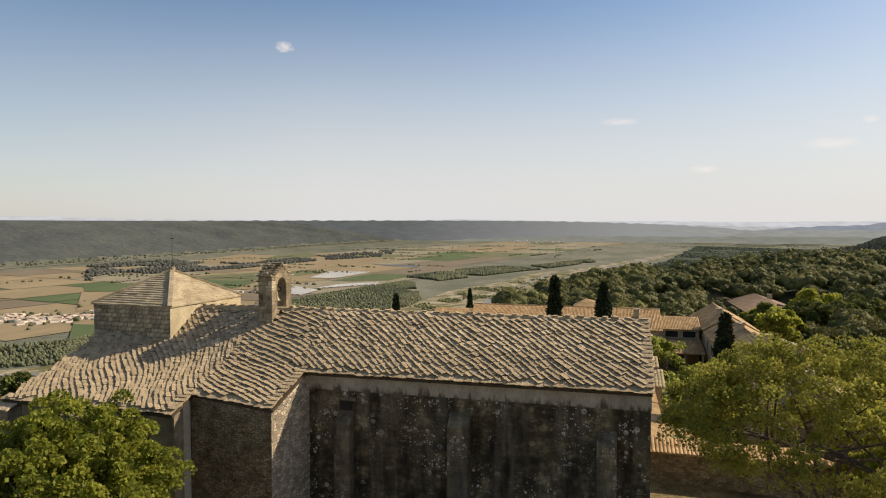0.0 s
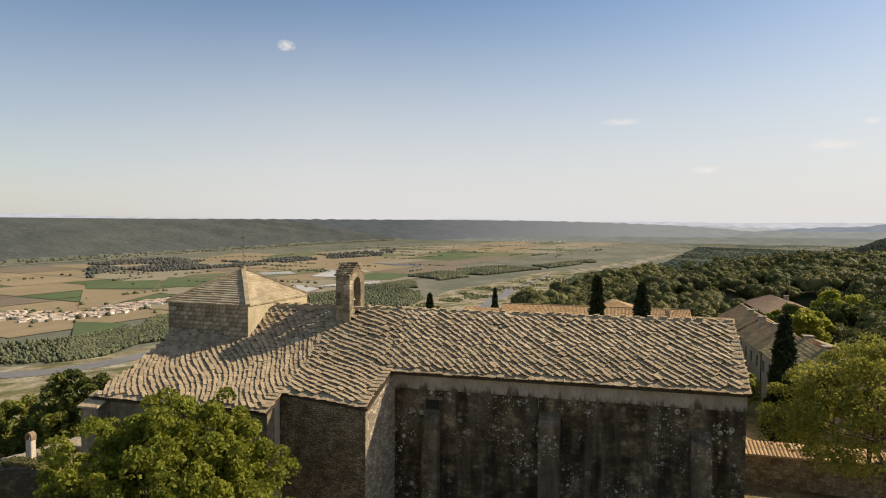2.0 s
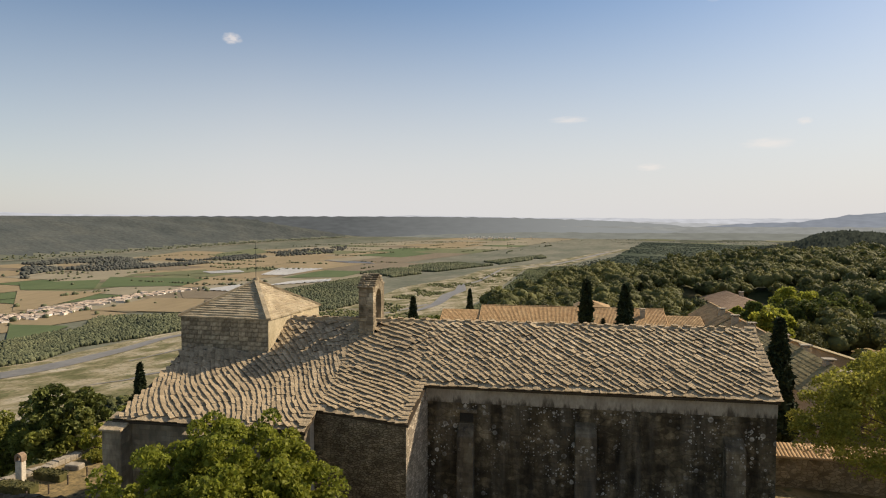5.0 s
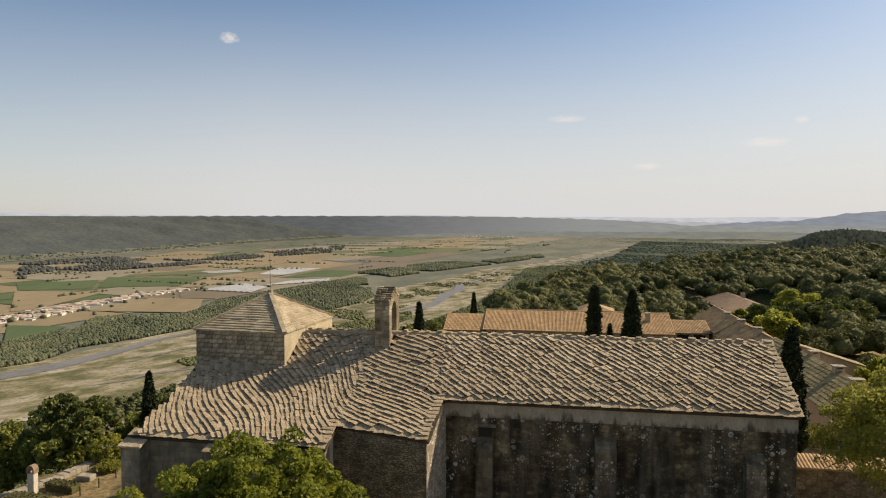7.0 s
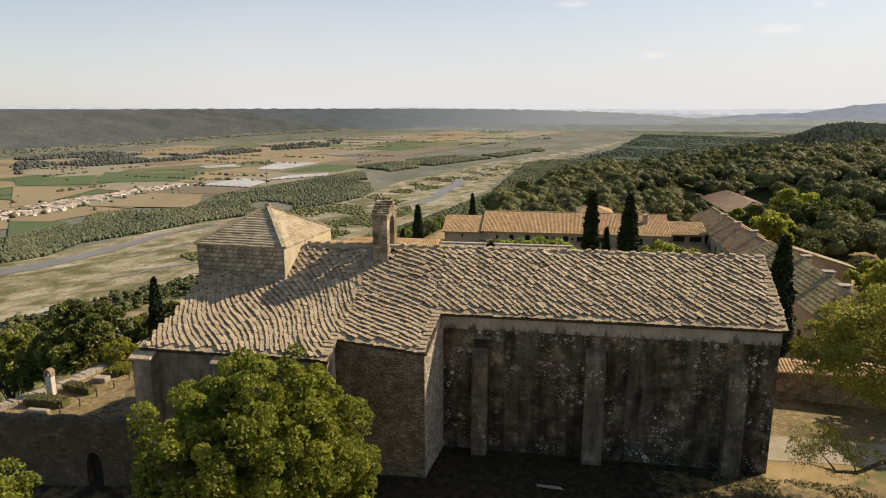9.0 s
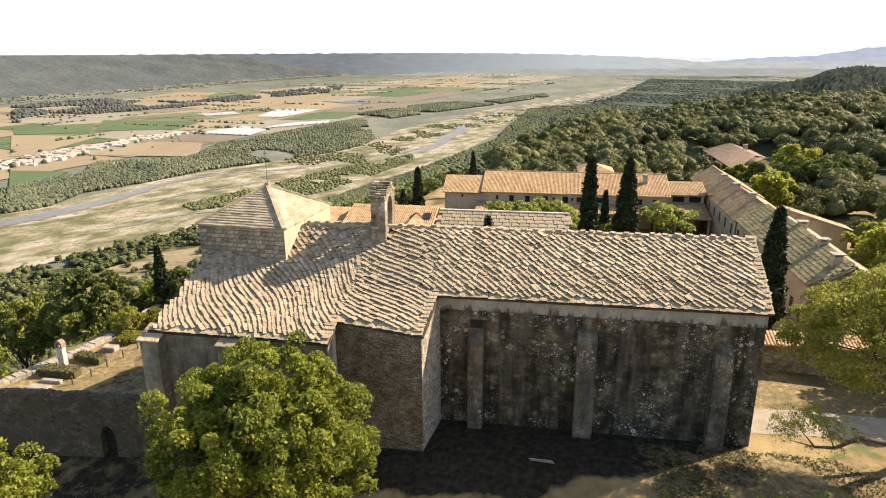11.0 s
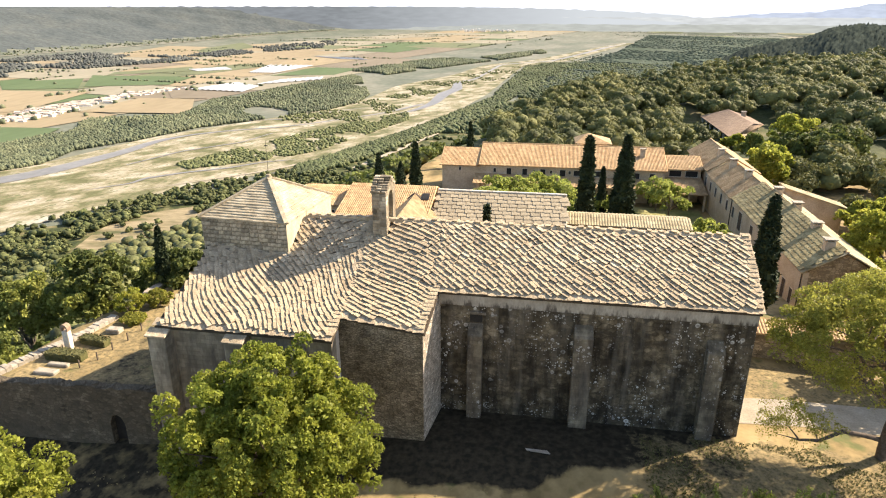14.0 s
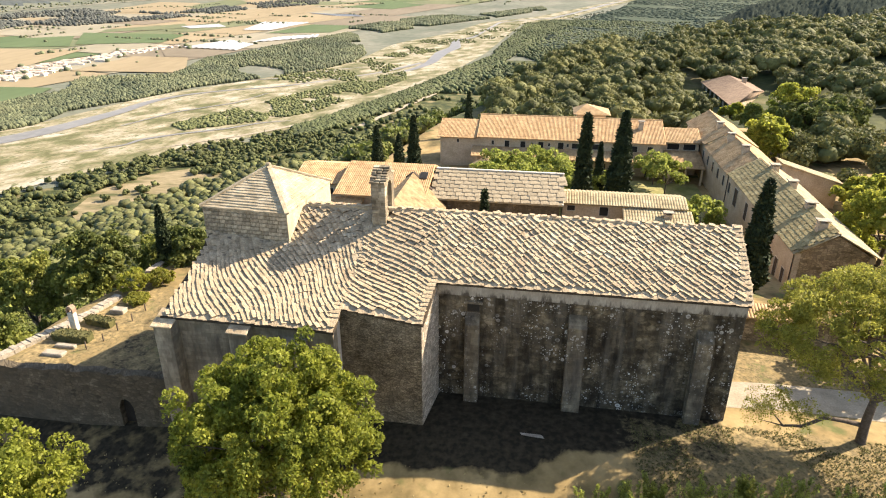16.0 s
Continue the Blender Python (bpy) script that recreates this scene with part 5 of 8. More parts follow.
# roofs: a bed that follows the slope, and slabs in courses
def slope_bed(name, x0, x1, y0, y1, parent, lower=0.16, nx=40, ny=14, warp=lambda x, y: (x, y)):
    vs, fs = [], []
    for i in range(nx + 1):
        for j in range(ny + 1):
            x, y = warp(x0 + (x1 - x0) * i / nx, y0 + (y1 - y0) * j / ny)
            vs.append((x, y, roof_z(x, y) - 0.03))
    m = len(vs)
    vs += [(x, y, z - lower) for x, y, z in vs]
    at = lambda i, j: i * (ny + 1) + j
    for i in range(nx):
        for j in range(ny):
            fs.append((at(i, j), at(i + 1, j), at(i + 1, j + 1), at(i, j + 1)))
            fs.append((m + at(i, j), m + at(i, j + 1), m + at(i + 1, j + 1), m + at(i + 1, j)))
    for i in range(nx):
        fs.append((at(i, 0), m + at(i, 0), m + at(i + 1, 0), at(i + 1, 0)))
        fs.append((at(i, ny), at(i + 1, ny), m + at(i + 1, ny), m + at(i, ny)))
    for j in range(ny):
        fs.append((at(0, j), at(0, j + 1), m + at(0, j + 1), m + at(0, j)))
        fs.append((at(nx, j), m + at(nx, j), m + at(nx, j + 1), at(nx, j + 1)))
    return mpart(name, data_mesh(name, vs, fs, M_BED), parent, "roof of overlapping grey limestone slabs")


def slab_shape(seed, w, d, t, rag=0.12):
    """A rough flagstone with its lower edge at y=0, w wide and d deep; corners cut unevenly."""
    r = random.Random(seed)
    k = lambda s: r.uniform(-s, s)
    out = [(-w / 2 + k(rag * 0.4), k(rag) * 0.5), (-w * 0.1 + k(0.1), -r.uniform(0, rag * 0.35)), (w / 2 + k(rag * 0.4), k(rag) * 0.5), (w / 2 + k(rag * 0.3), d), (-w / 2 + k(rag * 0.3), d)]
    top = [(x, y, t + k(0.015)) for x, y in out]
    low = [(x * 0.9, y + (0.11 if y < d / 2 else 0.0), 0) for x, y in out]
    n = len(out)
    faces = [tuple(range(n)), tuple(range(2 * n - 1, n - 1, -1))] + [(n + i, n + (i + 1) % n, (i + 1) % n, i) for i in range(n)]
    return top + low, faces


def lay_slabs(parent, places, mat, name, seed, limit=300):
    """places: (pose, width) of each slab, the lowest first; those past the limit become one joined mesh."""
    shapes = [slab_shape(seed * 10 + k, 1.0, 0.86, 0.105, 0.1) for k in range(7)]
    meshes = [data_mesh(name, v, f, mat) for v, f in shapes]
    r = random.Random(seed)
    jv, jf = [], []
    for k, (m, w) in enumerate(places):
        s = r.randrange(7)
        m = m @ Matrix.Diagonal((w, r.uniform(0.94, 1.06), r.uniform(0.85, 1.3), 1))
        if k < limit:
            ob = new(name, meshes[s])
            child(ob, parent)
            ob.matrix_basis = m
        else:
            b = len(jv)
            jv += [tuple(m @ Vector(v)) for v in shapes[s][0]]
            jf += [tuple(b + i for i in f) for f in shapes[s][1]]
    if jv:
        mpart("slab_field", data_mesh("slab_field", jv, jf, mat), parent, kind="stuff")


def slab_pose(x, y, turn, lean, lift):
    """A slab on the slope, its row turned in the plane of the roof, its lower edge lifted."""
    e = 0.25
    gx_, gy_ = (roof_z(x + e, y) - roof_z(x - e, y)) / (2 * e), (roof_z(x, y + e) - roof_z(x, y - e)) / (2 * e)
    n = Vector((-gx_, -gy_, 1)).normalized()
    r = (Vector((1, 0, gx_)).normalized() * math.cos(turn) + n.cross(Vector((1, 0, gx_)).normalized()) * math.sin(turn)).normalized()
    u = n.cross(r)
    m = Matrix((r, u, n)).transposed().to_4x4()
    return Matrix.Translation((x, y, roof_z(x, y) + lift)) @ m @ Matrix.Rotation(-lean, 4, "X")


def slope_courses(x0, x1, y0, y1, turn, seed, hole=None, step=0.37, wide=(0.46, 0.84), eave=None, verge=None, bend=0.1):
    """Slabs in rows that run askew down the slope, with a straight row along the eave and, where asked, up the verge."""
    r = random.Random(seed)
    low = eave or (lambda x: y0)
    out = []
    x = x0
    while x < x1 - 0.1:
        w = min(r.uniform(*wide), max(x1 - x, 0.3))
        y = low(x + w / 2)
        if not (hole and hole(x + w / 2, y)):
            out.append((slab_pose(x + w / 2, y + r.uniform(-0.04, 0.04), r.uniform(-0.05, 0.05), 0.06, 0.05), w))
        x += w
    if verge:
        y = low(x1) + 0.35
        while y < y1:
            w = r.uniform(0.5, 0.85)
            out.append((slab_pose(verge(y) - w / 2 + r.uniform(-0.03, 0.03), y, r.uniform(-0.06, 0.06), 0.14, 0.14), w))
            y += r.uniform(0.34, 0.44)
    c, s = math.cos(turn), math.sin(turn)
    long = (x1 - x0) + (y1 - y0) * 1.2
    cx, cy = (x0 + x1) / 2, (y0 + y1) / 2
    k = 1 / math.sqrt(1 + 0.5 ** 2)
    rows = int(long / step) + 2
    some = []
    for i in range(-rows, rows):
        p = -long * 1.2 + r.uniform(0, 0.6)
        sway = r.uniform(-0.03, 0.03)
        while p < long * 1.2:
            w = r.uniform(*wide)
            phase = (p + w / 2) * 0.62 + i * step * 0.35
            q = i * step + sway + r.uniform(-0.02, 0.02) + bend * math.sin(phase)
            x = cx + (p + w / 2) * c - q * s
            y = cy + ((p + w / 2) * s + q * c) * k
            side = (verge(y) - 0.55) if verge else x1 - w * 0.38
            if x0 + w * 0.42 < x < side and low(x) + 0.22 < y < y1 and not (hole and hole(x, y)):
                lean = 0.275 + r.uniform(-0.05, 0.05)
                some.append((slab_pose(x, y, turn + math.atan(bend * 0.62 * math.cos(phase)) + r.uniform(-0.055, 0.055), lean, 0.16 + r.uniform(0, 0.05)), w * 0.965))
            p += w
    some.sort(key=lambda a: a[0].translation.y)
    return out + some


def arm_warp(x, y):
    """Draws the square plan of the arm's roof out to its skewed corner."""
    f = max(0.0, (x + 26.2) / 6.3)
    return x + 0.12 * (y - 37.3) * f * (y < 41.5) + 0.5 * f * (y >= 41.5), y - 0.78 * f * max(0.0, 1 - (y - 38.05) / 4.0)


nave_roof = slope_bed("nave_roof", -25.4, 3.3, EAVE_Y + 0.1, RIDGE_Y, church)
b = bmesh.new()
prism(b, [(RIDGE_Y, 14.28), (53.2, 10.8), (53.2, 10.6), (RIDGE_Y, 14.06)], "x", -31.9, 3.3)
part("back_slope", b, M_SLAB, church)
belfry_foot = lambda x, y: -25.8 < x < -24.3 and y > 45.4
lay_slabs(nave_roof, slope_courses(-20.35, 3.42, EAVE_Y - 0.05, RIDGE_Y - 0.4, -0.74, 21, belfry_foot, verge=lambda y: 3.45), M_SLAB, "roof_slab", 3)
arm_roof = slope_bed("transept_roof", -39.6, -19.88, 38.05, RIDGE_Y - 0.02, church, nx=60, ny=20, warp=arm_warp)
fringe = slope_bed("apse_roof", -39.6, -26.1, 35.85, 38.05, church, nx=30, ny=5)
tower_foot = lambda x, y: (x < -32.3 and y > 43.7 - 0.07 * (x + 32.3)) or belfry_foot(x, y)
arm_side = lambda y: -19.88 + 0.124 * (min(y, 41.4) - 37.3)
lay_slabs(arm_roof, slope_courses(-26.4, -19.85, 37.85, RIDGE_Y - 0.4, -0.56, 22, lambda x, y: tower_foot(x, y), eave=lambda x: 37.9 - 0.117 * (x + 26.4), verge=arm_side, bend=0.28), M_SLAB, "roof_slab", 4)
lay_slabs(fringe, slope_courses(-39.75, -26.15, 35.75, RIDGE_Y - 0.35, -0.98, 23, tower_foot, verge=lambda y: -26.1 if y < 38.3 else -25.6, bend=0.34), M_SLAB, "roof_slab", 5)
# ridge stones
rr = random.Random(8)
x = -31.6
ridge = box_part("ridge_course", M_SLAB, church, -31.6, 3.35, RIDGE_Y - 0.28, RIDGE_Y + 0.28, 14.1, 14.45, 0.06, "row of bedded ridge stones")
while x < 3.2:
    w = rr.uniform(0.3, 0.5)
    if not (-25.9 < x + w / 2 < -24.2):
        v, f = slab_shape(rr.randrange(999), w, 0.46, rr.uniform(0.1, 0.2), 0.14)
        ob = mpart("ridge_stone", data_mesh("ridge_stone", v, f, M_SLAB), ridge)
        ob.matrix_basis = Matrix.Translation((x + w / 2, RIDGE_Y - 0.25, 14.40)) @ Matrix.Rotation(rr.uniform(-0.3, 0.3), 4, "Z") @ Matrix.Rotation(rr.uniform(-0.15, 0.15), 4, "Y")
    x += w + rr.uniform(0.3, 0.65)

# the square tower over the crossing
TX0, TX1, TY0, TY1, TTOP = -39.9, -32.3, 43.8, 52.6, 14.58
SKEW = Matrix.Translation((TX1, TY0, 0)) @ Matrix.Rotation(-0.075, 4, "Z") @ Matrix.Translation((-TX1, -TY0, 0))
b = prism(bmesh.new(), [(TX0, TY0), (TX1, TY0), (TX1, TY1), (TX0, TY1)], "z", 2.0, TTOP)
b.transform(SKEW)
tower = part("tower", b, M_TOWER, church, "low square crossing tower of coursed limestone")
br = random.Random(14)
bmeshes = []
for k in range(5):
    b = block(bmesh.new(), -0.5, 0.5, -0.5, 0.5, -0.5, 0.5, 0.06)
    me = bpy.data.meshes.new("tower_block")
    b.to_mesh(me)
    b.free()
    me.materials.append(M_TOWERBLOCK)
    bmeshes.append(me)


def stone_face(parent, along_x, fixed, a0, a1, z0f, z1, course=0.33, depth=0.05):
    z = z1
    while z > z0f(a0) - 0.6 or z > z0f(a1) - 0.6:
        h = course * br.uniform(0.85, 1.15)
        a = a0
        while a < a1 - 0.05:
            w = min(br.uniform(0.35, 0.85), a1 - a)
            if a1 - a - w < 0.25:
                w = a1 - a
            mid = a + w / 2
            if z > z0f(mid) - 0.35:
                ob = new("wall_block", br.choice(bmeshes))
                child(ob, parent)
                dep = depth * br.uniform(0.5, 1.4) * 2
                place = (mid, fixed, z - h / 2) if along_x else (fixed, mid, z - h / 2)
                size = (w - 0.025, dep, h - 0.025, 1) if along_x else (dep, w - 0.025, h - 0.025, 1)
                ob.matrix_basis = SKEW @ Matrix.Translation(place) @ Matrix.Diagonal(size)
            a += w
        z -= h


stone_face(tower, True, TY0, TX0, TX1, lambda a: 11.6, TTOP - 0.02)
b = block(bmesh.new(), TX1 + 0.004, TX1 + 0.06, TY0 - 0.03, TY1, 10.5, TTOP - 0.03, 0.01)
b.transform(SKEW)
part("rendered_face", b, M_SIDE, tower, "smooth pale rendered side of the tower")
APEX = Vector((-35.45, 48.3, 17.12))
b = bmesh.new()
STEPS = 17
tr = random.Random(6)
over = 0.16
corners = [SKEW @ Vector((TX0 - over, TY0 - over, TTOP)), SKEW @ Vector((TX1 + over, TY0 - over, TTOP)), SKEW @ Vector((TX1 + over, TY1 + over, TTOP)), SKEW @ Vector((TX0 - over, TY1 + over, TTOP))]
for s in range(STEPS):
    f0, f1 = s / STEPS, min((s + 1.35) / STEPS, 1.0)
    for q in range(4):
        a0, a1 = corners[q], corners[(q + 1) % 4]
        lo0, lo1 = a0.lerp(APEX, f0), a1.lerp(APEX, f0)
        hi0, hi1 = a0.lerp(APEX, f1), a1.lerp(APEX, f1)
        length = (lo1 - lo0).length
        n = max(int(length / 0.7), 1)
        cuts = sorted([0, 1] + [(i + tr.uniform(-0.25, 0.25)) / n for i in range(1, n)])
        for c0, c1 in zip(cuts[:-1], cuts[1:]):
            up = Vector((0, 0, 0.10 + tr.uniform(-0.015, 0.02)))
            p = [lo0.lerp(lo1, c0), lo0.lerp(lo1, c1), hi0.lerp(hi1, c1), hi0.lerp(hi1, c0)]
            outw = ((lo0 + lo1) / 2 - APEX)
            outw.z = 0
            outw = outw.normalized() * tr.uniform(-0.03, 0.03)
            top = [b.verts.new(p[0] + up + outw), b.verts.new(p[1] + up + outw), b.verts.new(p[2] + Vector((0, 0, 0.02))), b.verts.new(p[3] + Vector((0, 0, 0.02)))]
            low = [b.verts.new(p[0] + outw - Vector((0, 0, 0.02))), b.verts.new(p[1] + outw - Vector((0, 0, 0.02)))]
            b.faces.new(top)
            b.faces.new((low[0], low[1], top[1], top[0]))
            b.faces.new((low[0], top[0], top[3]))
            b.faces.new((low[1], top[2], top[1]))
tower_roof = part("tower_roof", b, M_SLABT, church, "hipped roof of thin pale stone courses")
for q in range(4):
    a0 = corners[q] + Vector((0, 0, 0.1))
    n = 12
    for i in range(n):
        b = bmesh.new()
        c = a0.lerp(APEX + Vector((0, 0, 0.1)), (i + 0.5) / n)
        m = look(c, APEX + Vector((0, 0, 0.1)))
        bmesh.ops.create_cube(b, size=1.0, matrix=m @ Matrix.Rotation(tr.uniform(-0.1, 0.1), 4, "Z") @ Matrix.Diagonal((0.34, 0.16, (APEX - a0).length / n * 0.98, 1)))
        part("hip_stone", b, M_SLABT, tower_roof)
b = bmesh.new()
bmesh.ops.create_cone(b, cap_ends=True, segments=10, radius1=0.3, radius2=0.2, depth=0.3, matrix=Matrix.Translation(APEX + Vector((0, 0, 0.15))))
part("finial", b, M_SLABT, church)
rod = empty("lightning_rod", APEX + Vector((0, 0, 0.3)), "thin dark iron weathervane rod on the tower roof", "weathervane")
b = bmesh.new()
bmesh.ops.create_cone(b, cap_ends=True, segments=8, radius1=0.022, radius2=0.014, depth=3.0, matrix=Matrix.Translation(APEX + Vector((0, 0, 1.75))))
part("pole", b, M_METAL, rod)
part("vane", block(bmesh.new(), APEX.x - 0.16, APEX.x + 0.16, APEX.y - 0.012, APEX.y + 0.012, APEX.z + 2.72, APEX.z + 2.78), M_METAL, rod)

# the bell gable
BX0, BX1, BY0, BY1 = -25.62, -24.5, 45.6, 48.75
mid = (BY0 + BY1) / 2
outer = [(BY0, 12.4), (BY1, 12.4), (BY1, 17.05), (BY1 - 0.45, 17.2), (mid + 0.45, 17.65), (mid, 17.8), (mid - 0.45, 17.65), (BY0 + 0.45, 17.2), (BY0, 17.05)]
arch = [(mid - 0.74, 14.3), (mid + 0.74, 14.3), (mid + 0.74, 16.1)] + [(mid + 0.74 * math.cos(a), 16.1 + 0.74 * math.sin(a)) for a in np.linspace(0.3, math.pi - 0.3, 7)] + [(mid - 0.74, 16.1)]
b = bmesh.new()
for xx in (BX0, BX1):
    vo = [b.verts.new((xx, u, v)) for u, v in outer]
    va = [b.verts.new((xx, u, v)) for u, v in arch]
    es = [b.edges.new((vo[i], vo[(i + 1) % len(vo)])) for i in range(len(vo))] + [b.edges.new((va[i], va[(i + 1) % len(va)])) for i in range(len(va))]
    bmesh.ops.triangle_fill(b, use_beauty=True, edges=es)
b.verts.ensure_lookup_table()
no_, na_ = len(outer), len(arch)
for base, k in ((0, no_), (no_, na_)):
    for i in range(k):
        j = (i + 1) % k
        b.faces.new((b.verts[base + i], b.verts[base + j], b.verts[no_ + na_ + base + j], b.verts[no_ + na_ + base + i]))
bmesh.ops.recalc_face_normals(b, faces=b.faces)
belfry = part("bell_gable", b, M_TOWER, church, "small stone bell gable with one arched opening")
# stepped stones on its gable top, and quoins up its edges
cr = random.Random(77)
for course in range(7):
    reach = 1.75 - course * 0.24
    z = 17.0 + course * 0.145
    for side in (-1, 1):
        for x0 in np.arange(BX0 - 0.12, BX1, 0.46):
            w = cr.uniform(0.34, 0.47)
            y1 = mid + side * (reach + cr.uniform(-0.08, 0.09))
            y0 = mid + side * max(reach - 0.62, 0.0)
            b = block(bmesh.new(), x0, x0 + w, min(y0, y1), max(y0, y1), z + cr.uniform(-0.02, 0.02), z + cr.uniform(0.10, 0.15), 0.025)
            part("coping_stone", b, M_TOWERBLOCK, belfry)
qr = random.Random(5)
for ex, ey, sx, sy in ((BX0, BY0, 1, 1), (BX1, BY0, -1, 1)):
    z = 12.6
    while z < 16.9:
        h = qr.uniform(0.24, 0.36)
        w = qr.uniform(0.3, 0.62)
        b = block(bmesh.new(), min(ex - sx * 0.03, ex + sx * w), max(ex - sx * 0.03, ex + sx * w), ey - 0.03, ey + qr.uniform(0.3, 0.7), z, z + h - 0.03, 0.03)
        part("quoin", b, M_TOWERBLOCK, belfry)
        z += h

# the bell in its arch
bell = empty("church_bell", ((BX0 + BX1) / 2, mid, 14.3), "small dark bronze bell hung in the stone arch", "bell")
profile = [(0.0, 0.78), (0.12, 0.76), (0.2, 0.66), (0.23, 0.42), (0.29, 0.2), (0.4, 0.04), (0.42, 0.0), (0.36, 0.0)]
bv, bf = [], []
for k in range(16):
    a = k * math.pi / 8
    bv += [((BX0 + BX1) / 2 + r_ * math.cos(a), mid + r_ * math.sin(a), 14.95 + z_) for r_, z_ in profile]
for k in range(16):
    for i in range(len(profile) - 1):
        a, c = k * len(profile) + i, ((k + 1) % 16) * len(profile) + i
        bf.append((a, c, c + 1, a + 1))
mpart("bell_body", data_mesh("bell_body", bv, bf, M_BRONZE, True), bell)
part("yoke", block(bmesh.new(), (BX0 + BX1) / 2 - 0.12, (BX0 + BX1) / 2 + 0.12, mid - 0.76, mid + 0.76, 15.72, 15.96, 0.04), M_WOODWORK, bell)

# ---- priory buildings behind the church ----
def ribbed_roof(name, parent, a, b, c, d, mat, pitch=0.26, height=0.06, label="", edge=0.12):
    """Canal-tile slope over eave a-b and ridge d-c: rounded ribs from eave to ridge, in overlapping lengths."""
    a, b, c, d = (Vector(p) for p in (a, b, c, d))
    n = max(int((b - a).length / pitch), 3)
    up = (b - a).cross(d - a).normalized()
    if up.z < 0:
        up = -up
    rows_n = max(int((d - a).length / 0.8), 2)
    verts, polys = [], []
    prof = [(0.0, 0.0), (0.2, 0.75), (0.45, 1.0), (0.7, 0.75), (0.9, 0.0)]
    for i in range(n):
        for j in range(rows_n):
            f0, f1 = j / rows_n, (j + 1.12) / rows_n
            base = len(verts)
            for f, lift in ((f0, 0.028), (min(f1, 1.0), 0.0)):
                l0, l1 = a.lerp(d, f), b.lerp(c, f)
                for s, hh in prof:
                    verts.append(tuple(l0.lerp(l1, (i + s) / n) + up * (hh * height + lift)))
            polys += [(base + k, base + k + 1, base + 6 + k, base + 5 + k) for k in range(4)]
    base = len(verts)
    for p in (a, b, c, d):
        verts.append(tuple(p + up * 0.01))
    for p in (a, b, c, d):
        verts.append(tuple(p - up * edge))
    polys += [(base, base + 1, base + 2, base + 3), (base + 4, base + 7, base + 6, base + 5)] + [(base + k, base + 4 + k, base + 4 + (k + 1) % 4, base + (k + 1) % 4) for k in range(4)]
    return mpart(name, array_mesh(name, np.array(verts), np.array(polys), mat), parent, label)


def window_part(parent, x0, x1, y, z0, z1, frame_mat=M_WOODWORK, deep=0.22):
    """A framed dark window set into a wall face that looks to -y."""
    w = part("window", block(bmesh.new(), x0, x1, y - 0.004, y + deep, z0, z1), M_DARK, parent)
    f = 0.06
    for q in ((x0 - f, x0, z0 - f, z1 + f), (x1, x1 + f, z0 - f, z1 + f), (x0, x1, z1, z1 + f), (x0, x1, z0 - f, z0)):
        part("window_frame", block(bmesh.new(), q[0], q[1], y - 0.05, y + 0.02, q[2], q[3]), M_QUOIN, w)


def side_window(parent, x, y0, y1, z0, z1, mat=M_DARK):
    """The same in a wall face that looks to -x."""
    w = part("window", block(bmesh.new(), x - 0.004, x + 0.2, y0, y1, z0, z1), mat, parent)
    f = 0.07
    for q in ((y0 - f, y0, z0 - f, z1 + f), (y1, y1 + f, z0 - f, z1 + f), (y0, y1, z1, z1 + f)):
        part("window_frame", block(bmesh.new(), x - 0.05, x + 0.02, q[0], q[1], q[2], q[3]), M_QUOIN, w)


def chimney(parent, x, y, z, w=0.9, d=0.7, h=1.1):
    c = box_part("chimney", M_PLASTER, parent, x - w / 2, x + w / 2, y - d / 2, y + d / 2, z - 0.8, z + h, 0.03, "small rendered chimney with a stone cap")
    for sx in (-1, 1):
        part("cap_leg", block(bmesh.new(), x + sx * w * 0.38 - 0.07, x + sx * w * 0.38 + 0.07, y - d / 2, y + d / 2, z + h, z + h + 0.22), M_PLASTER, c)
    part("chimney_cap", block(bmesh.new(), x - w * 0.66, x + w * 0.66, y - d * 0.66, y + d * 0.66, z + h + 0.22, z + h + 0.34, 0.02), M_STONEPALE, c)


# the long wing across the courtyard
wing = empty("long_wing", (-8, 126, -4.5), "long two-storey priory wing with terracotta tile roof", "building")
box_part("wall", M_PLASTER, wing, -25.0, 10.2, 122.7, 136.0, -5.5, 2.0)
ribbed_roof("front_roof", wing, (-25.6, 122.1, 2.0), (10.6, 122.1, 2.0), (10.6, 129.6, 5.0), (-25.6, 129.6, 5.0), M_TILE, label="terracotta canal-tile slope")
ribbed_roof("back_roof", wing, (10.6, 137.0, 2.0), (-25.6, 137.0, 2.0), (-25.6, 129.6, 5.0), (10.6, 129.6, 5.0), M_TILE, 0.5)
g = prism(bmesh.new(), [(122.7, 1.9), (136.2, 1.9), (129.6, 4.8)], "x", -25.0, -24.6)
part("gable", g, M_PLASTER, wing)
g = prism(bmesh.new(), [(122.7, 1.9), (136.2, 1.9), (129.6, 4.8)], "x", 9.8, 10.2)
part("gable", g, M_PLASTER, wing)
part("ridge_tiles", block(bmesh.new(), -25.7, 10.7, 129.45, 129.75, 4.98, 5.14, 0.05), M_TILE, wing)
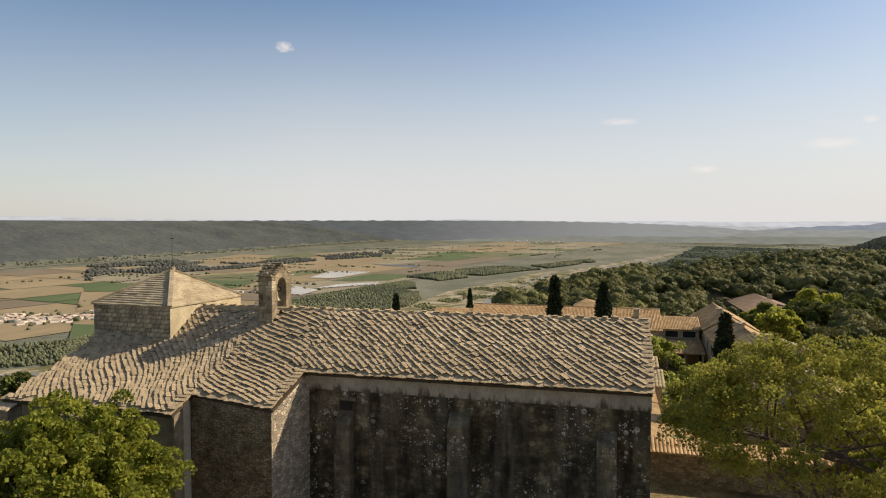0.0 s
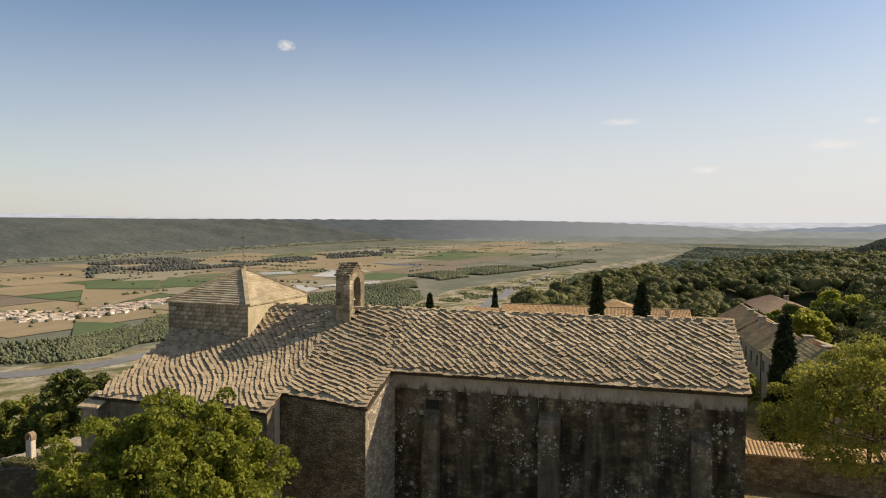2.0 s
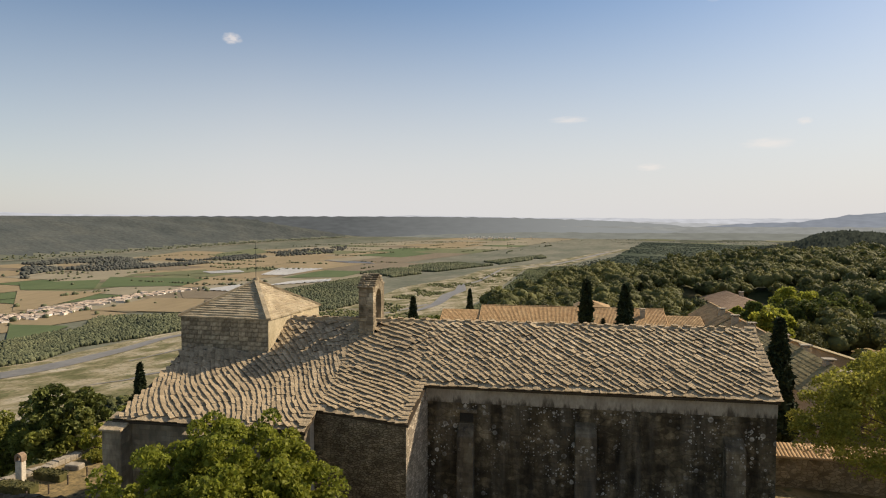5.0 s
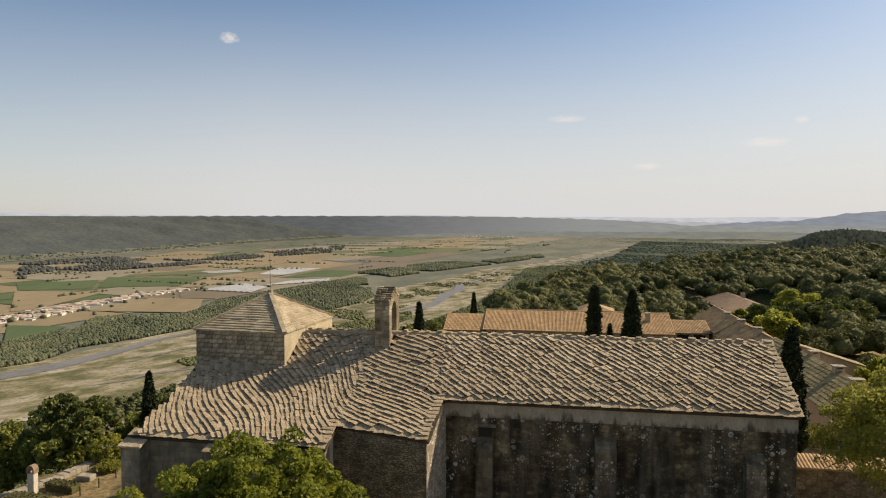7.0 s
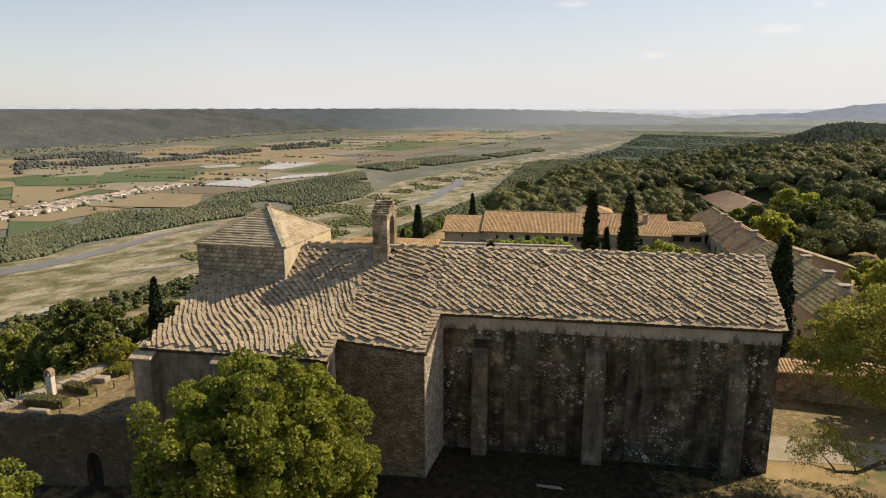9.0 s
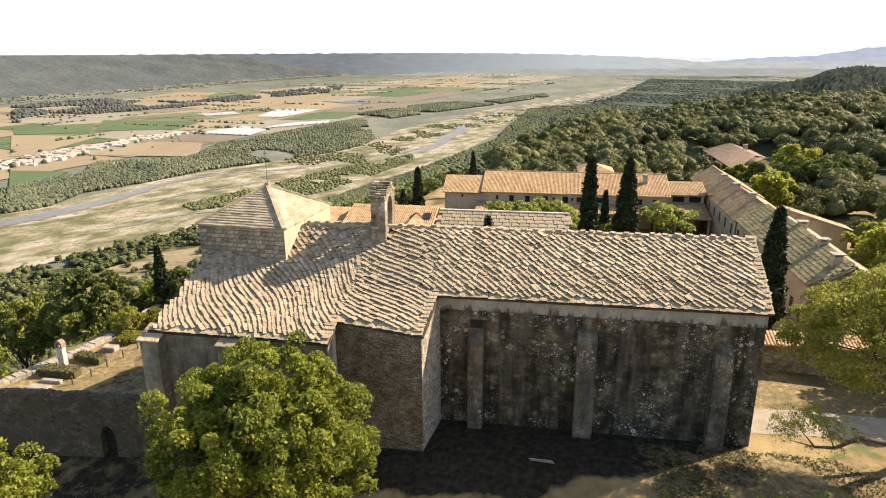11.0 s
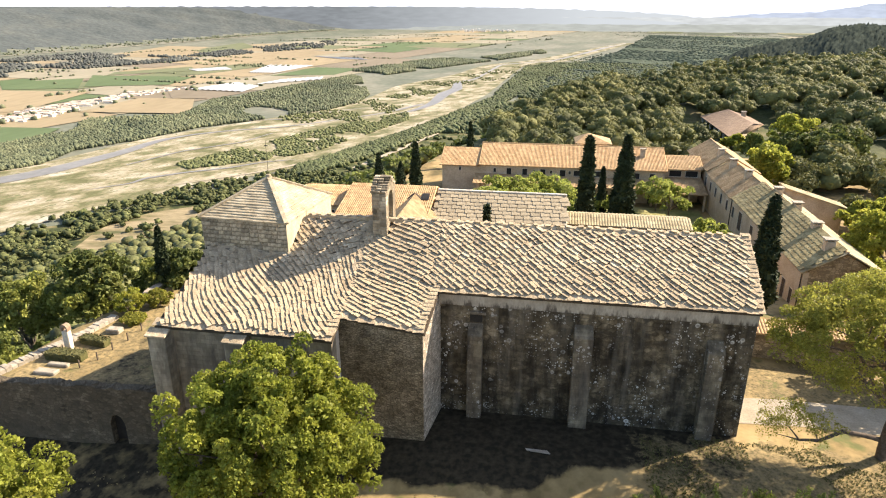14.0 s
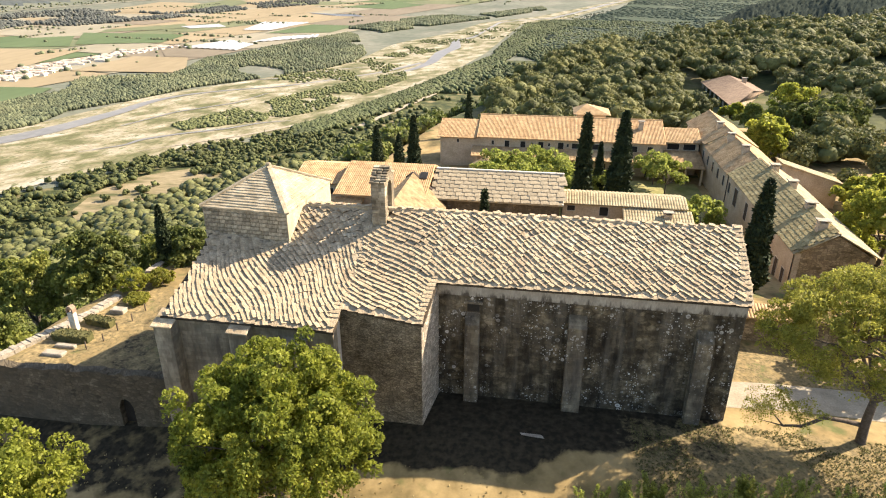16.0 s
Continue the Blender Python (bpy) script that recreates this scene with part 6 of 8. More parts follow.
for x0, w, z0, z1 in ((-22.6, 0.45, 0.5, 1.3), (-20.0, 0.9, 0.1, 1.4), (-16.9, 0.95, -0.1, 1.4), (-14.9, 0.4, 0.6, 1.2), (-13.4, 1.0, 0.1, 1.4), (-11.5, 0.4, 0.6, 1.2), (-9.6, 1.1, 0.1, 1.4), (-7.9, 0.4, 0.6, 1.2), (-6.9, 2.6, 0.35, 1.35), (-3.7, 2.6, 0.35, 1.35), (1.4, 1.6, 0.2, 1.3), (4.3, 1.2, 0.2, 1.3), (7.4, 1.0, 0.2, 1.3)):
    window_part(wing, x0, x0 + w, 122.7, z0, z1)
chimney(wing, 6.2, 126.5, 4.0)
# west end block, in stone
box_part("end_block", M_PLASTER, wing, -33.0, -25.02, 122.9, 133.0, -9.0, 1.55, label="plastered end block")
ribbed_roof("end_roof", wing, (-33.5, 122.3, 1.7), (-25.62, 122.3, 1.7), (-25.62, 128.2, 4.2), (-33.5, 128.2, 4.2), M_TILE)
ribbed_roof("end_roof", wing, (-25.62, 134.0, 1.7), (-33.5, 134.0, 1.7), (-33.5, 128.2, 4.2), (-25.62, 128.2, 4.2), M_TILE, 0.5)
window_part(wing, -29.6, -29.2, 122.9, 0.6, 1.3)
# lean-to gallery along its foot
ribbed_roof("gallery_roof", wing, (-26.4, 119.0, -0.95), (10.6, 119.0, -0.95), (10.6, 122.65, 0.15), (-26.4, 122.65, 0.15), M_TILEOLD, label="lean-to tile roof over a dark gallery")
box_part("gallery_wall", M_PLASTER, wing, -26.3, 10.5, 121.2, 121.6, -5.5, -0.3)
for k in range(13):
    x = -25.5 + k * 3.0
    part("gallery_post", block(bmesh.new(), x, x + 0.35, 119.3, 119.65, -5.2, -0.95, 0.03), M_PLASTER, wing)
for k in range(8):
    x = -23.6 + k * 4.4
    part("gallery_door", block(bmesh.new(), x, x + 1.3, 121.12, 121.24, -4.6, -2.0), M_DARK, wing)
# link between the wings
link = empty("link_building", (14, 126, -4.5), "low link building with tile roof between two wings", "building")
box_part("wall", M_PLASTER, link, 10.25, 17.0, 124.0, 131.0, -5.5, 2.1)
ribbed_roof("roof", link, (10.65, 123.2, 2.2), (17.3, 123.2, 2.2), (17.3, 128.5, 3.9), (10.65, 128.5, 3.9), M_TILEOLD)
ribbed_roof("roof", link, (17.3, 133.0, 2.2), (10.65, 133.0, 2.2), (10.65, 128.5, 3.9), (17.3, 128.5, 3.9), M_TILEOLD, 0.5)
window_part(link, 11.2, 13.4, 124.0, 0.7, 1.8)
window_part(link, 14.2, 16.4, 124.0, 0.7, 1.8)
ribbed_roof("lower_roof", link, (10.65, 117.0, -1.0), (17.2, 117.0, -1.0), (17.2, 123.9, 0.5), (10.65, 123.9, 0.5), M_TILEOLD)
for x in (10.8, 13.8, 16.6):
    part("post", block(bmesh.new(), x, x + 0.35, 117.3, 117.6, -5.0, -1.0), M_PLASTER, link)

# the long range that runs away on the east side
range_ = empty("east_range", (21, 105, -3.5), "long stone range with mossy tile roof and chimneys", "building")
RX0, RX1, RRX = 17.2, 26.6, 21.6
box_part("west_wall", M_PLASTER, range_, RX0 + 0.4, RX0 + 1.0, 71.6, 139.5, -5.0, 2.45, label="ochre rendered wall")
box_part("east_wall", M_PLASTER, range_, RX1 - 1.0, RX1 - 0.4, 71.6, 139.5, -5.0, 2.45)
g = prism(bmesh.new(), [(RX0 + 1.0, -5.0), (RX1 - 1.0, -5.0), (RX1 - 1.0, 2.6), (RRX, 5.0), (RX0 + 1.0, 2.6)], "y", 71.6, 72.2)
part("gable_wall", g, M_YARD, range_)
spans = ((71.2, 92.0, M_TILEMOSS, 0.55, 0.0), (92.0, 103.0, M_TILEMOSS, 0.5, 0.05), (103.0, 121.0, M_TILEOLD, 0.26, -0.2), (121.0, 140.0, M_TILEOLD, 0.26, 0.1))
for y0, y1, mat, pit, dz in spans:
    ribbed_roof("west_slope", range_, (RX0, y1, 2.5 + dz), (RX0, y0, 2.5 + dz), (RRX, y0, 5.25 + dz), (RRX, y1, 5.25 + dz), mat, pit, 0.05)
    ribbed_roof("east_slope", range_, (RX1 + 0.2, y0, 2.4 + dz), (RX1 + 0.2, y1, 2.4 + dz), (RRX, y1, 5.25 + dz), (RRX, y0, 5.25 + dz), mat, pit, 0.05)
    part("ridge_tiles", block(bmesh.new(), RRX - 0.18, RRX + 0.18, y0, y1, 5.2 + dz, 5.36 + dz, 0.05), M_TILEOLD, range_)
# the near stretch of its west slope is laid with stone slabs
rs = random.Random(61)
rv_, rf_ = [], []
ang = math.atan2(2.75, RRX - RX0)
for c in range(9):
    f = c / 9
    y = 71.2 + (0.0 if c % 2 else 0.45)
    while y < 102.4:
        w = rs.uniform(0.75, 1.15)
        v, fc = slab_shape(rs.randrange(9999), w * 0.95, 0.70, 0.055, 0.06)
        m = Matrix.Translation((RX0 - 0.05 + f * (RRX - RX0), y + w / 2, 2.60 + f * 2.75 + 0.05)) @ Matrix.Rotation(-math.pi / 2, 4, "Z") @ Matrix.Rotation(ang - 0.06, 4, "X")
        b0 = len(rv_)
        rv_ += [tuple(m @ Vector(q)) for q in v]
        rf_ += [tuple(b0 + i for i in q) for q in fc]
        y += w
mpart("slab_field", data_mesh("slab_field", rv_, rf_, M_RANGE), range_, "mossy stone slabs in staggered rows", "stuff")
for x, y in ((20.6, 126.0), (20.6, 117.0), (20.9, 108.5), (22.2, 97.5), (22.2, 89.5), (21.5, 80.5), (20.6, 71.9 + 2.0)):
    chimney(range_, x, y, 4.9, 1.1, 0.9, 0.75)
for k in range(9):
    y = 101.5 + k * 4.0
    side_window(range_, RX0 + 0.4, y, y + 1.0, -0.4, 1.3)
for y0, y1, z0, z1 in ((97.0, 98.8, -1.2, 1.6), (91.2, 92.6, -1.2, 1.4), (76.2, 77.3, -3.2, -0.4), (78.4, 79.5, -3.2, -0.4), (73.6, 74.6, -3.2, -0.6), (85.0, 86.4, -3.0, 0.4)):
    side_window(range_, RX0 + 0.4, y0, y1, z0, z1, M_WOODWORK)
for y in (71.8, 103.2):
    b = bmesh.new()
    bmesh.ops.create_cone(b, cap_ends=True, segments=8, radius1=0.07, radius2=0.07, depth=6.6, matrix=Matrix.Translation((RX0 + 0.32, y, -0.9)))
    part("drainpipe", b, M_METAL, range_)
annex = empty("annex", (31, 104, -3), "low annex with a pale tiled lean-to roof", "building")
part("wall", prism(bmesh.new(), [(26.7, -6), (36.2, -6), (36.2, 0.3), (26.7, 3.2)], "y", 107.8, 110.6), M_PLASTER, annex)
ribbed_roof("roof", annex, (36.7, 107.4, 0.35), (36.7, 111.2, 0.35), (26.7, 111.2, 3.4), (26.7, 107.4, 3.4), M_TILEMOSS, 0.4)

# the slab-roofed range right behind the nave, and the tiled houses beside it
hall = empty("slab_hall", (-18, 77, 0), "low hall roofed with large staggered stone slabs", "building")
box_part("wall", M_OLDWALL, hall, -25.6, -9.7, 75.2, 84.5, -5, 5.45)
HZ0, HZ1, HY0, HY1 = 5.6, 8.05, 74.7, 79.9
hall_roof = part("roof", prism(bmesh.new(), [(HY0, HZ0), (HY1, HZ1), (85.2, HZ0), (85.2, HZ0 - 0.2), (HY0, HZ0 - 0.2)], "x", -26.3, -9.3), M_SLABT, hall)
sl = math.atan2(HZ1 - HZ0, HY1 - HY0)
hr = random.Random(31)
hm = []
for k in range(5):
    v, f = slab_shape(300 + k, 1.0, 0.95, 0.11, 0.05)
    hm.append(data_mesh("roof_slab", v, f, M_SLABT))
for c in range(8):
    y = HY0 - 0.1 + c * (HY1 - HY0) / 8
    x = -26.3 + (0.0 if c % 2 else 0.6)
    while x < -9.9:
        w = hr.uniform(1.05, 1.3)
        ob = new("roof_slab", hr.choice(hm))
        child(ob, hall_roof)
        ob.matrix_basis = Matrix.Translation((x + w / 2, y, HZ0 + (y - HY0) * math.tan(sl) + 0.07)) @ Matrix.Rotation(sl - 0.075, 4, "X") @ Matrix.Rotation(hr.uniform(-0.03, 0.02), 4, "Z") @ Matrix(((1, -0.3, 0, 0), (0, 1, 0, 0), (0, 0, 1, 0), (0, 0, 0, 1))) @ Matrix.Diagonal((w * 0.93, 1.0, 0.55, 1))
        x += w
part("ridge_cap", block(bmesh.new(), -26.3, -9.3, HY1 - 0.22, HY1 + 0.22, HZ1 - 0.02, HZ1 + 0.16, 0.05), M_QUOIN, hall)
part("verge", block(bmesh.new(), -9.5, -9.2, HY0 - 0.1, HY1 + 0.1, HZ0 - 0.1, HZ0 + 0.1, 0.03), M_QUOIN, hall)

tiled = empty("tiled_house", (-32, 77, 0), "house with a bright terracotta roof and a skylight", "building")
box_part("wall", M_PLASTER, tiled, -37.6, -26.4, 73.4, 85.0, -6, 6.1)
ribbed_roof("front_roof", tiled, (-38.6, 72.6, 6.15), (-26.4, 72.6, 6.15), (-26.4, 80.0, 8.5), (-38.2, 80.0, 8.5), M_TILE)
ribbed_roof("back_roof", tiled, (-26.4, 86.0, 6.1), (-38.2, 86.0, 6.1), (-38.2, 80.0, 8.5), (-26.4, 80.0, 8.5), M_TILE, 0.5)
sky_w = part("skylight", prism(bmesh.new(), [(76.6, 7.50), (78.0, 7.94), (78.0, 8.04), (76.6, 7.60)], "x", -28.0, -27.0), M_METAL, tiled, "small roof window with dark frame")
part("pane", prism(bmesh.new(), [(76.75, 7.655), (77.85, 8.0), (77.85, 8.01), (76.75, 7.665)], "x", -27.9, -27.1), M_DARK, sky_w)
window_part(tiled, -36.6, -35.8, 73.4, 4.2, 5.5)
box_part("low_wall", M_PLASTER, tiled, -45.0, -37.65, 76.8, 84.0, -8, 6.0)
ribbed_roof("low_roof", tiled, (-45.6, 76.2, 6.3), (-38.3, 76.2, 6.3), (-38.3, 81.5, 7.6), (-45.6, 81.5, 7.6), M_TILE)
ribbed_roof("low_roof", tiled, (-38.3, 86.5, 6.3), (-45.6, 86.5, 6.3), (-45.6, 81.5, 7.6), (-38.3, 81.5, 7.6), M_TILE, 0.5)
window_part(tiled, -41.0, -39.9, 76.8, 4.6, 5.5)
ribbed_roof("porch_roof", tiled, (-41.5, 68.5, 4.4), (-34.6, 68.5, 4.4), (-34.6, 73.3, 5.6), (-41.5, 73.3, 5.6), M_TILEOLD)
box_part("porch_wall", M_PLASTER, tiled, -41.0, -35.0, 69.0, 73.3, -5, 4.3)

apse_house = empty("ochre_chapel", (-29, 70, 0), "ochre slab-roofed gabled house beside the church", "building")
box_part("wall", M_PLASTER, apse_house, -32.6, -25.0, 64.2, 74.0, -5, 5.1)
PK = (-28.9, 8.0)
for x0, x1 in ((-33.6, PK[0]), (-24.0, PK[0])):
    b = bmesh.new()
    e0, e1 = 4.6, PK[1]
    pts = [(x0, 63.6, e0), (x1, 63.6, e1), (x1, 77.4, e1), (x0, 74.2, e0)]
    lo = [b.verts.new(p) for p in pts]
    hi = [b.verts.new((p[0], p[1], p[2] + 0.14)) for p in pts]
    b.faces.new(lo)
    b.faces.new(hi)
    for k in range(4):
        b.faces.new((lo[k], lo[(k + 1) % 4], hi[(k + 1) % 4], hi[k]))
    bmesh.ops.recalc_face_normals(b, faces=b.faces)
    part("roof_slope", b, M_OCHRE, apse_house, "ochre stone-slab roof slope")
b = prism(bmesh.new(), [(-32.6, 5.0), (-25.0, 5.0), (PK[0], 7.9)], "y", 76.9, 77.2)
part("gable", b, M_PLASTER, apse_house)
for x0, x1 in ((-33.7, PK[0]), (-24.0, PK[0])):
    b = bmesh.new()
    v0, v1 = Vector((x0, 75.2, 4.75)), Vector((x1, 77.3, 8.15))
    m = look((v0 + v1) / 2, v1)
    bmesh.ops.create_cube(b, size=1.0, matrix=m @ Matrix.Diagonal((0.35, 0.16, (v1 - v0).length, 1)))
    part("verge_board", b, M_WOODWORK, apse_house, "dark verge board")

shed = empty("low_shed", (-1, 80, 0), "low shed with ribbed pale tile roof", "shed")
box_part("wall", M_PLASTER, shed, -9.2, 6.3, 79.2, 84.2, -5, 4.5)
ribbed_roof("roof", shed, (-9.2, 78.6, 4.55), (6.6, 78.6, 4.55), (6.6, 81.4, 5.25), (-9.2, 81.4, 5.25), M_TILEMOSS, 0.35)
ribbed_roof("roof", shed, (6.6, 84.8, 4.4), (-9.2, 84.8, 4.4), (-9.2, 81.4, 5.25), (6.6, 81.4, 5.25), M_TILEMOSS, 0.5)
ribbed_roof("front_roof", shed, (-1.6, 74.6, 3.2), (7.0, 74.6, 3.2), (7.0, 78.7, 4.3), (-1.6, 78.7, 4.3), M_TILEMOSS, 0.35)
box_part("front_wall", M_PLASTER, shed, -1.3, 6.6, 75.0, 79.1, -5, 3.1)
chimney(shed, 3.9, 77.2, 3.9, 1.0, 0.8, 0.45)
window_part(shed, -8.6, -7.6, 79.2, 3.4, 4.1)
window_part(shed, -4.4, -3.3, 79.2, 2.9, 4.1)

# gabled outhouse in the courtyard and the roof behind the wing
lodge = empty("courtyard_lodge", (-23, 113, -4.5), "small gabled lodge with tile roof in the courtyard", "building")
box_part("wall", M_PLASTER, lodge, -25.6, -19.6, 108.5, 117.0, -6, -2.0)
ribbed_roof("west_slope", lodge, (-26.2, 117.3, -2.2), (-26.2, 107.6, -2.2), (-22.6, 107.6, -0.1), (-22.6, 117.3, -0.1), M_TILE)
ribbed_roof("east_slope", lodge, (-19.0, 107.6, -2.2), (-19.0, 117.3, -2.2), (-22.6, 117.3, -0.1), (-22.6, 107.6, -0.1), M_TILEMOSS)
g = prism(bmesh.new(), [(-25.6, -2.0), (-19.6, -2.0), (-22.6, -0.2)], "y", 108.5, 108.8)
part("gable", g, M_PLASTER, lodge)
barn = empty("back_house", (0, 145, -4.5), "small hipped tile roof showing behind the wing", "building")
box_part("wall", M_PLASTER, barn, -5.6, 0.6, 141.0, 147.0, -6, 3.5)
b = bmesh.new()
q = [b.verts.new(p) for p in ((-6.4, 140.2, 3.4), (1.6, 140.2, 3.4), (1.6, 147.8, 3.4), (-6.4, 147.8, 3.4))]
t = b.verts.new((-3.6, 143.5, 5.2))
for k in range(4):
    b.faces.new((q[k], q[(k + 1) % 4], t))
b.faces.new(q[::-1])
part("hip_roof", b, M_TILEOLD, barn)

# the open-sided house in the woods
villa = empty("woodland_house", (54, 225, -10), "single-storey house with a broad tile roof in the woods", "house")
VX0, VX1, VY0, VY1 = 42.6, 60.0, 202.0, 249.0
VE, VR = -5.7, -2.9
part("wall", prism(bmesh.new(), [(VX0 + 4.2, VY0 + 6.5), (VX1 - 1.5, VY0 + 30), (VX1 - 1.5, VY1 - 1), (VX0 + 4.2, VY1 - 1)], "z", -12, VE + 0.2), M_PLASTER, villa)
rx = 51.8
ribbed_roof("west_slope", villa, (VX0, VY1, VE), (VX0, VY0, VE), (rx, VY0 + 14, VR), (rx, VY1 - 1, VR), M_TILEBROWN, 0.5)
ribbed_roof("east_slope", villa, (VX1, VY0 + 30, VE), (VX1, VY1, VE), (rx, VY1 - 1, VR), (rx, VY0 + 14, VR), M_TILEBROWN, 0.5)
ribbed_roof("hip_slope", villa, (VX0, VY0, VE), (VX1, VY0 + 30, VE), (rx + 0.1, VY0 + 14, VR), (rx - 0.1, VY0 + 14, VR), M_TILEBROWN, 0.9)
for k in range(8):
    y = VY0 + 0.6 + k * 6.4
    part("post", block(bmesh.new(), VX0 + 0.5, VX0 + 1.0, y, y + 0.5, -12, VE), M_QUOIN, villa)
    part("bay", block(bmesh.new(), VX0 + 4.12, VX0 + 4.24, y + 0.9, y + 5.5, -11, VE - 1.4), M_DARK, villa)
chimney(villa, rx + 2.5, VY1 - 12, VR - 0.4, 1.4, 1.0, 1.0)

# the north arm mirrors the south one and shades the garden
part("north_arm", prism(bmesh.new(), [(52.7, -4), (52.7, 11.3), (58.3, 8.5), (58.3, -4)], "x", -39.5, -27.0), M_APSE, church)
part("north_roof", prism(bmesh.new(), [(52.7, 11.65), (58.9, 8.6), (58.9, 8.4), (52.7, 11.4)], "x", -39.8, -26.8), M_SLAB, church)

# ---- walls round the church ----
old_wall = empty("ruined_wall", (-49, 36.6, 0), "weathered rubble wall with broken top and an arched doorway", "wall")
wr = random.Random(4)
top = [(-39.7, 3.2)]
x = -39.7
while x > -58.5:
    x -= wr.uniform(0.5, 1.3)
    top.append((x, 3.05 - 0.035 * (-39.7 - x) + wr.uniform(-0.16, 0.14)))
DX0, DX1 = -45.25, -43.95
out_r = [(-39.7, -6.0)] + [p for p in top if p[0] > -44.6] + [(-44.6, 3.0), (-44.6, 0.45), (-44.25, 0.3), (-43.95, -0.35), (-43.95, -6.0)]
out_l = [(-45.25, -6.0), (-45.25, -0.35), (-44.95, 0.3), (-44.6, 0.45), (-44.6, 3.0)] + [p for p in top if p[0] < -44.6] + [(top[-1][0], -6.0)]
for o in (out_r, out_l):
    part("masonry", prism(bmesh.new(), o, "y", 36.2, 37.0), M_OLDWALL, old_wall)
for i in range(len(top) - 1):
    xa, xb = top[i + 1][0], top[i][0]
    for k in range(3):
        v, f = slab_shape(500 + i * 3 + k, (xb - xa) * wr.uniform(0.28, 0.5), wr.uniform(0.4, 0.8), wr.uniform(0.04, 0.13), 0.25)
        ob = mpart("cope_stone", data_mesh("cope_stone", v, f, M_OLDWALL), old_wall)
        ob.matrix_basis = Matrix.Translation((xa + (xb - xa) * (0.17 + 0.33 * k), 36.2 + wr.uniform(0, 0.25), min(top[i][1], top[i + 1][1]) - 0.04)) @ Matrix.Rotation(wr.uniform(-0.5, 0.5), 4, "Z") @ Matrix.Rotation(wr.uniform(-0.12, 0.12), 4, "Y")
part("door", block(bmesh.new(), DX0, DX1, 36.75, 36.85, -3.6, 0.35), M_DARK, old_wall, "dark doorway")

terrace = empty("garden_wall", (-58, 48, 0), "low pale stone terrace wall at the edge of the garden", "wall")
tw = random.Random(12)
gp = [(-65.5, 39.0), (-63.7, 43.6), (-62.6, 46.9), (-61.7, 49.4), (-60.7, 53.1), (-60.1, 57.2)], [(-60.5, 63.8), (-60.9, 68.0), (-59.4, 71.1)]
for line in gp:
    for (xa, ya), (xb, yb) in zip(line[:-1], line[1:]):
        n = 6
        for k in range(n):
            f = (k + 0.5) / n
            x, y = xa + (xb - xa) * f, ya + (yb - ya) * f
            L = math.hypot(xb - xa, yb - ya) / n
            b = block(bmesh.new(), -0.55, 0.5, -L * 0.5, L * 0.5, -3.5, 0.0, 0.05)
            for v in b.verts:
                v.co += Vector((tw.uniform(-0.05, 0.05), 0, tw.uniform(-0.06, 0.06)))
            b.transform(Matrix.Translation((x, y, ground_at(-58.5, y) + 0.42 + tw.uniform(-0.08, 0.05))) @ Matrix.Rotation(tw.uniform(-0.04, 0.04) + math.atan2(-(xb - xa), yb - ya), 4, "Z"))
            part("wall_stone", b, M_STONEPALE, terrace)
well = empty("stone_pillar", (-60.0, 49.7, -2.5), "pale stone garden shrine with a small arched top", "shrine")
wz = ground_at(-60.0, 49.7)
part("shaft", block(bmesh.new(), -60.35, -59.65, 49.4, 50.0, wz - 0.4, wz + 2.2, 0.05), M_QUOIN, well)
b = bmesh.new()
hoop = [(0.4, 0.0), (0.4, 0.35)] + [(0.4 * math.cos(a), 0.35 + 0.42 * math.sin(a)) for a in np.linspace(0.4, math.pi - 0.4, 6)] + [(-0.4, 0.35), (-0.4, 0), (-0.24, 0), (-0.24, 0.3), (0, 0.56), (0.24, 0.3), (0.24, 0)]
prism(b, [(-60.0 + u, wz + 2.2 + v) for u, v in hoop], "y", 49.4, 50.0)
part("arched_head", b, M_TILEBROWN, well, "reddish brick arched head")


def hedge(x0, y0, x1, y1, h, w, seed):
    r = np.random.default_rng(seed)
    n = int(math.hypot(x1 - x0, y1 - y0) * 420)
    f = r.uniform(0, 1, n)
    px, py = x0 + (x1 - x0) * f, y0 + (y1 - y0) * f
    nx, ny = -(y1 - y0), x1 - x0
    k = math.hypot(nx, ny)
    o = r.uniform(-w / 2, w / 2, n)
    px, py = px + nx / k * o, py + ny / k * o
    pz = land(px, py) + h * np.sqrt(r.uniform(0, 1, n))
    return leaf_mesh("leaves", np.stack([px, py, pz], -1), 0.12, M_HEDGE, seed)


def leaf_mesh(name, centres, size, mat, seed, long=1.4, facing=None):
    """Small leaf sprays, one quad at each centre, turned at random or roughly along facing."""
    r = np.random.default_rng(seed)
    n = len(centres)
    a = r.normal(size=(n, 3))
    side = r.normal(size=(n, 3))
    if facing is not None:
        side = facing + 0.45 * side
        a = np.cross(side, a)
    a /= np.linalg.norm(a, axis=1)[:, None] + 1e-9
    b = np.cross(a, side)
    b /= np.linalg.norm(b, axis=1)[:, None] + 1e-9
    s = (size * r.uniform(0.6, 1.35, n))[:, None]
    v = np.stack([centres - a * s * long / 2, centres + b * s / 2, centres + a * s * long / 2, centres - b * s / 2], 1).reshape(-1, 3)
    return array_mesh(name, v, np.arange(4 * n).reshape(n, 4), mat)


